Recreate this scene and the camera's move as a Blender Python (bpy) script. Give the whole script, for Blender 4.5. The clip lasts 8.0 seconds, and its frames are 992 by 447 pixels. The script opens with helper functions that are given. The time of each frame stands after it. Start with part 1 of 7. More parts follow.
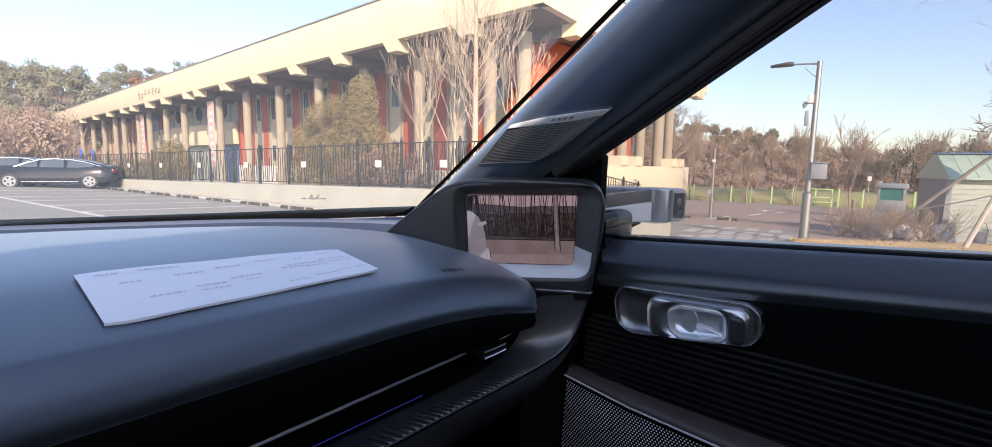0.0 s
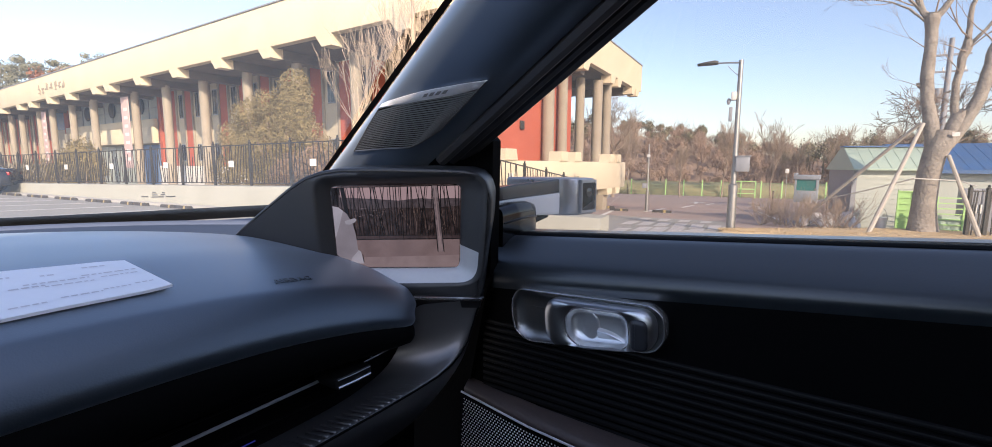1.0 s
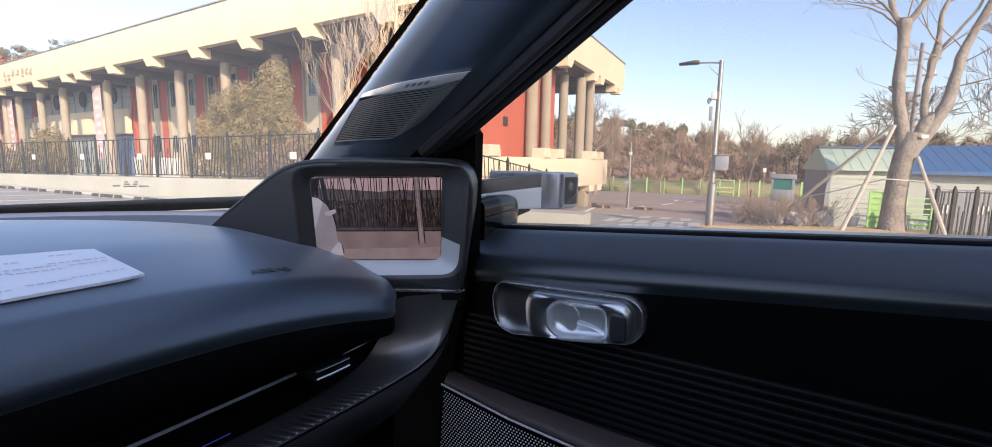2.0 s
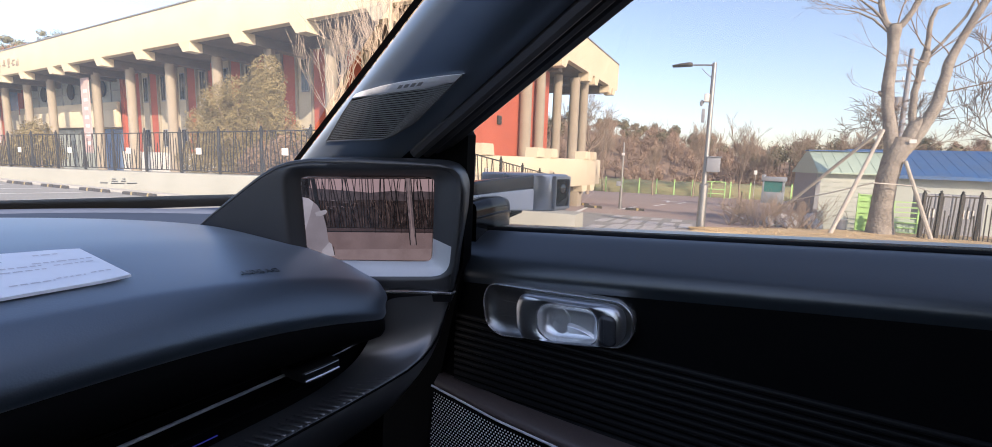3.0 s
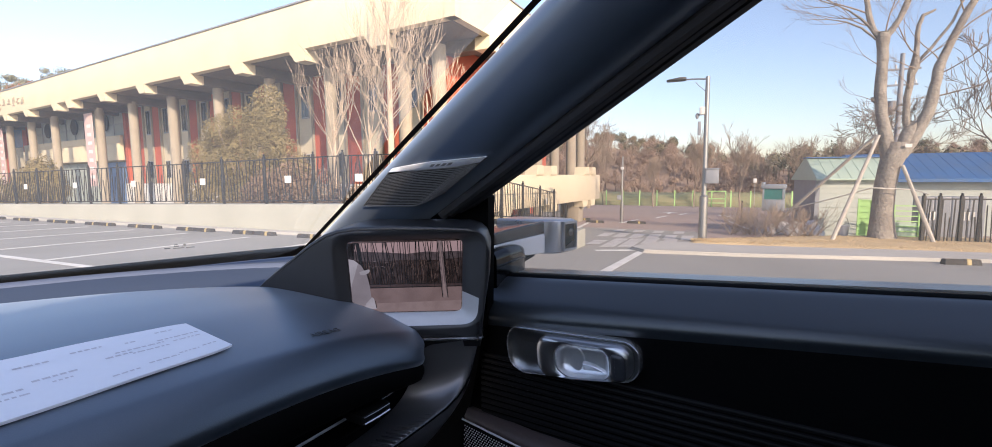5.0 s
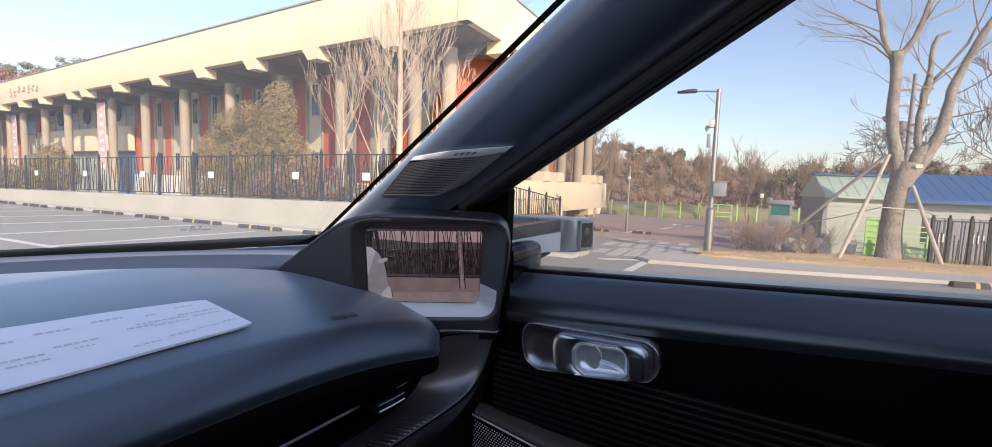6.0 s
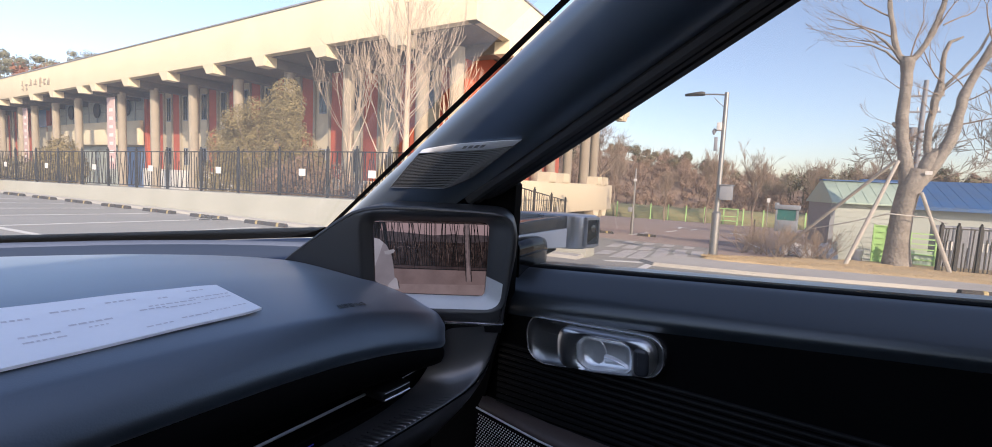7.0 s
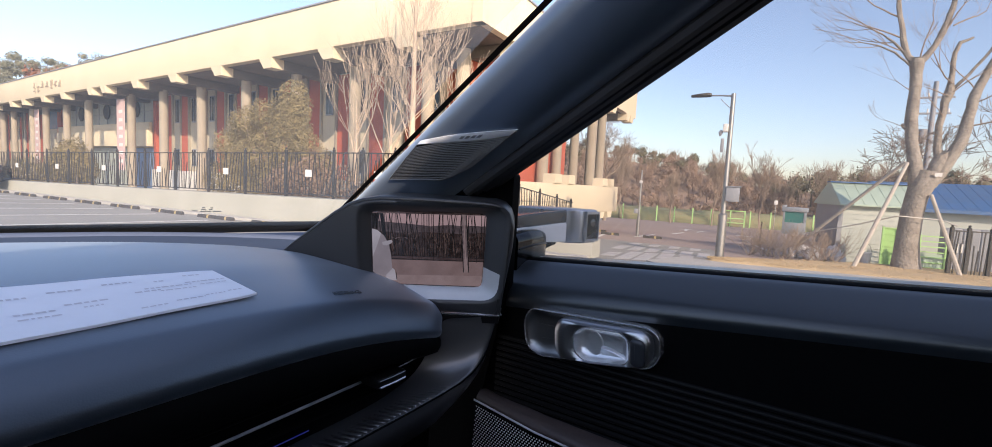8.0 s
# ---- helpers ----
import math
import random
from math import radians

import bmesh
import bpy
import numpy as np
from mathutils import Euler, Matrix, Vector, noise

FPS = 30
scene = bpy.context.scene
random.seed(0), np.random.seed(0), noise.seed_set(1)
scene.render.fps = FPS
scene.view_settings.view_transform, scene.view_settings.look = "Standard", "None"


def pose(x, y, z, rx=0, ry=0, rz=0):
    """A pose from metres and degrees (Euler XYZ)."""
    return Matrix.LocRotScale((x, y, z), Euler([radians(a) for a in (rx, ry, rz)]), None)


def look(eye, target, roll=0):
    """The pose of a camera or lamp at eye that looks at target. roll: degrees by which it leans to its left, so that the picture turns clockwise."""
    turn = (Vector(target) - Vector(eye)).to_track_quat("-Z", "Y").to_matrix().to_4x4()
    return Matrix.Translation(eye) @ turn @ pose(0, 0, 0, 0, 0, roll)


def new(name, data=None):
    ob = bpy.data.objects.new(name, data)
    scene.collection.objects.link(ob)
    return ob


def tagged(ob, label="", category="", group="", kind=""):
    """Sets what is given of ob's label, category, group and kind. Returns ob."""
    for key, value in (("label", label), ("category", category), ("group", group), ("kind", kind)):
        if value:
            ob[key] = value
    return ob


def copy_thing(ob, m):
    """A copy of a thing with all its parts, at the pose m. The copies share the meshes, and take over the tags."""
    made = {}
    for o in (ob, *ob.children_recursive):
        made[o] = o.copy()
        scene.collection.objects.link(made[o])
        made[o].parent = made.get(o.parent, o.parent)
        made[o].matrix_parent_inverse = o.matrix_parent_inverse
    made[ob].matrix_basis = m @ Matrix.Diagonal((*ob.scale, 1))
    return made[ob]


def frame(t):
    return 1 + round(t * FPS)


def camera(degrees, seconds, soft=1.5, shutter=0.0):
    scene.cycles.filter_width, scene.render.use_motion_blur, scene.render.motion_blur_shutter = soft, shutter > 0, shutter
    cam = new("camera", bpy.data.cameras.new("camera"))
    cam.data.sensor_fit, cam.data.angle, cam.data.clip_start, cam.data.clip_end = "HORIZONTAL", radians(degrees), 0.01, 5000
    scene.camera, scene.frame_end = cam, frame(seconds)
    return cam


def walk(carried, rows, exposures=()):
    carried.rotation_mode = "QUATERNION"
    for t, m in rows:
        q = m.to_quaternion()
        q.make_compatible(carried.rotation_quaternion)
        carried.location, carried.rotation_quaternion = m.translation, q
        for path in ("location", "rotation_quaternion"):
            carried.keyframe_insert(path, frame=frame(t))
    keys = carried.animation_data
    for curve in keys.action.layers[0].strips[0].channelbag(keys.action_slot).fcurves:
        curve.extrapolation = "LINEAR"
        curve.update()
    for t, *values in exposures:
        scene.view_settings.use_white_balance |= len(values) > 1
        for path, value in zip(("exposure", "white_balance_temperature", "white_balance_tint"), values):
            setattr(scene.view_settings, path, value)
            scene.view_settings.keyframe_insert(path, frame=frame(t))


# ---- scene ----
cam = camera(92.2, 8.0, soft=0.9)
PATH = [
    (0, (0.103, 0.03, 1.096), (1.764, 1.119, 0.857), 1.0),
    (0.2, (0.151, 0.028, 1.093), (1.854, 1.049, 0.856), 0.8),
    (0.5, (0.202, 0.02, 1.081), (1.949, 0.963, 0.842), 0.5),
    (1, (0.222, 0.009, 1.084), (1.996, 0.899, 0.836), 0.3),
    (1.5, (0.222, 0.008, 1.08), (2.014, 0.858, 0.822), 0.4),
    (3, (0.223, 0.007, 1.084), (2.039, 0.802, 0.816), 1.8),
    (3.5, (0.217, 0.007, 1.092), (2.036, 0.798, 0.841), 1.3),
    (4, (0.216, 0.007, 1.095), (2.036, 0.802, 0.858), 0.9),
    (4.5, (0.196, 0.011, 1.101), (2.017, 0.81, 0.883), 0.3),
    (5, (0.144, -0.002, 1.14), (1.964, 0.804, 0.944), -0.4),
    (5.2, (0.141, 0.006, 1.140), (1.962, 0.813, 0.953), 0.1),
    (6.5, (0.14, 0.02, 1.115), (1.949, 0.853, 0.936), 2.4),
    (7, (0.136, 0.02, 1.115), (1.942, 0.861, 0.939), 2.8),
    (7.5, (0.139, 0.013, 1.109), (1.941, 0.862, 0.933), 3.0),
    (8, (0.139, 0.009, 1.102), (1.936, 0.872, 0.932), 2.9),
]
walk(cam, [(t, look(eye, target, roll)) for t, eye, target, roll in PATH], [(0, 1.16, 6300, 20), (1.5, 1.21, 6300, 20), (3.5, 1.25, 6300, 20), (4.5, 1.22, 6300, 20), (6.5, 1.03, 6300, 20), (8, 1.03, 6300, 20)])

# ---- light ----
world = bpy.data.worlds.new("sky")
scene.world = world
world.use_nodes = True
wn = world.node_tree
sky = wn.nodes.new("ShaderNodeTexSky")
sky.sky_type, sky.sun_disc = "NISHITA", False
sky.sun_elevation, sky.sun_rotation = radians(24), radians(222)
sky.air_density, sky.dust_density, sky.ozone_density = 1.0, 1.2, 1.2
veil = wn.nodes.new("ShaderNodeMix")  # thin winter haze over the whole sky
veil.data_type, veil.blend_type = "RGBA", "ADD"
veil.inputs["Factor"].default_value = 1.0
veil.inputs["B"].default_value = (0.14, 0.10, 0.06, 1)
wn.links.new(sky.outputs["Color"], veil.inputs["A"])
wn.links.new(veil.outputs["Result"], wn.nodes["Background"].inputs["Color"])
wn.nodes["Background"].inputs["Strength"].default_value = 0.15
sun = new("sun", bpy.data.lights.new("sun", "SUN"))
sun.data.energy, sun.data.angle, sun.data.color = 3.6, radians(0.6), (1.0, 0.83, 0.58)
sun.matrix_world = look((0, 0, 0), (0.60, 0.66, -0.43))


# ---- materials ----
def surf(name, c1, c2=None, rough=0.6, metal=0.0, scale=3.0, fine=40.0, bump=0.15, dist=0.01, spec=0.5, grain=None, var=0.0, rvar=0.1, sheen=0.0):
    """A surface with colour drifting at two scales, uneven gloss and a fine relief."""
    m = bpy.data.materials.new(name)
    m.use_nodes = True
    nt = m.node_tree
    b = nt.nodes["Principled BSDF"]
    co = nt.nodes.new("ShaderNodeTexCoord")
    n1, n2 = nt.nodes.new("ShaderNodeTexNoise"), nt.nodes.new("ShaderNodeTexNoise")
    n1.inputs["Scale"].default_value, n2.inputs["Scale"].default_value = scale, fine
    n1.inputs["Detail"].default_value = 5
    for n in (n1, n2):
        nt.links.new(co.outputs["Object"], n.inputs["Vector"])
    mid = nt.nodes.new("ShaderNodeMath")
    mid.operation = "MULTIPLY_ADD"
    mid.inputs[1].default_value = 0.6
    half = nt.nodes.new("ShaderNodeMath")
    half.operation = "MULTIPLY"
    half.inputs[1].default_value = 0.4
    nt.links.new(n2.outputs["Fac"], half.inputs[0])
    nt.links.new(n1.outputs["Fac"], mid.inputs[0])
    nt.links.new(half.outputs[0], mid.inputs[2])
    ramp = nt.nodes.new("ShaderNodeMapRange")
    ramp.inputs["From Min"].default_value, ramp.inputs["From Max"].default_value = 0.32, 0.68
    nt.links.new(mid.outputs[0], ramp.inputs["Value"])
    mix = nt.nodes.new("ShaderNodeMix")
    mix.data_type = "RGBA"
    c2 = c2 or tuple(v * 0.8 for v in c1)
    mix.inputs["A"].default_value, mix.inputs["B"].default_value = (*c1, 1), (*c2, 1)
    nt.links.new(ramp.outputs["Result"], mix.inputs["Factor"])
    out = mix.outputs["Result"]
    if var:
        info = nt.nodes.new("ShaderNodeObjectInfo")
        hsv = nt.nodes.new("ShaderNodeHueSaturation")
        mr = nt.nodes.new("ShaderNodeMapRange")
        mr.inputs["To Min"].default_value, mr.inputs["To Max"].default_value = 1 - var, 1 + var
        nt.links.new(info.outputs["Random"], mr.inputs["Value"])
        nt.links.new(mr.outputs["Result"], hsv.inputs["Value"])
        nt.links.new(out, hsv.inputs["Color"])
        out = hsv.outputs["Color"]
    nt.links.new(out, b.inputs["Base Color"])
    rr = nt.nodes.new("ShaderNodeMapRange")
    rr.inputs["To Min"].default_value, rr.inputs["To Max"].default_value = max(0.02, rough - rvar), min(1, rough + rvar)
    nt.links.new(n1.outputs["Fac"], rr.inputs["Value"])
    nt.links.new(rr.outputs["Result"], b.inputs["Roughness"])
    b.inputs["Metallic"].default_value = metal
    b.inputs["Sheen Weight"].default_value = sheen
    b.inputs["Specular IOR Level"].default_value = spec
    if bump:
        src = n2.outputs["Fac"]
        if grain:
            v = nt.nodes.new("ShaderNodeTexVoronoi")
            v.inputs["Scale"].default_value = grain
            nt.links.new(co.outputs["Object"], v.inputs["Vector"])
            src = v.outputs["Distance"]
        bp = nt.nodes.new("ShaderNodeBump")
        bp.inputs["Strength"].default_value, bp.inputs["Distance"].default_value = bump, dist
        nt.links.new(src, bp.inputs["Height"])
        nt.links.new(bp.outputs["Normal"], b.inputs["Normal"])
    return m


def glow(name, c1, c2, strength, scale=40.0, detail=4.0):
    """A lit display surface."""
    m = bpy.data.materials.new(name)
    m.use_nodes = True
    nt = m.node_tree
    b = nt.nodes["Principled BSDF"]
    co, n = nt.nodes.new("ShaderNodeTexCoord"), nt.nodes.new("ShaderNodeTexNoise")
    n.inputs["Scale"].default_value, n.inputs["Detail"].default_value = scale, detail
    nt.links.new(co.outputs["Object"], n.inputs["Vector"])
    mr = nt.nodes.new("ShaderNodeMapRange")
    mr.inputs["From Min"].default_value, mr.inputs["From Max"].default_value = 0.35, 0.65
    nt.links.new(n.outputs["Fac"], mr.inputs["Value"])
    mix = nt.nodes.new("ShaderNodeMix")
    mix.data_type = "RGBA"
    mix.inputs["A"].default_value, mix.inputs["B"].default_value = (*c1, 1), (*c2, 1)
    nt.links.new(mr.outputs["Result"], mix.inputs["Factor"])
    nt.links.new(mix.outputs["Result"], b.inputs["Emission Color"])
    b.inputs["Emission Strength"].default_value = strength
    b.inputs["Base Color"].default_value = (0.01, 0.01, 0.01, 1)
    b.inputs["Roughness"].default_value = 0.25
    return m


def pane_glass(name, tint=(1, 1, 1), rough=0.0, haze=0.0):
    """Clear sheet glass: it lets light straight through and mirrors by its Fresnel gloss; haze: a film of dust with
    added veiling glare.
    """
    m = bpy.data.materials.new(name)
    m.use_nodes = True
    nt = m.node_tree
    nt.nodes.remove(nt.nodes["Principled BSDF"])
    out = nt.nodes["Material Output"]
    tr, gl, mx = nt.nodes.new("ShaderNodeBsdfTransparent"), nt.nodes.new("ShaderNodeBsdfGlossy"), nt.nodes.new("ShaderNodeMixShader")
    tr.inputs["Color"].default_value = (*tint, 1)
    gl.inputs["Roughness"].default_value = rough
    lw, pw, ma = nt.nodes.new("ShaderNodeLayerWeight"), nt.nodes.new("ShaderNodeMath"), nt.nodes.new("ShaderNodeMath")
    lw.inputs["Blend"].default_value = 0.5
    pw.operation, pw.inputs[1].default_value = "POWER", 5.0
    ma.operation, ma.inputs[1].default_value, ma.inputs[2].default_value = "MULTIPLY_ADD", 0.9, 0.05
    nt.links.new(lw.outputs["Facing"], pw.inputs[0])
    nt.links.new(pw.outputs[0], ma.inputs[0])
    nt.links.new(ma.outputs[0], mx.inputs[0])
    nt.links.new(tr.outputs[0], mx.inputs[1])
    nt.links.new(gl.outputs[0], mx.inputs[2])
    last = mx
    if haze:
        # pale warm film that adds glare over the dust
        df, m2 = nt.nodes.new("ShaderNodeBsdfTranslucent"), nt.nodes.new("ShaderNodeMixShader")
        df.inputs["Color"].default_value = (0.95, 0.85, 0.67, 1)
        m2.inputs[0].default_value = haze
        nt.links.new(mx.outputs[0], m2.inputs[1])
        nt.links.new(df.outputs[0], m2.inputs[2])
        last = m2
    nt.links.new(last.outputs[0], out.inputs["Surface"])
    return m


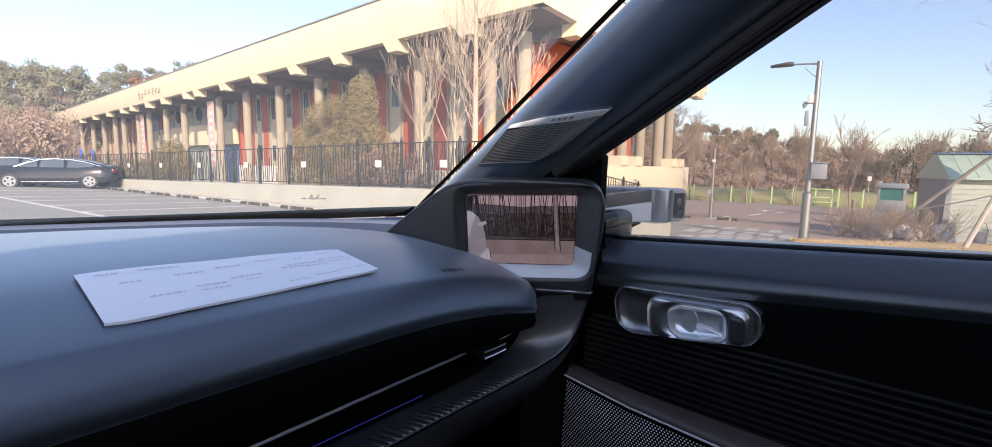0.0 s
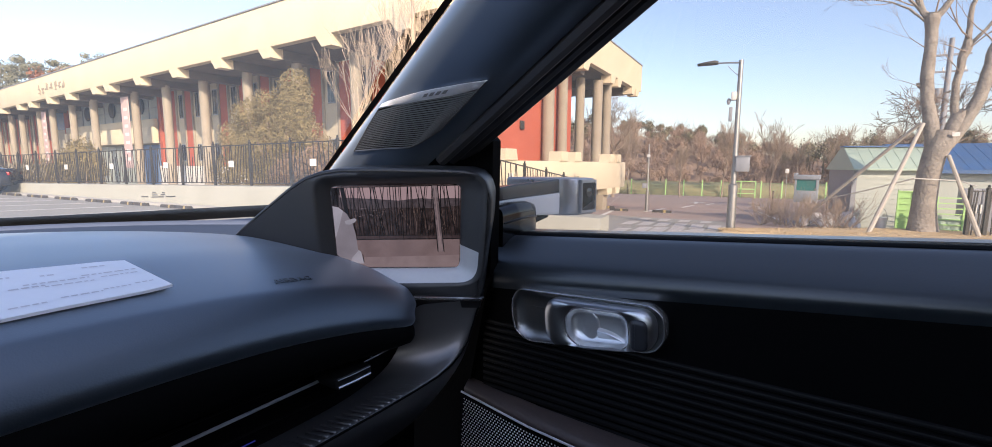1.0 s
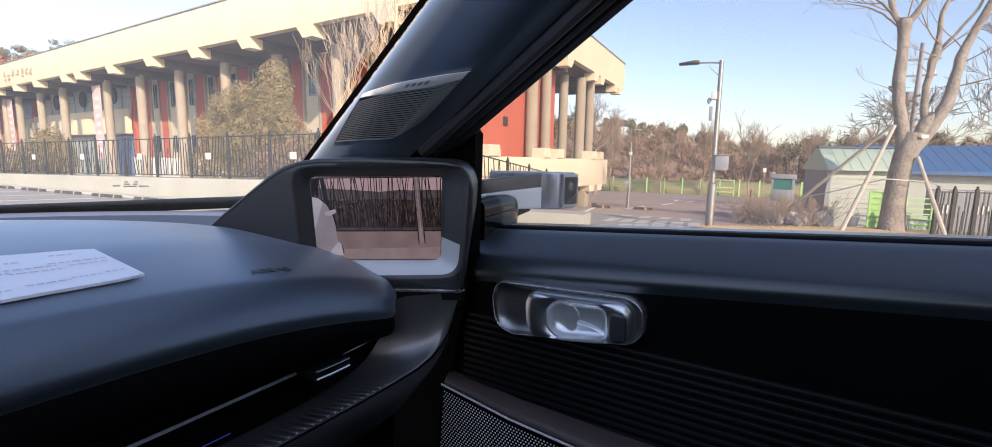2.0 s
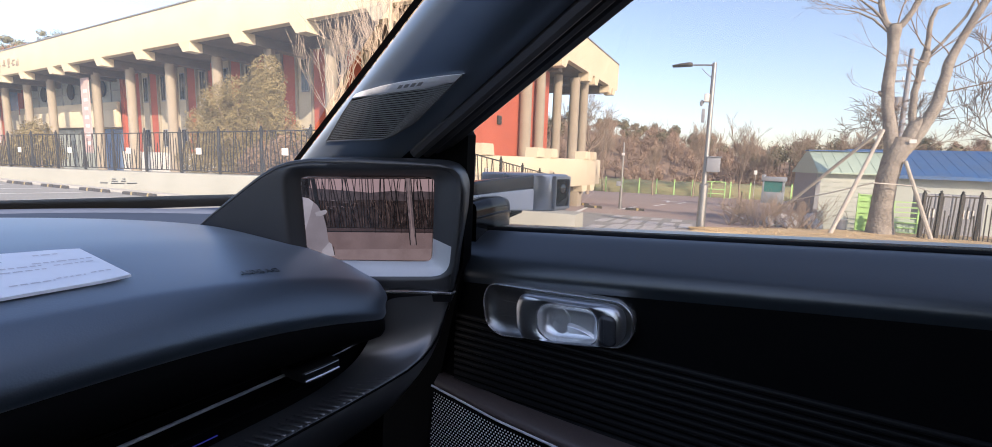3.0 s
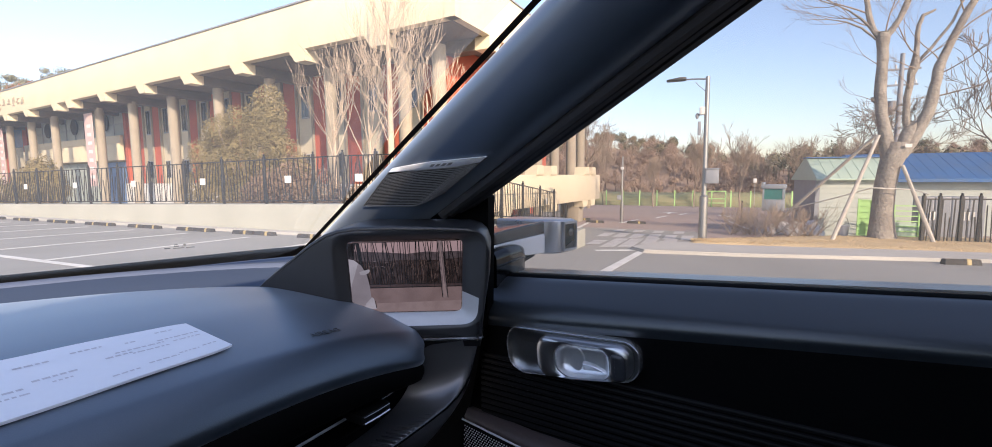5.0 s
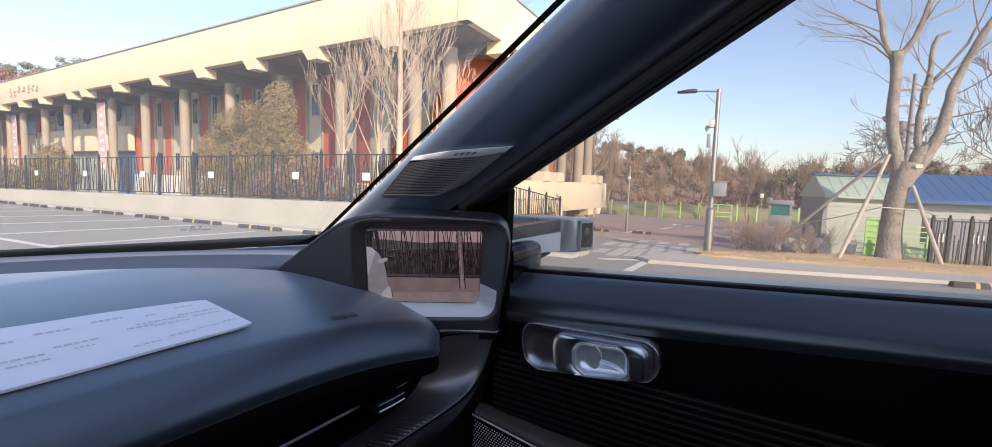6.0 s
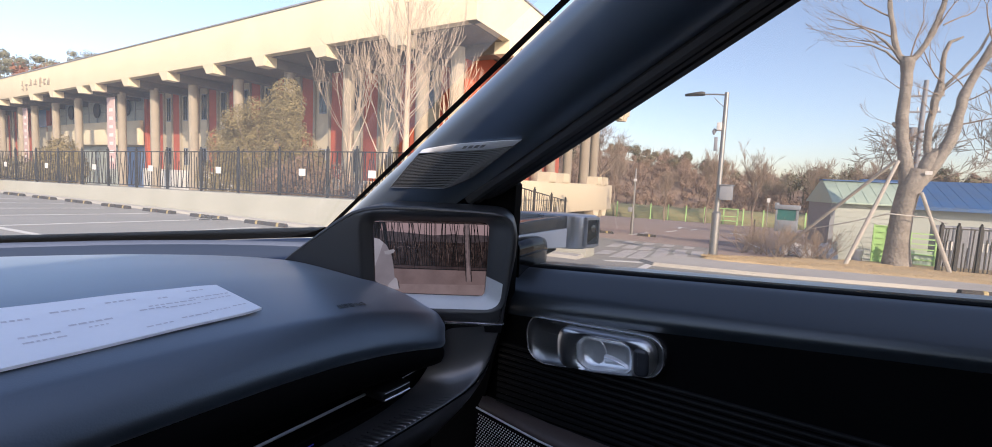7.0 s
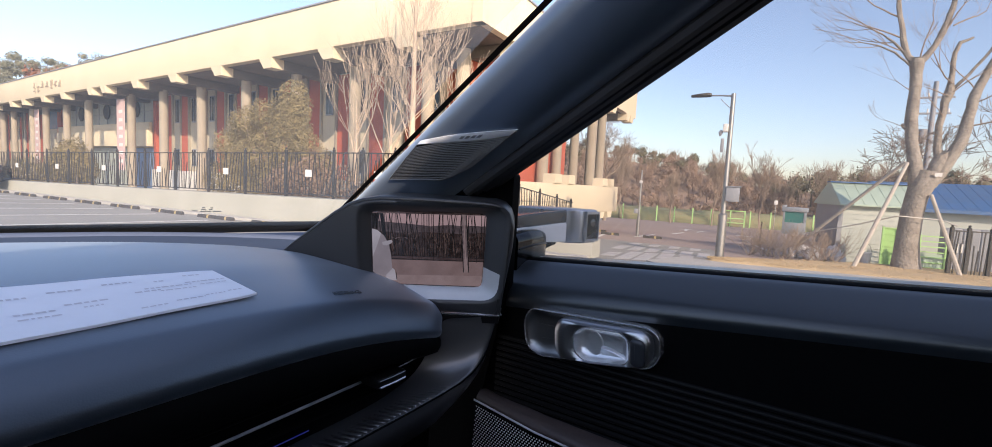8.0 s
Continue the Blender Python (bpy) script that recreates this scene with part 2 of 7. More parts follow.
M = {
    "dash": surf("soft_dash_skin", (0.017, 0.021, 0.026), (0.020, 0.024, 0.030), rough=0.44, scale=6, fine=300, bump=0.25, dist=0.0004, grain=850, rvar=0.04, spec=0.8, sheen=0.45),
    "traylip": surf("grained_lip_sheen", (0.10, 0.13, 0.20), (0.11, 0.14, 0.215), rough=0.9, scale=6, fine=300, bump=0.2, dist=0.0004, grain=700, rvar=0.03, spec=0.1),
    "tray": surf("grained_tray_sheen", (0.062, 0.085, 0.135), (0.068, 0.094, 0.145), rough=0.95, scale=6, fine=300, bump=0.2, dist=0.0004, grain=700, rvar=0.03, spec=0.05),
    "pad": surf("soft_door_skin", (0.018, 0.022, 0.025), (0.021, 0.025, 0.029), rough=0.40, scale=6, fine=300, bump=0.2, dist=0.0004, grain=800, rvar=0.04, spec=0.75, sheen=0.12),
    "trim": surf("pillar_trim", (0.028, 0.036, 0.050), (0.032, 0.041, 0.056), rough=0.42, scale=8, fine=500, bump=0.15, dist=0.0003, grain=1200, rvar=0.03, spec=1.0, sheen=0.70),
    "black": surf("black_plastic", (0.0022, 0.0022, 0.0026), (0.0035, 0.0035, 0.004), rough=0.7, scale=10, fine=400, bump=0.2, dist=0.0003, rvar=0.06, spec=0.06),
    "grillerib": surf("grille_rib", (0.035, 0.038, 0.045), (0.04, 0.043, 0.05), rough=0.35, scale=10, fine=500, bump=0.0, rvar=0.04, spec=0.9),
    "ribbed": surf("ribbed_black_plastic", (0.006, 0.006, 0.0065), (0.008, 0.008, 0.0085), rough=0.45, scale=10, fine=500, bump=0.08, dist=0.0003, rvar=0.04, spec=0.25),
    "satin": surf("satin_black", (0.006, 0.006, 0.0065), (0.008, 0.008, 0.0085), rough=0.34, scale=10, fine=500, bump=0.08, dist=0.0003, rvar=0.04),
    "scoop": surf("dark_satin_lacquer", (0.055, 0.057, 0.060), (0.062, 0.064, 0.068), rough=0.33, metal=0.0, scale=10, fine=500, bump=0.0, dist=0.0003, rvar=0.04, spec=0.7),
    "stripsilver": surf("silver_lacquer", (0.86, 0.88, 0.92), (0.80, 0.82, 0.86), rough=0.32, metal=0.15, scale=20, fine=300, bump=0.05, dist=0.0002, rvar=0.05),
    "housing": surf("grained_black_housing", (0.020, 0.021, 0.024), (0.024, 0.025, 0.028), rough=0.42, scale=10, fine=500, bump=0.1, dist=0.0003, grain=1200, rvar=0.04, spec=0.8),
    # bezel lacquer twice: darker for its shaded sides, paler for its lit foot
    "bezelshade": surf("shaded_bezel_lacquer", (0.045, 0.047, 0.050), (0.04, 0.042, 0.045), rough=0.4, scale=20, fine=300, bump=0.05, dist=0.0002, rvar=0.05),
    "bezellit": surf("lit_bezel_lacquer", (0.62, 0.63, 0.64), (0.58, 0.59, 0.60), rough=0.42, metal=0.3, scale=20, fine=300, bump=0.05, dist=0.0002, rvar=0.05),
    "podtop": surf("dark_grey_lacquer", (0.022, 0.027, 0.037), (0.018, 0.022, 0.031), rough=0.25, scale=5, fine=100, bump=0.0, rvar=0.05),
    "capsilver": surf("satin_silver_lacquer", (0.44, 0.47, 0.52), (0.38, 0.41, 0.46), rough=0.30, metal=0.75, scale=12, fine=200, bump=0.0, rvar=0.06),
    "gloss": surf("piano_black", (0.006, 0.006, 0.007), (0.009, 0.009, 0.010), rough=0.10, scale=5, fine=200, bump=0.0, rvar=0.04, spec=0.5),
    "rubber": surf("black_rubber", (0.022, 0.022, 0.024), (0.028, 0.028, 0.030), rough=0.45, scale=20, fine=200, bump=0.1, dist=0.0006, spec=0.45),
    "seal": surf("satin_seal_rubber", (0.045, 0.046, 0.050), (0.052, 0.053, 0.058), rough=0.38, scale=20, fine=200, bump=0.05, dist=0.0004, spec=0.8),
    "silver": surf("satin_silver", (0.92, 0.93, 0.94), (0.87, 0.88, 0.89), rough=0.22, metal=1.0, scale=20, fine=300, bump=0.05, dist=0.0002, rvar=0.05),
    "chrome": surf("bright_chrome", (0.95, 0.95, 0.96), (0.90, 0.90, 0.91), rough=0.16, metal=0.9, scale=20, fine=300, bump=0.0, rvar=0.04),
    "brown": surf("dark_brown_leather", (0.095, 0.074, 0.070), (0.11, 0.086, 0.080), rough=0.40, scale=10, fine=300, bump=0.3, dist=0.0005, grain=700, rvar=0.05),
    "paper": surf("white_paper", (0.88, 0.90, 0.95), (0.85, 0.87, 0.92), rough=0.65, scale=8, fine=200, bump=0.05, dist=0.0005, rvar=0.05),
    "bowlsilver": surf("bright_satin_silver", (0.92, 0.93, 0.94), (0.86, 0.87, 0.88), rough=0.34, metal=0.8, scale=20, fine=300, bump=0.03, dist=0.0002, rvar=0.05),
    "kioskgrey": surf("blue_grey_enamel", (0.27, 0.30, 0.33), (0.22, 0.25, 0.28), rough=0.5, scale=3, fine=30, bump=0.05, dist=0.002),
    "gunmetal": surf("dark_satin_metal", (0.66, 0.67, 0.69), (0.60, 0.61, 0.63), rough=0.30, metal=1.0, scale=20, fine=300, bump=0.05, dist=0.0002, rvar=0.05),
    "dishmetal": surf("satin_dark_silver", (0.36, 0.365, 0.37), (0.31, 0.315, 0.32), rough=0.33, metal=1.0, scale=20, fine=300, bump=0.03, dist=0.0002, rvar=0.04),
    "locktab": surf("dark_satin_lacquer_grey", (0.055, 0.058, 0.066), (0.048, 0.050, 0.058), rough=0.30, metal=0.3, scale=20, fine=300, bump=0.0, rvar=0.04),
    "stopper": surf("grey_worn_rubber", (0.055, 0.051, 0.048), (0.035, 0.032, 0.030), rough=0.85, scale=8, fine=60, bump=0.3, dist=0.003),
    "ink": surf("grey_ink", (0.52, 0.53, 0.60), (0.66, 0.67, 0.74), rough=0.7, scale=60, fine=500, bump=0.0),
    "dot": surf("pale_grille_point", (0.86, 0.86, 0.87), (0.78, 0.78, 0.79), rough=0.4, metal=0.0, scale=50, fine=300, bump=0.0),
    "roofcloth": surf("black_headlining", (0.035, 0.035, 0.037), (0.045, 0.045, 0.047), rough=0.95, scale=20, fine=600, bump=0.3, dist=0.001),
    "carpet": surf("black_carpet", (0.015, 0.015, 0.016), (0.022, 0.022, 0.022), rough=1.0, scale=20, fine=500, bump=0.5, dist=0.002),
    "white_paint": surf("white_car_paint", (0.86, 0.88, 0.90), (0.82, 0.84, 0.86), rough=0.18, scale=2, fine=80, bump=0.0, spec=0.7, rvar=0.04),
    "asphalt": surf("worn_asphalt", (0.31, 0.305, 0.28), (0.24, 0.236, 0.215), rough=0.9, scale=0.35, fine=30, bump=0.5, dist=0.01),
    "lot": surf("brown_paving", (0.36, 0.285, 0.25), (0.28, 0.22, 0.19), rough=0.9, scale=0.25, fine=12, bump=0.5, dist=0.01),
    "line": surf("road_paint", (0.72, 0.72, 0.68), (0.52, 0.52, 0.49), rough=0.7, scale=3, fine=25, bump=0.2, dist=0.003),
    "crossing": surf("worn_crossing_paint", (0.50, 0.49, 0.47), (0.36, 0.35, 0.335), rough=0.8, scale=3, fine=25, bump=0.2, dist=0.003),
    "pave": surf("pale_concrete", (0.46, 0.45, 0.415), (0.38, 0.37, 0.34), rough=0.9, scale=0.8, fine=25, bump=0.3, dist=0.006),
    "cream": surf("cream_concrete", (0.66, 0.58, 0.42), (0.56, 0.49, 0.35), rough=0.85, scale=0.5, fine=9, bump=0.2, dist=0.01),
    "wallcream": surf("rendered_wall", (0.37, 0.37, 0.32), (0.31, 0.31, 0.265), rough=0.9, scale=0.7, fine=14, bump=0.3, dist=0.008),
    "whitewash": surf("whitewashed_plinth", (0.74, 0.72, 0.66), (0.60, 0.58, 0.53), rough=0.9, scale=0.9, fine=14, bump=0.3, dist=0.008),
    "column": surf("column_concrete", (0.33, 0.29, 0.225), (0.26, 0.225, 0.175), rough=0.9, scale=0.8, fine=10, bump=0.3, dist=0.01, var=0.06),
    "red": surf("red_cladding", (0.42, 0.10, 0.055), (0.34, 0.08, 0.045), rough=0.8, scale=0.7, fine=12, bump=0.2, dist=0.01, var=0.07),
    "beige": surf("beige_render", (0.52, 0.47, 0.35), (0.44, 0.39, 0.29), rough=0.9, scale=0.6, fine=12, bump=0.2, dist=0.01),
    # concrete darkened for the shade under roof and terrace
    "dark": surf("shaded_soffit_concrete", (0.16, 0.14, 0.12), (0.12, 0.10, 0.09), rough=0.9, scale=0.8, fine=10, bump=0.2, dist=0.01),
    "window": surf("dark_window_glass", (0.03, 0.035, 0.04), (0.05, 0.055, 0.06), rough=0.12, scale=0.6, fine=5, bump=0.0),
    "greenglass": surf("grey_green_glazing", (0.34, 0.38, 0.35), (0.28, 0.31, 0.29), rough=0.4, scale=0.5, fine=4, bump=0.0),
    "blueglass": surf("blue_glazing", (0.16, 0.25, 0.40), (0.13, 0.20, 0.33), rough=0.2, scale=0.5, fine=4, bump=0.0),
    "banner": surf("pink_banner", (0.52, 0.35, 0.33), (0.54, 0.43, 0.40), rough=0.8, scale=0.6, fine=3, bump=0.0),
    "iron": surf("black_iron", (0.022, 0.021, 0.020), (0.035, 0.033, 0.030), rough=0.6, scale=3, fine=40, bump=0.2, dist=0.003, var=0.15),
    "sign": surf("white_sign", (0.66, 0.66, 0.64), (0.58, 0.58, 0.56), rough=0.5, scale=5, fine=40, bump=0.0),
    "steel": surf("galvanised_steel", (0.38, 0.38, 0.37), (0.31, 0.31, 0.30), rough=0.42, metal=0.85, scale=4, fine=30, bump=0.1, dist=0.002),
    "greybox": surf("grey_enamel", (0.27, 0.285, 0.31), (0.22, 0.235, 0.26), rough=0.5, scale=4, fine=40, bump=0.05, dist=0.002),
    "bark": surf("plane_tree_bark", (0.34, 0.31, 0.27), (0.18, 0.16, 0.14), rough=0.95, scale=3.0, fine=17, bump=0.9, dist=0.03),
    "twig": surf("bare_twigs", (0.30, 0.24, 0.19), (0.22, 0.17, 0.13), rough=0.95, scale=3, fine=20, bump=0.3, dist=0.01),
    "paletwig": surf("pale_poplar_twigs", (0.47, 0.38, 0.29), (0.38, 0.30, 0.22), rough=0.95, scale=3, fine=20, bump=0.3, dist=0.01),
    "juniper": surf("olive_juniper_leaf", (0.27, 0.215, 0.10), (0.16, 0.128, 0.058), rough=0.9, scale=1.2, fine=8, bump=0.0),
    "shrub": surf("brown_shrub_leaf", (0.26, 0.18, 0.12), (0.18, 0.12, 0.08), rough=0.95, scale=1.0, fine=6, bump=0.0),
    "pine": surf("dark_pine_leaf", (0.15, 0.15, 0.095), (0.20, 0.175, 0.12), rough=0.95, scale=0.15, fine=1.5, bump=0.0),
    # far pines: distance haze is put into a paler green
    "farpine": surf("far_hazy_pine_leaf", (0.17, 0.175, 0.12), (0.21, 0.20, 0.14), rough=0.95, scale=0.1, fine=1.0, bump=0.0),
    "brownwood": surf("bare_brown_wood", (0.31, 0.225, 0.17), (0.27, 0.195, 0.15), rough=0.95, scale=0.1, fine=1.2, bump=0.0),
    "rust": surf("rusty_autumn_leaf", (0.30, 0.13, 0.07), (0.22, 0.09, 0.05), rough=0.95, scale=0.2, fine=1.5, bump=0.0),
    "rustbrown": surf("rust_brown_leaf", (0.34, 0.20, 0.14), (0.25, 0.14, 0.095), rough=0.95, scale=0.3, fine=2, bump=0.0),
    "soil": surf("hill_soil", (0.30, 0.22, 0.165), (0.25, 0.185, 0.14), rough=1.0, scale=0.1, fine=1, bump=0.2, dist=0.1),
    "straw": surf("dry_straw_grass", (0.58, 0.45, 0.26), (0.46, 0.35, 0.20), rough=1.0, scale=1.5, fine=25, bump=0.6, dist=0.03),
    "bank": surf("olive_winter_grass", (0.24, 0.225, 0.125), (0.29, 0.255, 0.155), rough=1.0, scale=0.5, fine=8, bump=0.5, dist=0.05),
    "shedwall": surf("pale_steel_siding", (0.42, 0.46, 0.43), (0.37, 0.41, 0.38), rough=0.5, scale=0.8, fine=10, bump=0.1, dist=0.004),
    "mint": surf("mint_metal_roof", (0.42, 0.53, 0.44), (0.36, 0.46, 0.38), rough=0.5, scale=0.8, fine=10, bump=0.1, dist=0.004),
    "blueroof": surf("blue_metal_roof", (0.03, 0.125, 0.33), (0.075, 0.125, 0.22), rough=0.55, scale=1.3, fine=10, bump=0.1, dist=0.004),
    "lime": surf("lime_green_paint", (0.40, 0.66, 0.26), (0.34, 0.58, 0.22), rough=0.5, scale=2, fine=20, bump=0.0),
    "mesh": surf("green_wire_mesh", (0.22, 0.30, 0.16), (0.18, 0.25, 0.13), rough=0.6, scale=2, fine=20, bump=0.0),
    "yellow": surf("faded_yellow_marking", (0.42, 0.33, 0.14), (0.30, 0.24, 0.12), rough=0.6, scale=10, fine=60, bump=0.1, dist=0.002),
    "teal": surf("teal_glass", (0.04, 0.20, 0.18), (0.05, 0.16, 0.15), rough=0.15, scale=2, fine=10, bump=0.0),
    "timber": surf("weathered_stake_wood", (0.48, 0.445, 0.39), (0.36, 0.335, 0.29), rough=0.9, scale=4, fine=40, bump=0.4, dist=0.006),
    "rope": surf("pale_rope", (0.62, 0.60, 0.54), (0.5, 0.48, 0.43), rough=0.9, scale=10, fine=80, bump=0.3, dist=0.003),
    "bag": surf("white_plastic_bag", (0.70, 0.70, 0.70), (0.58, 0.58, 0.58), rough=0.35, scale=6, fine=30, bump=0.5, dist=0.02),
    "carblack": surf("dark_blue_black_paint", (0.012, 0.015, 0.022), (0.018, 0.021, 0.03), rough=0.14, scale=1, fine=20, bump=0.0, spec=0.4, rvar=0.03),
    "carwin": surf("car_window", (0.05, 0.07, 0.09), (0.07, 0.09, 0.11), rough=0.08, scale=1, fine=20, bump=0.0, spec=0.8, rvar=0.03),
    "blueflag": surf("blue_sign", (0.06, 0.12, 0.50), (0.05, 0.10, 0.42), rough=0.6, scale=2, fine=20, bump=0.0),
    "taillight": surf("red_lamp_glass", (0.35, 0.01, 0.015), (0.28, 0.01, 0.01), rough=0.2, scale=5, fine=40, bump=0.0),
    "glass": pane_glass("side_glass", (0.68, 0.665, 0.66), haze=0.10),
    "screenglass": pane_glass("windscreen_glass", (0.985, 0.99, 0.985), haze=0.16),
    "lens": surf("lens_glass", (0.01, 0.01, 0.012), (0.014, 0.014, 0.016), rough=0.06, scale=5, fine=100, bump=0.0, spec=0.8),
    "blueline": glow("blue_ambient_light", (0.02, 0.03, 1.0), (0.03, 0.04, 0.8), 0.04),
    "scr_wood": glow("display_dark_woods", (0.020, 0.012, 0.011), (0.075, 0.050, 0.046), 0.24, 160, 8),
    "scr_hill": glow("display_hazy_hill", (0.11, 0.085, 0.088), (0.055, 0.042, 0.044), 0.30, 140, 8),
    "scr_branch": glow("display_brown_branch", (0.20, 0.135, 0.11), (0.11, 0.075, 0.065), 0.30, 90),
    "scr_low": glow("display_low_wall", (0.075, 0.05, 0.048), (0.045, 0.03, 0.03), 0.30, 90),
    "scr_body": glow("display_grey_body", (0.30, 0.27, 0.29), (0.22, 0.195, 0.21), 0.30, 25),
    "scr_sky": glow("display_pink_sky", (0.32, 0.225, 0.22), (0.27, 0.19, 0.19), 0.46, 30),
    "scr_ground": glow("display_mauve_paving", (0.25, 0.175, 0.165), (0.31, 0.22, 0.21), 0.23, 60),
    "scr_kerb": glow("display_pale_kerb", (0.36, 0.27, 0.26), (0.30, 0.22, 0.21), 0.25, 60),
    "scr_black": glow("display_black", (0.006, 0.005, 0.005), (0.012, 0.010, 0.010), 0.30, 80),
    "scr_white": glow("display_white_body", (0.44, 0.42, 0.45), (0.26, 0.25, 0.27), 0.31, 25),
    "scr_pole": glow("display_steel_pole", (0.26, 0.20, 0.20), (0.14, 0.105, 0.105), 0.28, 160, 1),
}
# blue skylight is put into the gloss and sheen tints of these skins
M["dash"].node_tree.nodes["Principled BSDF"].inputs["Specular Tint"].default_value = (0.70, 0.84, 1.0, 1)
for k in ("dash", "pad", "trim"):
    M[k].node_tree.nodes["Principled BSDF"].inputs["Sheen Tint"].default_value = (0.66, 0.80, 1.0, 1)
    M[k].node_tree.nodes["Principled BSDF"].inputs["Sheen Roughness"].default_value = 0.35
for k, weight, rough in (("dash", 1.0, 0.37), ("pad", 1.0, 0.34), ("trim", 1.0, 0.38), ("paper", 0.3, 0.3)):  # a faint gloss coat, tinted blue like the skylight
    M[k].node_tree.nodes["Principled BSDF"].inputs["Coat Weight"].default_value = weight
    M[k].node_tree.nodes["Principled BSDF"].inputs["Coat Roughness"].default_value = rough
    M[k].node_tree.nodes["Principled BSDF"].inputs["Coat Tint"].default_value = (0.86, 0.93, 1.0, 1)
for k, ior in (("dash", 1.85), ("trim", 1.9), ("scoop", 2.0)):
    M[k].node_tree.nodes["Principled BSDF"].inputs["IOR"].default_value = ior
# the same skylight blue in the pillar trim's gloss
M["trim"].node_tree.nodes["Principled BSDF"].inputs["Specular Tint"].default_value = (0.70, 0.84, 1.0, 1)

# ---- building blocks ----
# the car and the hall stand turned a little against the plan
CARM = Matrix.Rotation(radians(-7.18), 4, "Z")
SLOPE = 0.0425
W = {}


def gz(x):
    """Height of the sloping ground."""
    return -SLOPE * x


def thing(name, m, label, category, group="", kind=""):
    ob = new(name)
    ob.matrix_world = m
    W[ob] = m.copy()
    return tagged(ob, label, category, group, kind)


def finish(me, angle=38):
    me.shade_smooth()
    me.set_sharp_from_angle(angle=radians(angle))


def mesh_of(name, bm, material, angle=38):
    bmesh.ops.recalc_face_normals(bm, faces=bm.faces)
    me = bpy.data.meshes.new(name)
    bm.to_mesh(me)
    bm.free()
    for mt in material if isinstance(material, (list, tuple)) else (material,):
        me.materials.append(mt)
    finish(me, angle)
    return me


def part(name, bm, material, parent, label="", at=None, angle=38, kind=""):
    """Links a bmesh, given in the frame at (the thing's own frame if none), as one mesh under a thing or a part."""
    if at is not None:
        bm.transform(W[parent].inverted() @ at)
    ob = new(name, mesh_of(name, bm, material, angle))
    ob.parent = parent
    W[ob] = W[parent]
    return tagged(ob, label, kind=kind)


def solid(name, bm, material, label, category, group="", kind="", at=None, angle=38):
    """One mesh as a thing or a piece of the setting."""
    ob = new(name, mesh_of(name, bm, material, angle))
    if at is not None:
        ob.matrix_world = at
    W[ob] = ob.matrix_world.copy()
    return tagged(ob, label, category, group, kind)


def box(lo, hi, bevel=0.0, seg=2, into=None):
    bm = into or bmesh.new()
    vs = [bm.verts.new((x, y, z)) for x in (lo[0], hi[0]) for y in (lo[1], hi[1]) for z in (lo[2], hi[2])]
    fs = [bm.faces.new([vs[i] for i in q]) for q in ((0, 1, 3, 2), (4, 6, 7, 5), (0, 4, 5, 1), (2, 3, 7, 6), (0, 2, 6, 4), (1, 5, 7, 3))]
    if bevel:
        es = {e for f in fs for e in f.edges}
        bmesh.ops.bevel(bm, geom=list(es), offset=bevel, segments=seg, affect="EDGES", profile=0.5)
    return bm


def loft(rows, close=False, caps=False, into=None, cyc=False):
    """A skin over rows of points; close: each row is a ring; cyc: the rows form a ring."""
    bm = into or bmesh.new()
    g = [[bm.verts.new(p) for p in r] for r in rows]
    n, k = len(g), len(g[0])
    for i in range(n if cyc else n - 1):
        for j in range(k if close else k - 1):
            bm.faces.new((g[i][j], g[(i + 1) % n][j], g[(i + 1) % n][(j + 1) % k], g[i][(j + 1) % k]))
    if caps:
        bm.faces.new(g[0])
        bm.faces.new(g[-1][::-1])
    return bm


def tube(points, radii, n=8, caps=True, into=None):
    """A round bar along a path."""
    pts = [Vector(p) for p in points]
    radii = radii if isinstance(radii, (list, tuple)) else [radii] * len(pts)
    rows = []
    side = None
    for i, p in enumerate(pts):
        d = (pts[min(i + 1, len(pts) - 1)] - pts[max(i - 1, 0)]).normalized()
        if side is None:
            side = d.orthogonal().normalized()
        side = (side - d * side.dot(d)).normalized()
        up = d.cross(side)
        rows.append([p + radii[i] * (math.cos(a) * side + math.sin(a) * up) for a in (math.tau * j / n for j in range(n))])
    return loft(rows, close=True, caps=caps, into=into)


def prism(outline, m, depth, bevel=0.0, into=None, seg=2):
    """A plate: the outline (x, y) in the plane of m, from its z = 0 to z = depth."""
    bm = into or bmesh.new()
    a = [bm.verts.new(m @ Vector((x, y, 0))) for x, y in outline]
    b = [bm.verts.new(m @ Vector((x, y, depth))) for x, y in outline]
    n = len(a)
    bm.faces.new(a[::-1])
    top = bm.faces.new(b)
    for i in range(n):
        bm.faces.new((a[i], a[(i + 1) % n], b[(i + 1) % n], b[i]))
    if bevel:
        bmesh.ops.bevel(bm, geom=list(top.edges), offset=bevel, segments=seg, affect="EDGES")
    return bm


def rounded(pts, r, n=5):
    """A polygon with its corners rounded."""
    out = []
    k = len(pts)
    for i in range(k):
        p, a, b = Vector(pts[i]), Vector(pts[i - 1]), Vector(pts[(i + 1) % k])
        ra = min(r, (a - p).length * 0.45, (b - p).length * 0.45)
        s, e = p + (a - p).normalized() * ra, p + (b - p).normalized() * ra
        for j in range(n + 1):
            t = j / n
            out.append(tuple((1 - t) ** 2 * s + 2 * t * (1 - t) * p + t * t * e))
    return out


def interp(v, xs, ys):
    return float(np.interp(v, xs, ys))


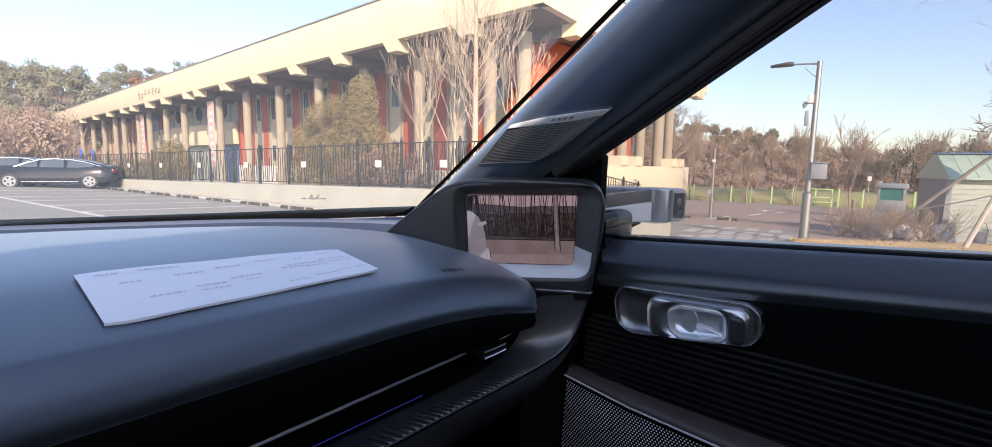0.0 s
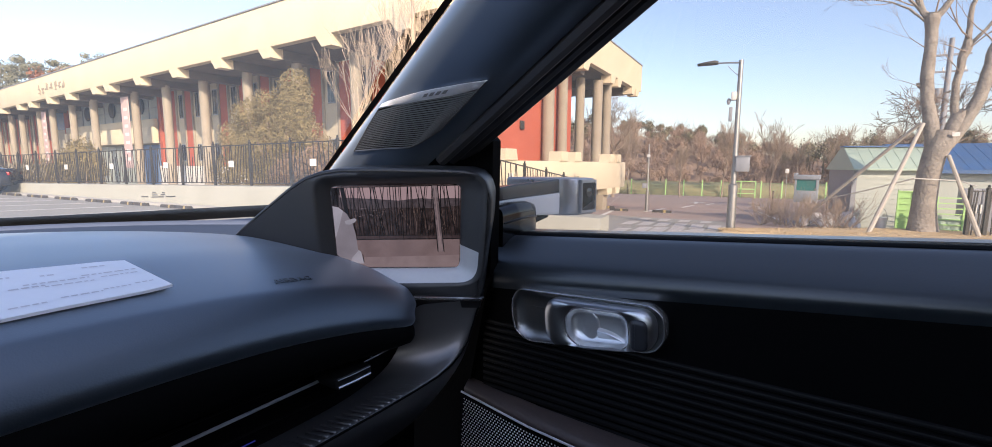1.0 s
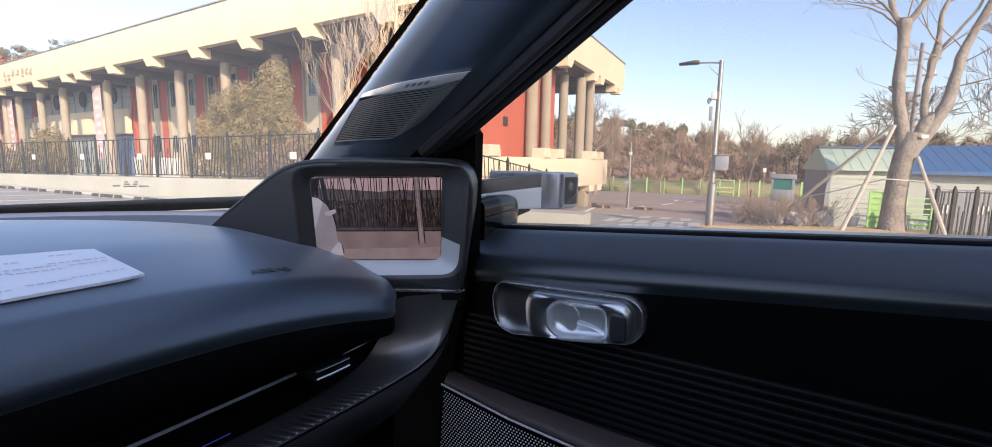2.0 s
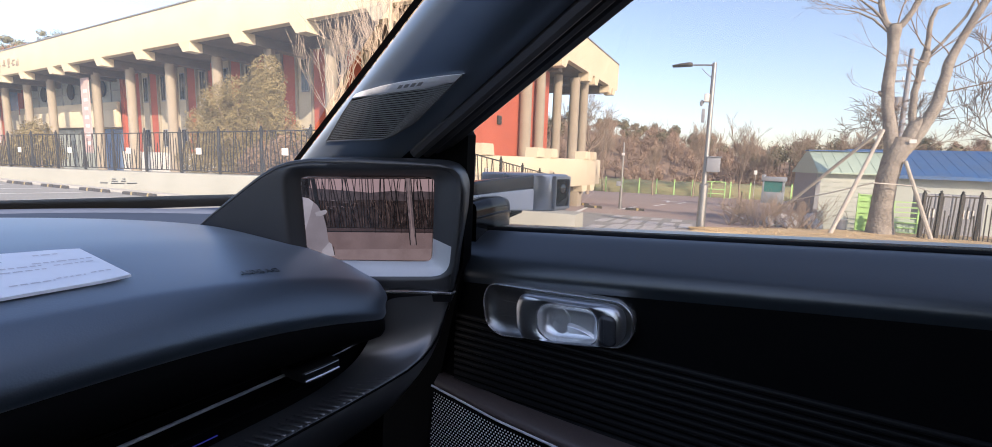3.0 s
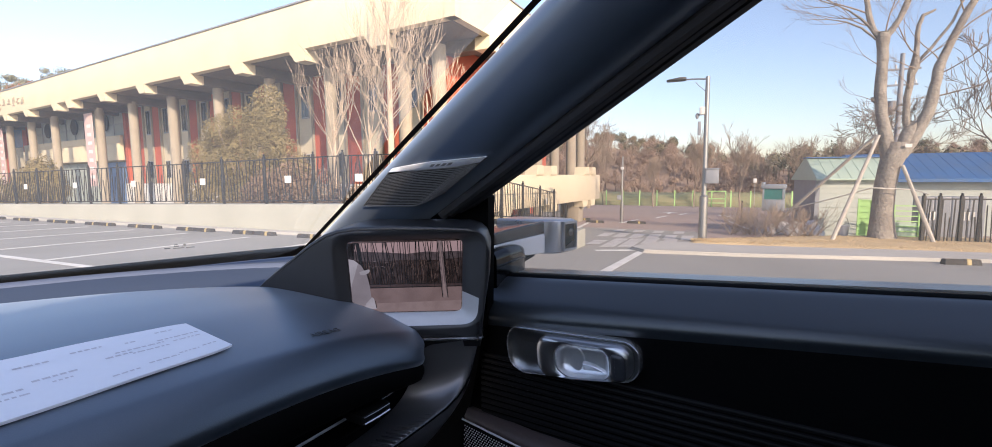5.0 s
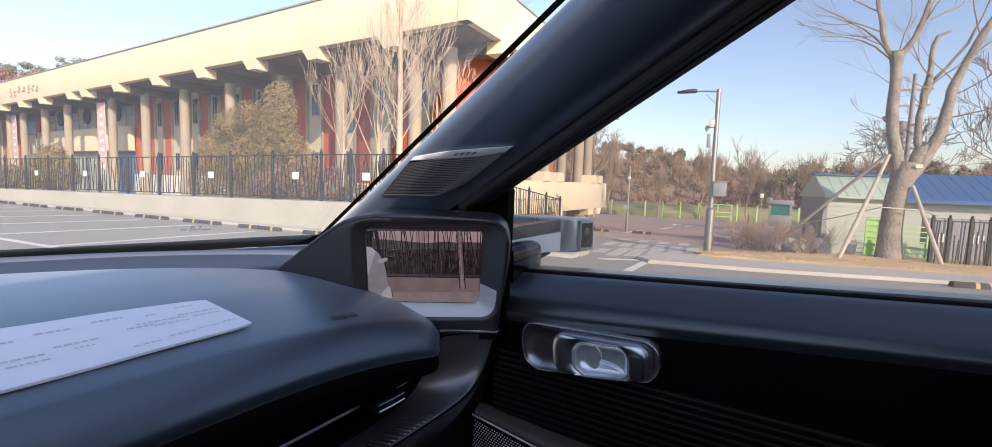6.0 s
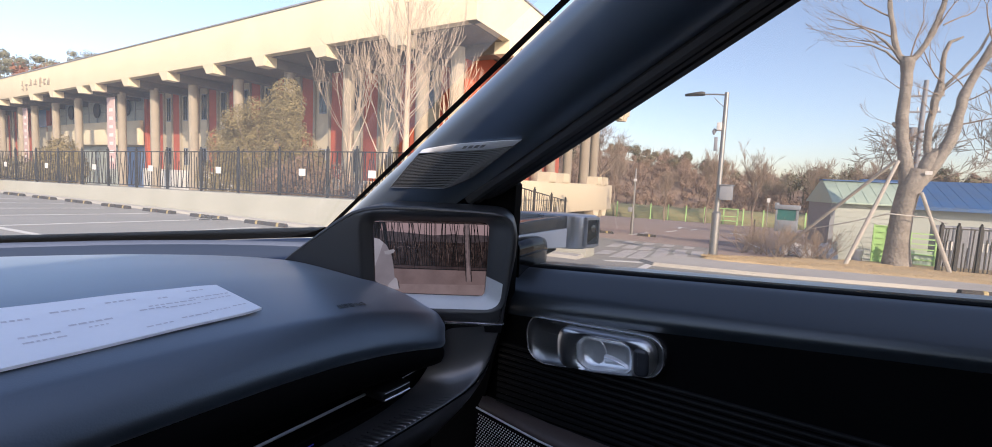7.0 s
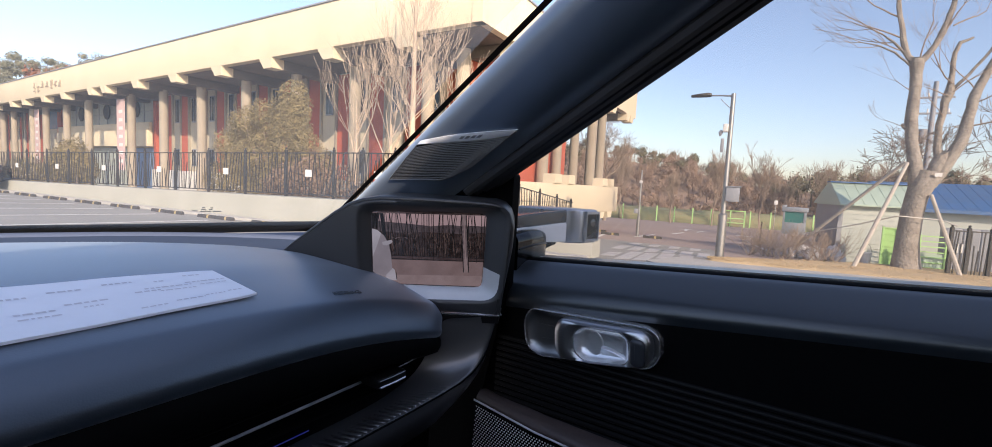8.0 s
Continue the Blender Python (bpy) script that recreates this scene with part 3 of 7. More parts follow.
def frame_of(o, x, y):
    """A frame with its origin, its x axis and an axis near y."""
    x = Vector(x).normalized()
    z = x.cross(Vector(y)).normalized()
    y = z.cross(x)
    return Matrix(((x[0], y[0], z[0], o[0]), (x[1], y[1], z[1], o[1]), (x[2], y[2], z[2], o[2]), (0, 0, 0, 1)))

# ---- the car's inside: dashboard ----
XS = [-0.80, -0.6, -0.4, -0.25, -0.1, 0.0, 0.1, 0.2, 0.28, 0.35, 0.41, 0.46, 0.50, 0.53, 0.555, 0.572, 0.585, 0.595, 0.602]


def dash_front(x):
    """How far the dash top reaches towards the windscreen."""
    return interp(x, [-0.8, -0.3, 0.0, 0.136, 0.2, 0.289, 0.35, 0.40, 0.45, 0.504, 0.56, 0.62], [0.62, 0.80, 0.768, 0.738, 0.716, 0.672, 0.640, 0.612, 0.598, 0.587, 0.565, 0.54])


def ws_base(x):
    """Where the windscreen meets the tray."""
    return interp(x, [-0.95, -0.7, -0.4, 0.0, 0.15, 0.35, 0.5, 0.62, 0.74], [0.85, 1.0, 1.10, 1.08, 1.03, 0.945, 0.89, 0.85, 0.80])


def dash_drop(x):
    return 0.65 * max(0.0, x - 0.35) ** 2


def dash_top(y, x):
    """Height of the dash top."""
    z = interp(y, [0.372, 0.380, 0.388, 0.3945, 0.400, 0.422, 0.49, 0.56, 0.65, 0.75, 0.95], [0.957, 0.9695, 0.979, 0.985, 0.9868, 0.9925, 1.008, 1.016, 1.0195, 1.020, 1.020])
    return z - dash_drop(x)


def dash_row(x):
    yf, d = dash_front(x), dash_drop(x)
    e = max(0.0, (x - 0.555) / 0.046)
    back = 0.030 * e ** 2
    prof = [(yf + 0.012, 0.962 - d), (yf + 0.011, 1.004 - d), (yf + 0.006, 1.015 - d)]
    ys = [yf, yf - 0.012] + [yf + (0.49 - yf) * k for k in (0.15, 0.35, 0.55, 0.78)] + [0.49, 0.455, 0.422, 0.402, 0.3965, 0.3925, 0.386, 0.379]
    prof += [(y + back * (0.6 if y < 0.45 else 0), dash_top(y, x)) for y in ys]
    low = 0.9 * d
    prof += [(0.3745 + back, 0.9595 - d), (0.3724 + back, 0.9545 - d), (0.3730 + back, 0.9475 - low), (0.3765 + back, 0.9420 - low), (0.386 + back, 0.9405 - low)]
    return [(x, y, z) for y, z in prof]


dash = thing("dashboard", CARM @ Matrix.Translation((0.1, 0.5, 0.5)), "black soft-skinned car dashboard with a slim chrome strip", "dashboard")
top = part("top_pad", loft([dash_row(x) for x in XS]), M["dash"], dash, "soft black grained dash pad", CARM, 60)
top.modifiers.new("smooth", "SUBSURF").render_levels = 2
top.modifiers["smooth"].levels = 1
# lower front below the rolled edge of the pad, its shade coloured black
front = []
for x in XS:
    d, e = dash_drop(x), max(0.0, (x - 0.555) / 0.046)
    back, low = 0.030 * e ** 2, 0.9 * d
    front.append([(x, y + back, z) for y, z in ((0.3785, 0.9450 - low), (0.3745, 0.9380 - low), (0.3745, 0.926 - low * 0.85), (0.377, 0.915 - low * 0.65), (0.3830, 0.907 - low * 0.45), (0.394, 0.903 - low * 0.3), (0.412, 0.901 - low * 0.2))])
part("front_trim", loft(front), M["black"], dash, "lower front of the pad, its shade coloured black", CARM, 60)
# tray between the pad and the windscreen, its sheen put into blue-grey
tray = [[(x, dash_front(x) + 0.009, 0.992 - dash_drop(x) * 0.8), (x, dash_front(x) + 0.06, 0.996 - dash_drop(x) * 0.6), (x, ws_base(x) - 0.03, 0.998 - dash_drop(x) * 0.2), (x, ws_base(x) + 0.05, 0.985)] for x in XS + [0.63, 0.66, 0.70, 0.74]]
part("windscreen_tray", loft(tray), M["tray"], dash, "black tray below the windscreen, sheen put into its blue-grey", CARM, 60)
# the raised lip takes a paler copy of the sheen colour
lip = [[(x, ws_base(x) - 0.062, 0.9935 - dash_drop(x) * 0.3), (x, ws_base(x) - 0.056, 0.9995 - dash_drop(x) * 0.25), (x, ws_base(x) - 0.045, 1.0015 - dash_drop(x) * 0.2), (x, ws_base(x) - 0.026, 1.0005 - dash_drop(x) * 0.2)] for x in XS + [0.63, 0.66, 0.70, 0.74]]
part("tray_lip", loft(lip), M["traylip"], dash, "raised lip along the tray, coloured paler for its sheen", CARM, 60)
# back wall of the vent slot, chrome strip, tab and blade
part("vent_back", box((-0.8, 0.418, 0.80), (0.600, 0.432, 0.905)), M["black"], dash, "black vent slot", CARM)
strip = tube([(-0.8, 0.4045, 0.8705), (-0.2, 0.4045, 0.8725), (0.2, 0.405, 0.8775), (0.481, 0.406, 0.8838)], 0.0015, 6)
part("chrome_strip", strip, M["bowlsilver"], dash, "thin bright chrome strip", CARM)
part("chrome_strip", tube([(0.524, 0.4035, 0.8855), (0.570, 0.4085, 0.8855), (0.600, 0.4165, 0.8835)], [0.0018, 0.0018, 0.0010], 6), M["silver"], dash, "thin bright chrome strip", CARM)
tab = part("vent_tab", box((0.476, 0.380, 0.8815), (0.518, 0.412, 0.8925), 0.003), M["satin"], dash, "small vent tab with a chrome edge", CARM)
part("chrome_edge", tube([(0.4785, 0.3795, 0.8835), (0.497, 0.3787, 0.8837), (0.5155, 0.3795, 0.8839)], 0.0011, 6), M["chrome"], tab, "chrome edge", CARM)
part("chrome_edge", tube([(0.4785, 0.3795, 0.8905), (0.497, 0.3787, 0.8907), (0.5155, 0.3795, 0.8909)], 0.0004, 6), M["gunmetal"], tab, "silver edge", CARM)
for k, z in enumerate((0.8935, 0.866)):
    part("vent_blade", box((-0.8, 0.404, z - 0.001), (0.565 - 0.03 * k, 0.42, z + 0.001), 0.0006, 1), M["black"], dash, "", CARM)
part("ambient_light", tube([(-0.35, 0.4155, 0.8465), (0.10, 0.4155, 0.8475), (0.42, 0.4155, 0.8505)], 0.0007, 5), M["blueline"], dash, "thin blue ambient light line", CARM)

# shelf under the slot, rising at the door side into the panel under the display
NEAR = [(-0.80, 0.360, 0.853), (-0.3, 0.360, 0.854), (0.1, 0.358, 0.855), (0.3, 0.357, 0.856), (0.42, 0.357, 0.856), (0.50, 0.357, 0.856), (0.55, 0.357, 0.857), (0.585, 0.356, 0.8595), (0.607, 0.355, 0.865), (0.622, 0.354, 0.8735), (0.633, 0.353, 0.884), (0.640, 0.352, 0.898), (0.645, 0.350, 0.914), (0.650, 0.347, 0.930)]
FAR = [(-0.80, 0.421, 0.842), (-0.3, 0.421, 0.842), (0.1, 0.421, 0.842), (0.3, 0.421, 0.842), (0.42, 0.421, 0.842), (0.48, 0.421, 0.843), (0.515, 0.420, 0.8455), (0.540, 0.418, 0.850), (0.558, 0.415, 0.857), (0.570, 0.412, 0.866), (0.578, 0.409, 0.877), (0.584, 0.405, 0.892), (0.588, 0.400, 0.910), (0.592, 0.394, 0.930)]


def shelf_row(a, b):
    a, b = Vector(a), Vector(b)
    rows = [a + Vector((0.006, 0.050, -0.075)), a + Vector((0.004, 0.012, -0.030)), a + Vector((0.002, 0.001, -0.010)), a, a + (b - a) * 0.05 + Vector((-0.001, 0, 0.002))]
    rows += [a.lerp(b, k) for k in (0.2, 0.45, 0.75, 1.0)]
    return rows


shelf = part("lower_shelf", loft([shelf_row(a, b) for a, b in zip(NEAR, FAR)]), M["scoop"], dash, "satin black scooped shelf below the vent", CARM, 60)
shelf.modifiers.new("smooth", "SUBSURF").render_levels = 2
shelf.modifiers["smooth"].levels = 1
rib0 = box((-0.0016, 0.0, -0.0008), (0.0016, 0.033, 0.0012), 0.0008, 1)
rib_mesh = mesh_of("rib", rib0, M["scoop"])
for i in range(40):
    x = 0.275 + 0.0077 * i
    z = interp(x, [0.2, 0.55, 0.585], [0.8562, 0.8572, 0.8600])
    rb = new("rib", rib_mesh)
    rb.parent = dash
    rb.matrix_local = W[dash].inverted() @ CARM @ Matrix.Translation((x, 0.3595, z + 0.0001)) @ Matrix.Rotation(radians(-11.8), 4, "X")
part("lower_panel", loft([[(x, 0.46, 0.78), (x, 0.47, 0.60), (x, 0.52, 0.35)] for x in (-0.8, 0.0, 0.5, 0.66)]), M["black"], dash, "", CARM)
part("piping", tube([Vector(p) + Vector((0.001, -0.001, 0.0005)) for p in NEAR[2:]], 0.0012, 5), M["black"], dash, "thin seam", CARM)

# the word pressed into the pad
cu = bpy.data.curves.new("word", "FONT")
cu.body, cu.size, cu.extrude, cu.align_x, cu.space_character = "AIRBAG", 0.0105, 0.0003, "CENTER", 1.08
tmp = new("word", cu)
me = bpy.data.meshes.new_from_object(tmp.evaluated_get(bpy.context.evaluated_depsgraph_get()))
bpy.data.objects.remove(tmp)
wordm = frame_of((0.4605, 0.409, dash_top(0.409, 0.4605) + 0.0002), (0.0345, 0.0030, -0.0042), (-0.02, 0.96, 0.25))
bm = bmesh.new()
bm.from_mesh(me)
bm.transform(wordm @ Matrix.Translation((0, 0, 0.0001)))
part("airbag_lettering", bm, M["pad"], dash, "embossed black letters on the dash pad", CARM)

# ---- the display for the side view ----
S0, SU, SV = Vector((0.5567, 0.4854, 1.057)), Vector((0.461, -0.887, 0.0272)), Vector((-0.0849, -0.0136, 0.9963))
SCR = frame_of(S0, SU, SV)  # its z axis points at the cabin
if (SCR.to_3x3() @ Vector((0, 0, 1))).x > 0:
    SCR = SCR @ Matrix.Diagonal((1, 1, -1, 1))
OUT = [(-0.121, -0.0525), (-0.084, -0.025), (-0.05, -0.0005), (-0.030, 0.0115), (-0.012, 0.0175), (0.01, 0.0208), (0.062, 0.0212), (0.12, 0.0185), (0.155, 0.0160), (0.168, 0.0115), (0.1765, 0.003), (0.1812, -0.013), (0.179, -0.042), (0.173, -0.075), (0.168, -0.104), (0.1645, -0.1285), (0.091, -0.1285), (0.03, -0.128), (-0.05, -0.115), (-0.10, -0.085)]
LIP = rounded([(-0.0145, 0.0095), (0.1725, 0.0085), (0.1600, -0.1085), (0.02, -0.1105), (-0.0145, -0.1)], 0.020, 8)
EDGE = rounded([(-0.0042, 0.0003), (0.1460, 0.0003), (0.1400, -0.0948), (0.02, -0.0955), (-0.0042, -0.085)], 0.009, 8)
CEN = Vector((0.070, -0.045))


def star(poly, n):
    """The outline seen from its middle at even angles."""
    out = []
    for i in range(n):
        a = math.tau * i / n
        d, best = Vector((math.cos(a), math.sin(a))), None
        for j in range(len(poly)):
            p, q = Vector(poly[j]) - CEN, Vector(poly[(j + 1) % len(poly)]) - CEN
            e = q - p
            den = d.x * e.y - d.y * e.x
            if abs(den) < 1e-9:
                continue
            t, s = (p.x * e.y - p.y * e.x) / den, (p.x * d.y - p.y * d.x) / den
            if t > 0 and -1e-6 <= s <= 1 + 1e-6 and (best is None or t > best):
                best = t
        out.append(CEN + d * best)
    return out


def ring(pts, h, grow=0.0):
    return [SCR @ Vector((*(p + (p - CEN).normalized() * grow), h)) for p in pts]


NR = 144
so, sl, se = star(OUT, NR), star(LIP, NR), star(EDGE, NR)
disp = thing("side_view_display", CARM @ Matrix.Translation((0.62, 0.45, 0.93)), "black framed side view display lit in the dashboard corner", "display")
rows = [ring(so, -0.075, -0.004), ring(so, -0.010, 0.0), ring(so, -0.002, 0.0), ring(so, 0.0008, -0.0007), ring(so, 0.0018, -0.0022), ring(so, 0.0020, -0.0040), ring(so, 0.0012, -0.0046), ring(so, 0.0012, -0.0052), ring(so, 0.0022, -0.0058), ring(sl, 0.0030, 0.0070), ring(sl, 0.0024, 0.0030), ring(sl, 0.0008, 0.0006)]
part("housing", loft(rows, close=True), M["housing"], disp, "satin black display housing", CARM, 50)
# sloping bezel round the screen, its lit lower part a paler copy
outer, inner = ring(sl, 0.0010, 0.0008), ring(se, -0.0085, 0.0012)
bev = [outer, ring(sl, -0.0002, -0.0008), [a.lerp(b, 0.5) for a, b in zip(ring(sl, -0.0002, -0.0008), inner)], inner, ring(se, -0.0105, 0.0004)]
low = [i for i in range(NR) if 0.60 * NR <= i <= 0.955 * NR]
hi = [i for i in range(NR) if i >= 0.955 * NR] + [i for i in range(NR) if i <= 0.60 * NR]
hi = [low[-1]] + [i for i in hi if i != low[-1]]
part("bezel", loft([[r[i] for i in hi] for r in bev]), M["bezelshade"], disp, "sloping bezel, coloured dark grey as in shade", CARM, 60)
part("lower_bezel", loft([[r[i] for i in low] for r in bev]), M["bezellit"], disp, "sloping lower bezel, coloured pale as in light", CARM, 60)
part("chrome_bar", tube([(0.590, 0.3915, 0.9385), (0.618, 0.3665, 0.9355), (0.6435, 0.3425, 0.9325), (0.652, 0.345, 0.932)], 0.0019, 6), M["chrome"], disp, "thin chrome bar under the display", CARM)
part("lower_frame", prism([(0.086, -0.1285), (0.165, -0.1285), (0.163, -0.139), (0.088, -0.139)], SCR @ Matrix.Translation((0, 0, -0.03)), 0.031), M["satin"], disp, "", CARM)
SB = SCR @ Matrix.Translation((0, 0, -0.010))
screen = part("screen", prism([tuple(p) for p in star([tuple(q) for q in EDGE], 72)], SB @ Matrix.Translation((0, 0, -0.002)), 0.002), M["scr_wood"], disp, "glowing screen that shows a fence and paving behind the car", CARM)


def shape(outline, mat, h, name="picture_area"):
    part(name, prism(outline, SB @ Matrix.Translation((0, 0, h)), 0.00015), M[mat], screen, "", CARM)


shape([(-0.003, -0.001), (0.1455, -0.001), (0.1448, -0.0155), (0.128, -0.0150), (0.116, -0.0160), (0.100, -0.0148), (0.088, -0.0158), (0.074, -0.0172), (0.060, -0.0160), (0.046, -0.0150), (0.030, -0.0140), (0.012, -0.0130), (-0.003, -0.012)], "scr_sky", 0.0002)
shape([(-0.003, -0.012), (0.012, -0.0130), (0.030, -0.0140), (0.046, -0.0150), (0.060, -0.0160), (0.074, -0.0172), (0.088, -0.0158), (0.100, -0.0148), (0.116, -0.0160), (0.128, -0.0150), (0.1448, -0.0155), (0.1442, -0.0235), (0.110, -0.0260), (0.070, -0.0250), (0.030, -0.0270), (-0.003, -0.025)], "scr_hill", 0.0002, "hill_image")
shape([(-0.003, -0.0625), (0.1420, -0.0615), (0.1408, -0.0825), (0.020, -0.0835)], "scr_ground", 0.0002)
shape([(0.0, -0.0835), (0.1408, -0.0800), (0.1398, -0.0940), (0.02, -0.0948)], "scr_kerb", 0.0004)
shape([(-0.003, -0.0570), (0.1425, -0.0560), (0.1420, -0.0618), (-0.003, -0.0628)], "scr_low", 0.0003)
rng = random.Random(5)
for i in range(14):  # pale things among the far trees
    a, b = rng.uniform(0.022, 0.055), rng.uniform(-0.036, -0.026)
    w, h = rng.uniform(0.002, 0.007), rng.uniform(0.0004, 0.0010)
    shape([(a, b), (a + w, b + 0.0003), (a + w, b + h), (a, b + h)], "scr_pole", 0.0003, "far_patch")
for i in range(46):  # brown branches behind the fence
    a, b = rng.uniform(0.02, 0.139), rng.uniform(-0.055, -0.032)
    dx, dy, w = rng.uniform(-0.009, 0.009), rng.uniform(0.008, 0.020), rng.uniform(0.00015, 0.0003)
    shape([(a - w, b), (a + w, b), (min(a + dx, 0.142) + w * 0.5, min(b + dy, -0.016)), (min(a + dx, 0.142) - w * 0.5, min(b + dy, -0.016))], "scr_branch", 0.00045, "branch_image")
for a, b in ((-0.0022, -0.0015), (-0.0562, -0.0572), (-0.0606, -0.0614)):
    shape([(0.004, b - 0.0005), (0.1435, b), (0.1435, b + 0.0008), (0.004, b + 0.0003)], "scr_black", 0.0006, "fence_rail")
for i in range(44):
    a = 0.010 + 0.0031 * i + rng.uniform(-0.0009, 0.0009)
    lean = rng.choice((0, 0, 0.002, -0.002, 0.005, -0.006, 0.009, -0.008))
    b = min(max(a + lean, 0.006), 0.1438)
    w = rng.uniform(0.00028, 0.0006)
    shape([(min(a, 0.1412) - w, -0.0568), (min(a, 0.1412) + w, -0.0568), (b + w, -0.0018), (b - w, -0.0018)], "scr_black", 0.0006 + 0.00002 * (i % 3), "fence_bar")
    if i % 9 == 4:
        shape([(min(a, 0.141) - 0.0003, -0.0625), (min(a, 0.141) + 0.0003, -0.0625), (min(a, 0.141) + 0.0003, -0.0560), (min(a, 0.141) - 0.0003, -0.0560)], "scr_black", 0.0006, "fence_foot")
shape([(0.0075, -0.0015), (0.0125, -0.0015), (0.0170, -0.0440), (0.0120, -0.0400)], "scr_black", 0.0009, "fence_post_image")
for i in range(9):  # twigs at the near end of the fence
    a = rng.uniform(-0.003, 0.005)
    shape([(a, -0.024), (a + 0.0005, -0.024), (a + rng.uniform(0.0, 0.006), -0.0015), (a + rng.uniform(-0.001, 0.0), -0.0015)], "scr_black", 0.0007, "branch_image")
# dark edges and a pale highlight are drawn into the pole's picture
POLE_T, POLE_B = (0.1130, 0.1205), (0.1160, 0.1240)
for k0, k1, mt in ((0.0, 0.14, "scr_black"), (0.14, 0.40, "scr_pole"), (0.40, 0.58, "scr_kerb"), (0.58, 0.86, "scr_pole"), (0.86, 1.0, "scr_black")):
    a, b = (POLE_T[0] + (POLE_T[1] - POLE_T[0]) * k for k in (k0, k1))
    c, d = (POLE_B[0] + (POLE_B[1] - POLE_B[0]) * k for k in (k0, k1))
    shape([(a, -0.0010), (b, -0.0010), (d, -0.0765), (c, -0.0755)], mt, 0.0010, "pole_image")
# flare drawn as a pale patch at the pole's foot
shape([(0.1178, -0.0580), (0.1205, -0.0580), (0.1222, -0.0740), (0.1200, -0.0755), (0.1180, -0.0740)], "scr_kerb", 0.0012, "pole_image")
shape([(-0.003, -0.0225), (0.004, -0.0240), (0.013, -0.0315), (0.019, -0.0430), (0.0215, -0.0560), (0.0225, -0.0700), (0.0240, -0.0850), (0.006, -0.0860), (-0.003, -0.0800)], "scr_body", 0.0011, "car_side_image")
shape([(-0.003, -0.0225), (0.004, -0.0240), (0.009, -0.0280), (0.0035, -0.0440), (-0.003, -0.0600)], "scr_white", 0.0013, "car_side_image")
shape([(0.0150, -0.0830), (0.0235, -0.0740), (0.0262, -0.0760), (0.0285, -0.0900), (0.0120, -0.0900)], "scr_white", 0.0014, "sill_image")
shape([(0.0100, -0.0400), (0.0140, -0.0385), (0.0225, -0.0365), (0.0242, -0.0385), (0.0222, -0.0412), (0.0160, -0.0440), (0.0110, -0.0435)], "scr_white", 0.0015, "handle_image")
shape([(0.0275, -0.0790), (0.0282, -0.0790), (0.0292, -0.0880), (0.0282, -0.0890)], "scr_black", 0.0015, "sill_image")

# ---- A-pillar ----


def pil(y, w, dx):
    """A point of the pillar's section at y: w below and dx outside its windscreen edge."""
    k = (0.488 - y) / 1.895
    return (0.6258 - 0.533 * k + dx, y, 1.15 + k - w)


PROF = [(-0.010, 0.060), (-0.004, 0.020), (0.0, 0.0), (0.010, -0.0065), (0.022, -0.0085), (0.036, -0.004), (0.055, 0.006), (0.072, 0.0165), (0.084, 0.027), (0.0915, 0.040), (0.094, 0.055)]
PY = [0.80, 0.70, 0.62, 0.54, 0.46, 0.38, 0.30, 0.20, 0.08, -0.05, -0.20, -0.40]
pillar = thing("pillar_trim", CARM @ Matrix.Translation((0.63, 0.6, 1.0)), "satin black windscreen pillar trim with a built-in tweeter", "pillar trim")
cover = part("cover", loft([[pil(y, w, dx) for w, dx in PROF] for y in PY]), M["trim"], pillar, "satin black pillar cover", CARM, 60)
cover.modifiers.new("smooth", "SUBSURF").render_levels = 2
cover.modifiers["smooth"].levels = 1
for w, dx, r in ((0.0970, 0.064, 0.0080), (0.0965, 0.084, 0.0070), (0.0955, 0.104, 0.009)):
    part("weatherstrip", tube([pil(y, w, dx) for y in (0.42, 0.36, 0.30, 0.20, 0.08, -0.05, -0.20, -0.40)], r, 8), M["seal"], pillar, "black rubber weatherstrip", CARM)
part("door_frame", loft([[pil(y, w, dx) for w, dx in ((0.088, 0.045), (0.094, 0.09), (0.092, 0.126), (0.08, 0.135), (0.0, 0.06))] for y in (0.36, 0.30, 0.20, 0.08, -0.05, -0.20, -0.40)]), M["black"], pillar, "black window frame", CARM)
part("frit_band", loft([[pil(y, -0.004, 0.004), pil(y, -0.009, -0.001), pil(y, -0.010, 0.004)] for y in PY]), M["black"], pillar, "black band at the glass edge", CARM)


def on_pillar(y, w, lift=0.0):
    ws = [p[0] for p in PROF[2:]]
    dx = interp(w, ws, [p[1] for p in PROF[2:]])
    p = Vector(pil(y, w, dx))
    return p + Vector((-0.92, -0.05, -0.2)) * lift


# tweeter: a parallelogram of fine ribs below a silver strip
TT = [(0.4533, 0.018), (0.385, 0.0475), (0.3056, 0.0850)]
BB = [(0.5299, 0.0285), (0.47, 0.058), (0.415, 0.0860)]


def tw(a, b, lift):
    """A point of the tweeter: a along it, b from its strip down to its lower edge."""
    p = [interp(a, [0, 0.5, 1], [q[i] for q in TT]) for i in (0, 1)]
    q = [interp(a, [0, 0.5, 1], [r[i] for r in BB]) for i in (0, 1)]
    b *= 1 - (0.30 * (max(0.0, a - 0.80) / 0.20) ** 2.2 if b > 0 else 0)
    return on_pillar(p[0] + (q[0] - p[0]) * b, p[1] + (q[1] - p[1]) * b, lift)


tweeter = part("tweeter", loft([[tw(a / 12, b / 6, 0.0012) for b in range(7)] for a in range(13)]), M["black"], pillar, "black ribbed tweeter grille", CARM, 60)
rim = [tw(a / 12, 1, 0.0018) for a in range(13)]
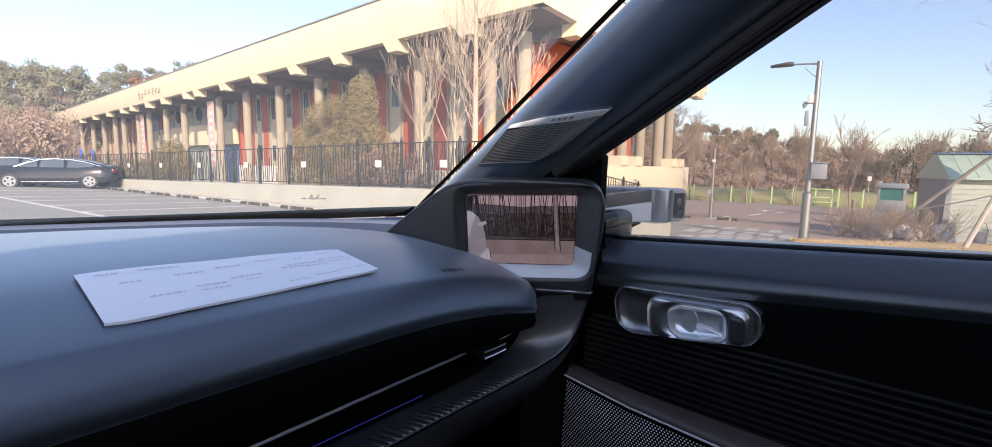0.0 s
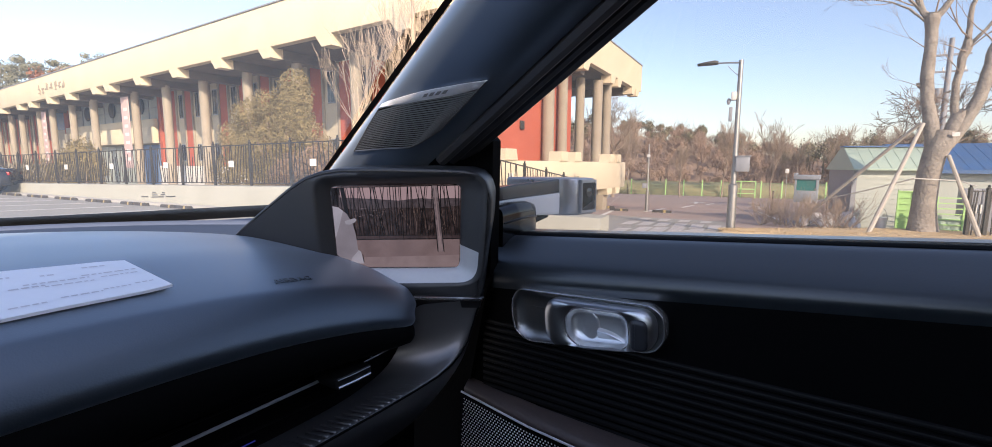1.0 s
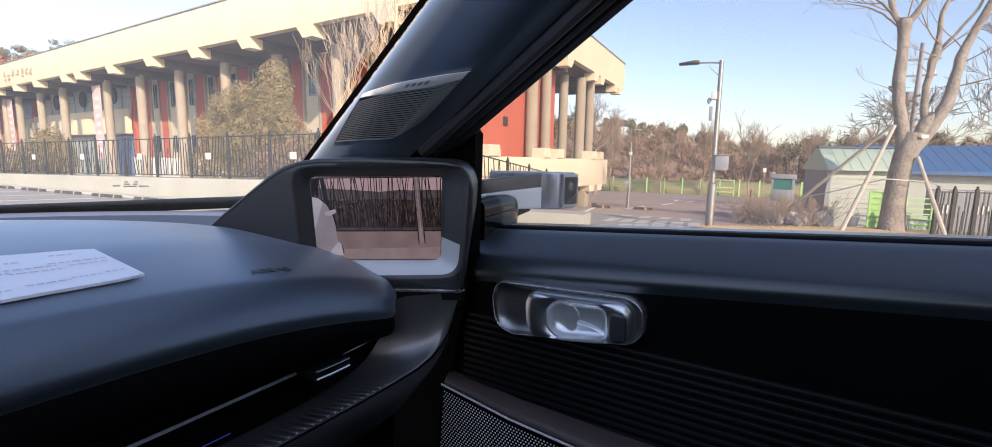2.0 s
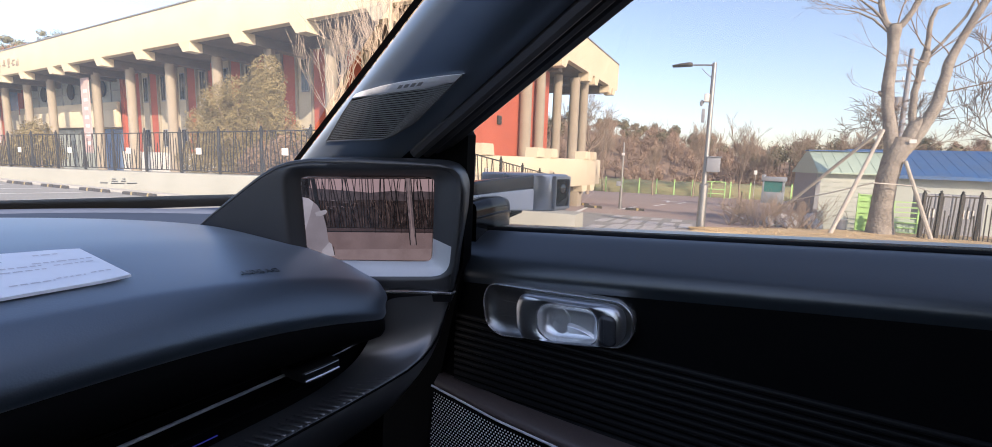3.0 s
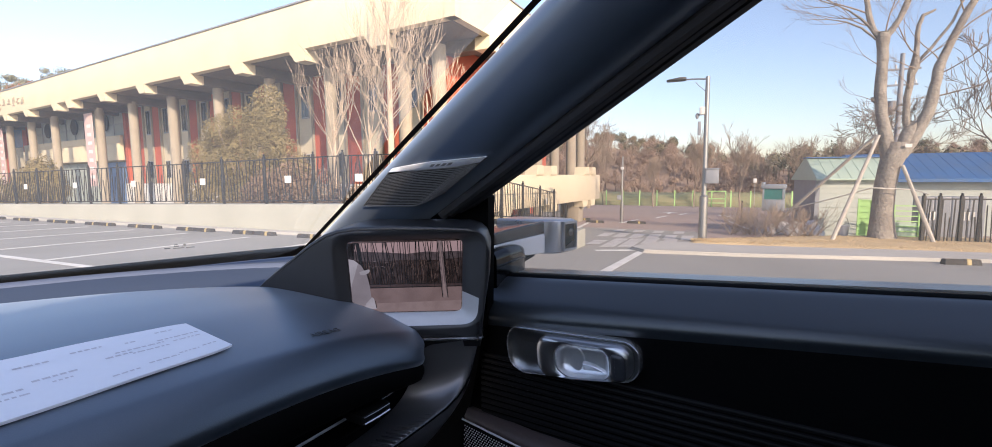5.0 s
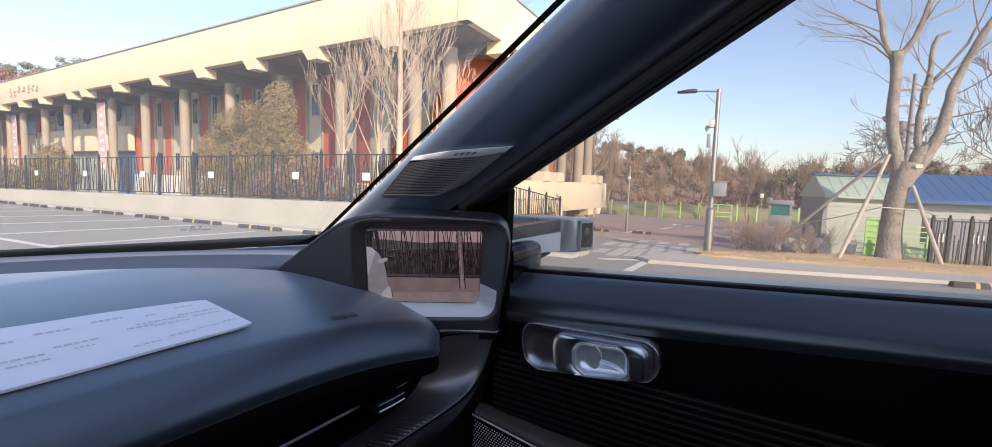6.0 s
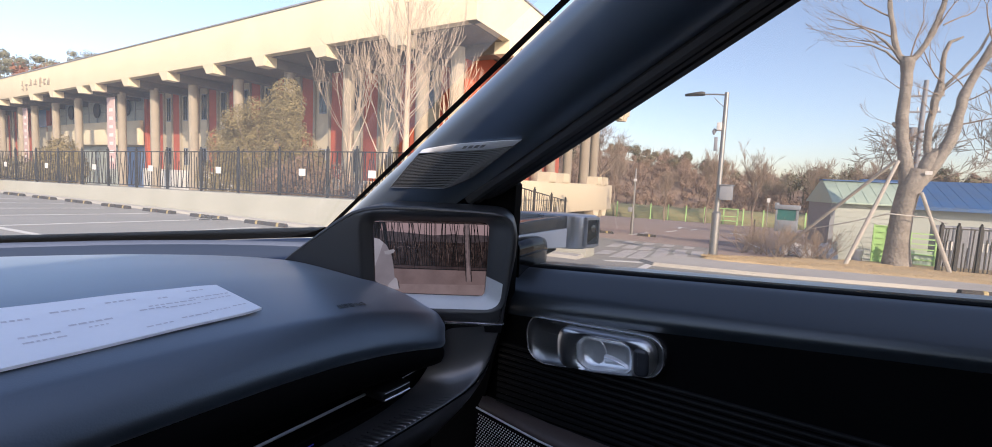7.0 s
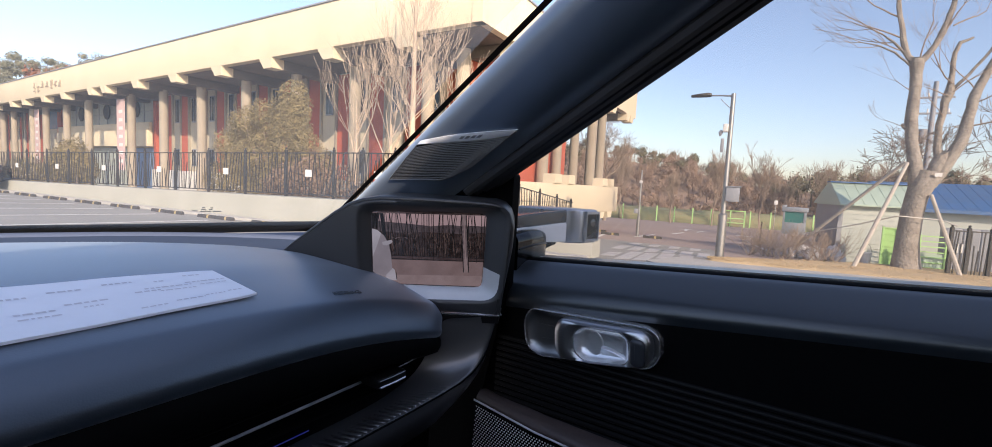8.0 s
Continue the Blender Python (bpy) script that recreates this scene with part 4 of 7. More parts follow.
part("rim", tube([tw(0, k / 5, 0.0018) for k in range(6)] + rim + [tw(1, 1 - k / 5, 0.0018) for k in range(6)], 0.0011, 5), M["scoop"], tweeter, "raised edge", CARM)
for k in range(22):
    b = 0.15 + 0.83 * k / 21
    part("rib", tube([tw(a / 14, b, 0.0016) for a in range(15)], 0.0008, 4, False), M["grillerib"], tweeter, "", CARM)
strip = part("trim_strip", loft([[tw(a / 12, b, h) for b, h in ((-0.03, 0.0006), (-0.02, 0.003), (0.06 + 0.06 * math.sin(a / 12 * 2.6), 0.0036), (0.09 + 0.06 * math.sin(a / 12 * 2.6), 0.0008))] for a in range(13)], caps=False), M["stripsilver"], tweeter, "satin silver strip", CARM, 60)
for k in range(4):
    part("mark", loft([[tw(0.56 + 0.055 * k + d, b, 0.0043) for b in (0.03, 0.085)] for d in (0.0, 0.022, 0.036)]), M["steel"], strip, "plain raised mark", CARM)

# ---- passenger door ----


def zb(y):
    return 1.0086 - 0.0605 * y


door = thing("passenger_door", CARM @ Matrix.Translation((0.74, 0.0, 0.45)), "black car door with padded top, ribbed panel and metal opener", "car door")
DY = [0.56, 0.48, 0.40, 0.30, 0.20, 0.08, -0.05, -0.2, -0.4, -0.7, -1.0]
pad_prof = [(0.84, 0.002), (0.790, 0.004), (0.766, 0.002), (0.755, -0.003), (0.742, -0.0100), (0.7285, -0.0175), (0.7180, -0.0245), (0.7120, -0.0310), (0.7090, -0.0370), (0.7084, -0.0425), (0.7100, -0.0480), (0.7160, -0.0600)]
padob = part("upper_pad", loft([[(x, y, zb(y) + d * (1.13 - 0.25 * min(1, max(0, (0.36 - y) / 0.5)))) for x, d in pad_prof] for y in DY]), M["pad"], door, "soft black padded door top", CARM, 60)
padob.modifiers.new("smooth", "SUBSURF").render_levels = 2
padob.modifiers["smooth"].levels = 1
part("belt_seal", loft([[(0.793, y, zb(y) + 0.001), (0.790, y, zb(y) + 0.0050), (0.782, y, zb(y) + 0.0052), (0.773, y, zb(y) + 0.0036), (0.7685, y, zb(y) + 0.0022), (0.768, y, zb(y) - 0.001)] for y in DY]), M["black"], door, "black rubber window seal", CARM)
part("panel", loft([[(0.7125, y, zb(y) - 0.046), (0.7125, y, 0.72), (0.7125, y, 0.45)] for y in DY]), M["black"], door, "black door panel", CARM)
part("outer_skin", box((0.80, -1.0, 0.35), (0.85, 0.60, 0.985), 0.01), M["white_paint"], door, "white painted outer door skin", CARM)
for k in range(17):
    z0 = 0.8775 - 0.0088 * k
    part("rib", loft([[(0.713, y, z0 + 0.012 * y + 0.0036), (0.7105, y, z0 + 0.012 * y + 0.0022), (0.7098, y, z0 + 0.012 * y), (0.7105, y, z0 + 0.012 * y - 0.0022), (0.713, y, z0 + 0.012 * y - 0.0036)] for y in (0.385, 0.2, -0.1, -0.5, -1.0)]), M["ribbed"], door, "", CARM)

# opener: a rounded metal dish, a lever and a lock tab
HM = frame_of((0.7010, 0.3405, 0.9350), (0, -1, 0), (0, 0, 1))


def hring(pts, h, cx=0.095, cy=-0.028, k=1.0):
    return [HM @ Vector((cx + (x - cx) * k, cy + (y - cy) * k, h)) for x, y in pts]


def inset(pts, d):
    """The outline drawn in by d."""
    n = len(pts)
    area = sum(pts[i - 1][0] * pts[i][1] - pts[i][0] * pts[i - 1][1] for i in range(n))
    out = []
    for i in range(n):
        t = Vector(pts[(i + 1) % n]) - Vector(pts[i - 1])
        t = t.normalized() if t.length > 1e-7 else Vector((1, 0))
        q = Vector((-t.y, t.x)) * (1 if area > 0 else -1)
        out.append(tuple(Vector(pts[i]) + q * d))
    return out


def even(pts, n=96):
    """The outline with evenly spaced points."""
    p = [Vector(q) for q in pts] + [Vector(pts[0])]
    at = [0.0]
    for i in range(len(p) - 1):
        at.append(at[-1] + (p[i + 1] - p[i]).length)
    return [(interp(at[-1] * k / n, at, [q.x for q in p]), interp(at[-1] * k / n, at, [q.y for q in p])) for k in range(n)]


dish_o = even(rounded([(0.0120, -0.0003), (0.1720, 0.0054), (0.1862, -0.0040), (0.1875, -0.0300), (0.1760, -0.0440), (0.0300, -0.0622), (0.0100, -0.0520), (0.0045, -0.0200)], 0.022, 8))
opener = part("opener", loft([hring(inset(dish_o, d), h) for d, h in ((-0.0012, -0.012), (-0.0008, 0.0012), (-0.0003, 0.0018), (0.0004, 0.0018), (0.0009, 0.0012), (0.0010, 0.0002))], close=True), M["chrome"], door, "rounded metal door opener set in a dish", CARM, 50)
dish = loft([hring(inset(dish_o, d), h) for d, h in ((0.0009, 0.0008), (0.0026, -0.0016), (0.0060, -0.0034), (0.0100, -0.0050), (0.0150, -0.0058), (0.0200, -0.0060))], close=True)
dish.faces.new(dish.verts[-96:])
part("dish", dish, M["dishmetal"], opener, "dark satin silver dish", CARM, 60)
lev_o = even(rounded([(0.0535, -0.0170), (0.0600, -0.0028), (0.1780, 0.0022), (0.1805, -0.0410), (0.0660, -0.0560), (0.0560, -0.0440)], 0.019, 8))
lev_i = even(rounded([(0.0812, -0.0190), (0.0910, -0.0085), (0.1510, -0.0060), (0.1545, -0.0425), (0.0990, -0.0502), (0.0840, -0.0420)], 0.014, 8))
mid = [tuple(Vector(a).lerp(Vector(b), 0.5)) for a, b in zip(lev_o, lev_i)]
part("lever", loft([hring(lev_o, -0.004), hring(lev_o, 0.0060), hring(inset(lev_o, 0.0008), 0.0086), hring(inset(lev_o, 0.0022), 0.0102), [HM @ Vector((*p, 0.0118)) for p in mid], hring(inset(lev_i, -0.0022), 0.0106), hring(inset(lev_i, -0.0008), 0.0096), hring(lev_i, 0.0080), hring(inset(lev_i, 0.0006), -0.002)], close=True), M["gunmetal"], opener, "dark satin metal lever ring", CARM, 60)
part("lever_edge", loft([hring(inset(lev_i, d), h) for d, h in ((-0.0007, 0.0100), (-0.0002, 0.0101), (0.0002, 0.0092))], close=True), M["chrome"], opener, "bright inner edge", CARM, 50)
bowl = loft([hring(inset(lev_i, d), h) for d, h in ((0.0002, 0.0085), (0.0012, 0.0040), (0.0035, 0.0006), (0.0070, -0.0014), (0.0110, -0.0022))], close=True)
bowl.faces.new(bowl.verts[-96:])
part("finger_bowl", bowl, M["bowlsilver"], opener, "bright finger bowl", CARM, 60)
cup_c = Vector((0.0990, -0.0285))
part("bowl_cup", loft([[HM @ Vector((cup_c.x + r * math.cos(a), cup_c.y + r * 0.98 * math.sin(a), h + 0.0008 * math.cos(a))) for a in (math.tau * k / 40 for k in range(40))] for r, h in ((0.0192, -0.0026), (0.0188, -0.0016), (0.0180, -0.0012), (0.0168, -0.0014), (0.0140, -0.0018), (0.0090, -0.0020), (0.0008, -0.0020))], close=True), M["bowlsilver"], opener, "rounded cup", CARM, 60)
part("bowl_fold", loft([[HM @ Vector((0.1165 + 0.034 * v, -0.0315 - 0.0105 * v ** 2.2 + o * (1 if o > 0 else 1 - 0.92 * v), h * (1 - 0.5 * v))) for o, h in ((0.0030, -0.0016), (0.0012, 0.0026), (0.0, 0.0036), (-0.0014, 0.0026), (-0.0070, -0.0012), (-0.0120, -0.0016))] for v in (0, 0.15, 0.3, 0.45, 0.6, 0.75, 0.9, 1.0)]), M["bowlsilver"], opener, "curved fold", CARM, 60)
lock_o = even(rounded([(0.1535, -0.0070), (0.1725, -0.0075), (0.1740, -0.0405), (0.1560, -0.0425)], 0.0085, 6), 48)
lock = loft([hring(inset(lock_o, d), h) for d, h in ((0.0, 0.0), (0.0, 0.0105), (0.0012, 0.0128), (0.0036, 0.0138), (0.0060, 0.0140))], close=True)
lock.faces.new(lock.verts[-48:])
part("lock_tab", lock, M["locktab"], opener, "dark satin lock tab", CARM, 50)

# arm rest roll, chrome line and speaker grille
AR = [((0.690, 0.405, 0.786), 0.0), ((0.682, 0.30, 0.7750), 0.3), ((0.672, 0.18, 0.7715), 0.5), ((0.660, 0.08, 0.770), 0.7), ((0.649, -0.02, 0.768), 1.0), ((0.625, -0.25, 0.764), 1.0), ((0.60, -0.6, 0.761), 1.0)]
part("arm_roll", loft([[Vector(p) + Vector(o) for o in ((0.060, 0.004, 0.0110), (0.032, 0.003, 0.0125), (0.018, 0.002, 0.0110), (0.009, 0.0, 0.0075), (0.0045, 0.0, 0.003), (0.006, 0.0, -0.004))] for p, _ in AR]), M["brown"], door, "dark brown leather arm rest roll", CARM, 60)
part("chrome_line", tube([Vector(p) + Vector((-0.001, 0, 0.001)) for p, _ in AR], 0.0014, 5), M["stripsilver"], door, "fine chrome line", CARM)


def gr_at(s, d):
    """A point of the speaker grille: s along it, d down its slope."""
    ys = [p[1] for p, _ in AR][::-1]
    y = 0.405 - s
    p = Vector([interp(y, ys, [q[0][i] for q in AR][::-1]) for i in range(3)])
    return p + Vector((-0.001 - 0.10 * d, 0.0, -0.004 - d))


grille = part("speaker_grille", loft([[gr_at(s, d) for d in (0.0, 0.05, 0.12, 0.22)] for s in [0.023 * k for k in range(31)]]), M["black"], door, "black speaker grille with pale points", CARM, 60)
bm = bmesh.new()
for i in range(100):
    for j in range(44):
        c = gr_at(0.006 + 0.0043 * i + (0.00215 if j % 2 else 0), 0.002 + 0.0034 * j)
        t1 = Vector((0, 1, 0))
        t2 = Vector((0.1, 0, 1)).normalized()
        r = 0.00108
        vs = [bm.verts.new(c + r * (math.cos(a) * t1 + math.sin(a) * t2) + Vector((-0.0011, 0, 0))) for a in (math.tau * q / 6 for q in range(6))]
        tip = bm.verts.new(c + Vector((-0.0018, 0, 0.0002)))
        for q in range(6):
            bm.faces.new((vs[q], vs[(q + 1) % 6], tip))
part("grille_points", bm, M["dot"], grille, "pale grille points", CARM, kind="stuff")
part("sail_panel", prism([(0.368, 0.955), (0.365, 1.112), (0.382, 1.130), (0.48, 1.10), (0.70, 1.02), (0.80, 0.94), (0.80, 0.80), (0.40, 0.80)], Matrix(((0, 0, 1, 0.702), (1, 0, 0, 0), (0, 1, 0, 0), (0, 0, 0, 1))), 0.02, 0.003), M["black"], door, "black triangular panel at the mirror", CARM)
gl_z = [0.975, 1.02, 1.06, 1.10, 1.15, 1.20, 1.28, 1.36, 1.42]
win = part("door_glass", loft([[(interp(z, [0.97, 1.10, 1.28, 1.42], [0.783, 0.765, 0.70, 0.62]), y0 + (-1.0 - y0) * k, z) for k in (0, 0.25, 0.5, 0.75, 1.0)] for z, y0 in ((z, min(0.60, 0.488 - 1.895 * (z + 0.062 - 1.15))) for z in gl_z)]), M["glass"], door, "door window with an added pale veil", CARM)
win.visible_shadow = False

# ---- windscreen, and unseen roof, sides and back added to darken the cabin ----
wsrows = []
for x0 in (-0.95, -0.7, -0.4, 0.0, 0.3, 0.5, 0.62, 0.74):
    base = Vector((x0, ws_base(x0), 0.992))
    head = Vector((x0 * 0.62 - 0.03, -0.16 - 0.05 * abs(x0 + 0.1), 1.475))
    wsrows.append([base.lerp(head, k) + Vector((0, 0.05, 0.03)) * math.sin(math.pi * k) for k in (0, 0.25, 0.5, 0.75, 1)])
screen_glass = solid("windscreen", loft(wsrows), M["screenglass"], "raked dusty car windscreen with an added glare veil", "windscreen", kind="structure", at=CARM, angle=80)
screen_glass.modifiers.new("smooth", "SUBSURF").render_levels = 3
screen_glass.modifiers["smooth"].levels = 2
screen_glass.visible_shadow = False
bm = bmesh.new()
for i, (a, b, c) in enumerate(((0, 0.0, 0.013), (0.001, 0.0045, 0.006), (0.010, 0.0045, 0.005), (0.002, 0.009, 0.004), (0.012, 0.009, 0.003), (0.015, 0.0, 0.010), (-0.010, 0.001, 0.007))):
    box((a, b, 0), (a + c, b + 0.0022, 0.0004), into=bm)
k_base, k_head = Vector((0.52, 0.875, 0.998)), Vector((0.30, -0.02, 1.44))
glm = frame_of(k_base.lerp(k_head, 0.085), (1, -0.5, 0.0), (0, -0.8, 0.5))
solid("glass_mark", bm, M["kioskgrey"], "small grey maker's marks printed on the windscreen", "marking", at=CARM @ glm @ Matrix.Diagonal((1.1, 1.2, 1, 1)))
frit = [[(x, ws_base(x) - k * 0.013, 0.992 + (0.0080 + 0.004 * max(0.0, x)) * k) for k in (0, 1, 2)] for x in (-0.8, -0.4, 0.0, 0.15, 0.3, 0.4, 0.5, 0.62, 0.72)]
solid("windscreen_seal", loft(frit), M["black"], "black band along the windscreen foot", "trim", kind="structure", at=CARM, angle=80)
roof = loft([[(x, y, z) for x, z in ((-0.92, 1.33), (-0.80, 1.38), (-0.62, 1.42), (-0.4, 1.48), (0.0, 1.50), (0.35, 1.48), (0.57, 1.42))] for y in (-0.17, -0.4, -1.2, -1.75)])
solid("ceiling", roof, M["roofcloth"], "unseen black cloth roof lining", "ceiling", kind="structure", at=CARM, angle=80)
# unseen panels without windows, added to hold daylight off the dash and door
solid("wall_back", box((-0.85, -1.75, 0.3), (0.85, -1.7, 1.46), 0.02), M["carpet"], "unseen dark panel added to close the cabin behind", "wall", kind="structure", at=CARM)
solid("wall_left", prism([(-1.7, 0.3), (0.75, 0.3), (0.75, 1.0), (0.45, 1.10), (0.1, 1.13), (-0.70, 1.13), (-0.71, 1.40), (-1.7, 1.46)], Matrix(((0, 0, 1, -0.90), (1, 0, 0, 0), (0, 1, 0, 0), (0, 0, 0, 1))), 0.06, 0.01), M["black"], "unseen dark panel added to close the far side", "wall", kind="structure", at=CARM)
solid("wall_rear_left", box((-0.88, -1.7, 1.0), (-0.62, -0.72, 1.46), 0.02), M["carpet"], "unseen dark panel added to close the rear side", "wall", kind="structure", at=CARM)
solid("wall_rear_right", box((0.66, -1.7, 0.98), (0.84, -0.85, 1.42), 0.02), M["carpet"], "unseen dark panel added to close the rear side", "wall", kind="structure", at=CARM)
solid("floor", box((-0.85, -1.7, 0.28), (0.85, 1.0, 0.32), 0.01), M["carpet"], "black carpeted car floor", "floor", kind="structure", at=CARM)

# ---- paper on the dash ----
PAP = [(0.3610, 0.482), (0.3715, 0.4220), (0.160, 0.4140), (0.158, 0.502)]


def pap(a, b, lift):
    p = Vector(PAP[3]).lerp(Vector(PAP[0]), a)
    q = Vector(PAP[2]).lerp(Vector(PAP[1]), a)
    s = p.lerp(q, b)
    return Vector((s.x, s.y, dash_top(s.y, s.x) + 0.0016 + lift + 0.0004 * math.sin(7 * a) ** 2))


paper = thing("notice_card", CARM @ Matrix.Translation((0.2, 0.45, 1.0)), "white printed laminated card lying on the dashboard", "card")
rows = []
for i in range(25):
    a = i / 24
    e = 0.0 if 1 < i < 23 else 0.012 if 0 < i < 24 else 0.035
    rows.append([pap(a, b, 0.0008) for b in (e, 0.2, 0.4, 0.6, 0.8, 1 - e)])
    rows[-1] = [pap(a, e, -0.0012)] + rows[-1] + [pap(a, 1 - e, -0.0012)]
part("sheet", loft(rows), M["paper"], paper, "white laminated sheet", CARM, 60)
prn = random.Random(15)
for a, b, w, h in ((0.05, 0.10, 0.07, 0.05), (0.18, 0.08, 0.13, 0.045), (0.10, 0.32, 0.06, 0.045), (0.27, 0.28, 0.09, 0.05), (0.42, 0.22, 0.09, 0.05), (0.58, 0.17, 0.09, 0.05), (0.15, 0.66, 0.10, 0.05), (0.30, 0.60, 0.10, 0.05), (0.30, 0.70, 0.10, 0.04), (0.43, 0.52, 0.12, 0.05), (0.47, 0.62, 0.05, 0.04), (0.64, 0.46, 0.08, 0.05), (0.74, 0.22, 0.03, 0.05), (0.68, 0.40, 0.16, 0.045), (0.72, 0.50, 0.12, 0.04), (0.86, 0.12, 0.06, 0.05), (0.83, 0.34, 0.15, 0.045), (0.87, 0.44, 0.10, 0.04), (0.72, 0.80, 0.10, 0.04), (0.83, 0.77, 0.07, 0.04), (0.92, 0.75, 0.05, 0.04), (0.60, 0.84, 0.08, 0.04)):
    at = a
    while at < a + w:
        wd = min(prn.uniform(0.008, 0.026), a + w - at + 0.004)
        part("print_bar", loft([[pap(at + wd * k, b + h * (0.2 + 0.6 * j), 0.0011) for j in (0, 1)] for k in range(2)]), M["ink"], paper, "", CARM)
        at += wd + 0.006

# ---- camera arm outside the door ----
pod = thing("camera_mirror", CARM @ Matrix.Translation((0.80, 0.38, 0.98)), "white and black camera mirror arm outside the door window", "camera mirror")


def pod_sec(x, y0, y1, z0, z1, r, fall=0.0):
    pts = rounded([(y0, z0), (y1, z0), (y1, z1 - fall), (y0, z1)], r, 4)
    return [(x, y, z) for y, z in pts]


part("cap_top", loft([pod_sec(x, y0, y1, z0, z1, 0.004, 0.012) for x, y0, y1, z0, z1 in ((0.755, 0.400, 0.47, 1.030, 1.0505), (0.80, 0.392, 0.475, 1.034, 1.0555), (0.86, 0.381, 0.475, 1.037, 1.0590), (0.905, 0.374, 0.47, 1.0385, 1.0615))], close=True, caps=True), M["podtop"], pod, "glossy dark top cover", CARM, 50)
part("body", loft([pod_sec(x, y0, y1, z0, z1, 0.003) for x, y0, y1, z0, z1 in ((0.757, 0.399, 0.47, 1.014, 1.0335), (0.80, 0.391, 0.474, 1.011, 1.0350), (0.86, 0.380, 0.474, 1.0065, 1.0375), (0.905, 0.373, 0.469, 1.0045, 1.0390))], close=True, caps=True), M["white_paint"], pod, "white painted arm", CARM, 50)
PLAN = [(0.902, 0.373), (0.912, 0.3605), (0.9235, 0.3505), (0.963, 0.3415), (0.975, 0.352), (0.978, 0.40), (0.962, 0.462), (0.905, 0.474)]
cap = part("end_cap", loft([[(x * k + 0.938 * (1 - k), y * k + 0.405 * (1 - k), z) for x, y in PLAN] for z, k in ((1.0030, 0.95), (1.0045, 0.985), (1.0065, 1.0), (1.0585, 1.0), (1.0610, 0.985), (1.0620, 0.95))], close=True, caps=True), M["capsilver"], pod, "satin silver end cap", CARM, 40)
# the lens sits in a dark opening framed by a pale rim
LF = frame_of((0.9235, 0.3500, 1.0065), (0.0395, -0.009, 0.0), (0, 0, 1))
if (LF.to_3x3() @ Vector((0, 0, 1))).y > 0:
    LF = LF @ Matrix.Diagonal((1, 1, -1, 1))
for nm, lo, hi in (("rim_bar", (0.0, 0.0), (0.0405, 0.0042)), ("rim_bar", (0.0, 0.0482), (0.0405, 0.0530)), ("rim_bar", (0.0, 0.0042), (0.0035, 0.0482)), ("rim_bar", (0.0370, 0.0042), (0.0405, 0.0482))):
    part(nm, prism([lo, (hi[0], lo[1]), hi, (lo[0], hi[1])], LF @ Matrix.Translation((0, 0, -0.001)), 0.0065, 0.0010), M["capsilver"], cap, "pale rim of the lens opening", CARM)
part("lens_recess", prism([(0.0035, 0.0042), (0.0370, 0.0042), (0.0370, 0.0482), (0.0035, 0.0482)], LF, 0.0006), M["black"], cap, "black lens recess", CARM)
part("hood_floor", loft([[LF @ Vector(p) for p in row] for row in (((0.0036, 0.0043, 0.0008), (0.0369, 0.0043, 0.0008)), ((0.0036, 0.0060, 0.0045), (0.0369, 0.0210, 0.0045)))]), M["locktab"], cap, "sloping grey hood floor", CARM)
part("lens", tube([LF @ Vector((0.022, 0.033, 0.0005)), LF @ Vector((0.022, 0.033, 0.0040)), LF @ Vector((0.022, 0.033, 0.0052))], [0.0075, 0.0072, 0.0040], 16), M["lens"], cap, "camera lens", CARM)
stalk = part("stalk", loft([pod_sec(x, y0, 0.455, z0, z1, r) for x, y0, z0, z1, r in ((0.742, 0.376, 0.955, 1.0265, 0.012), (0.775, 0.372, 0.962, 1.0310, 0.014), (0.806, 0.370, 0.972, 1.0320, 0.014), (0.822, 0.371, 0.980, 1.0295, 0.014), (0.831, 0.376, 0.988, 1.0235, 0.012), (0.834, 0.388, 0.996, 1.0160, 0.006))], close=True, caps=True), M["gloss"], pod, "glossy black folding stalk", CARM, 50)
part("stalk_lip", tube([(0.745, 0.376, 1.0060), (0.785, 0.3705, 1.0100), (0.812, 0.3690, 1.0110), (0.826, 0.373, 1.0085)], 0.0016, 6), M["satin"], stalk, "moulded edge", CARM)
part("stalk_foot", box((0.742, 0.374, 0.962), (0.792, 0.45, 0.9765), 0.004), M["gloss"], stalk, "black foot of the stalk", CARM)
part("under_cover", loft([pod_sec(x, y0, 0.462, z0, z1, 0.003) for x, y0, z0, z1 in ((0.80, 0.386, 0.984, 1.0105), (0.84, 0.386, 0.994, 1.0080), (0.885, 0.384, 1.001, 1.0060))], close=True, caps=True), M["black"], pod, "black underside cover", CARM, 50)

# ---- ground and paving ----
TILT = Matrix.Rotation(math.atan(SLOPE), 4, "Y")
gbm = loft([[(x, y, 0) for y in (-400, -60, -20, 0, 20, 60, 400)] for x in (-300, -60, -15, 0, 20, 70, 500)])
solid("ground", gbm, M["asphalt"], "worn grey asphalt car park", "ground", kind="structure", at=TILT)


def flat(outline, h, t=0.004):
    """A thin sheet on the slope."""
    return prism(outline, TILT @ Matrix.Translation((0, 0, h)), t)


solid("road", flat([(17.6, 5.4), (64, 14), (64, -20), (40, -22), (13.1, -14), (13.0, -0.4), (14.0, -0.15), (17.3, 0.3)], 0.0), M["lot"], "brown block paved car park beyond the crossing", "paving", kind="structure")


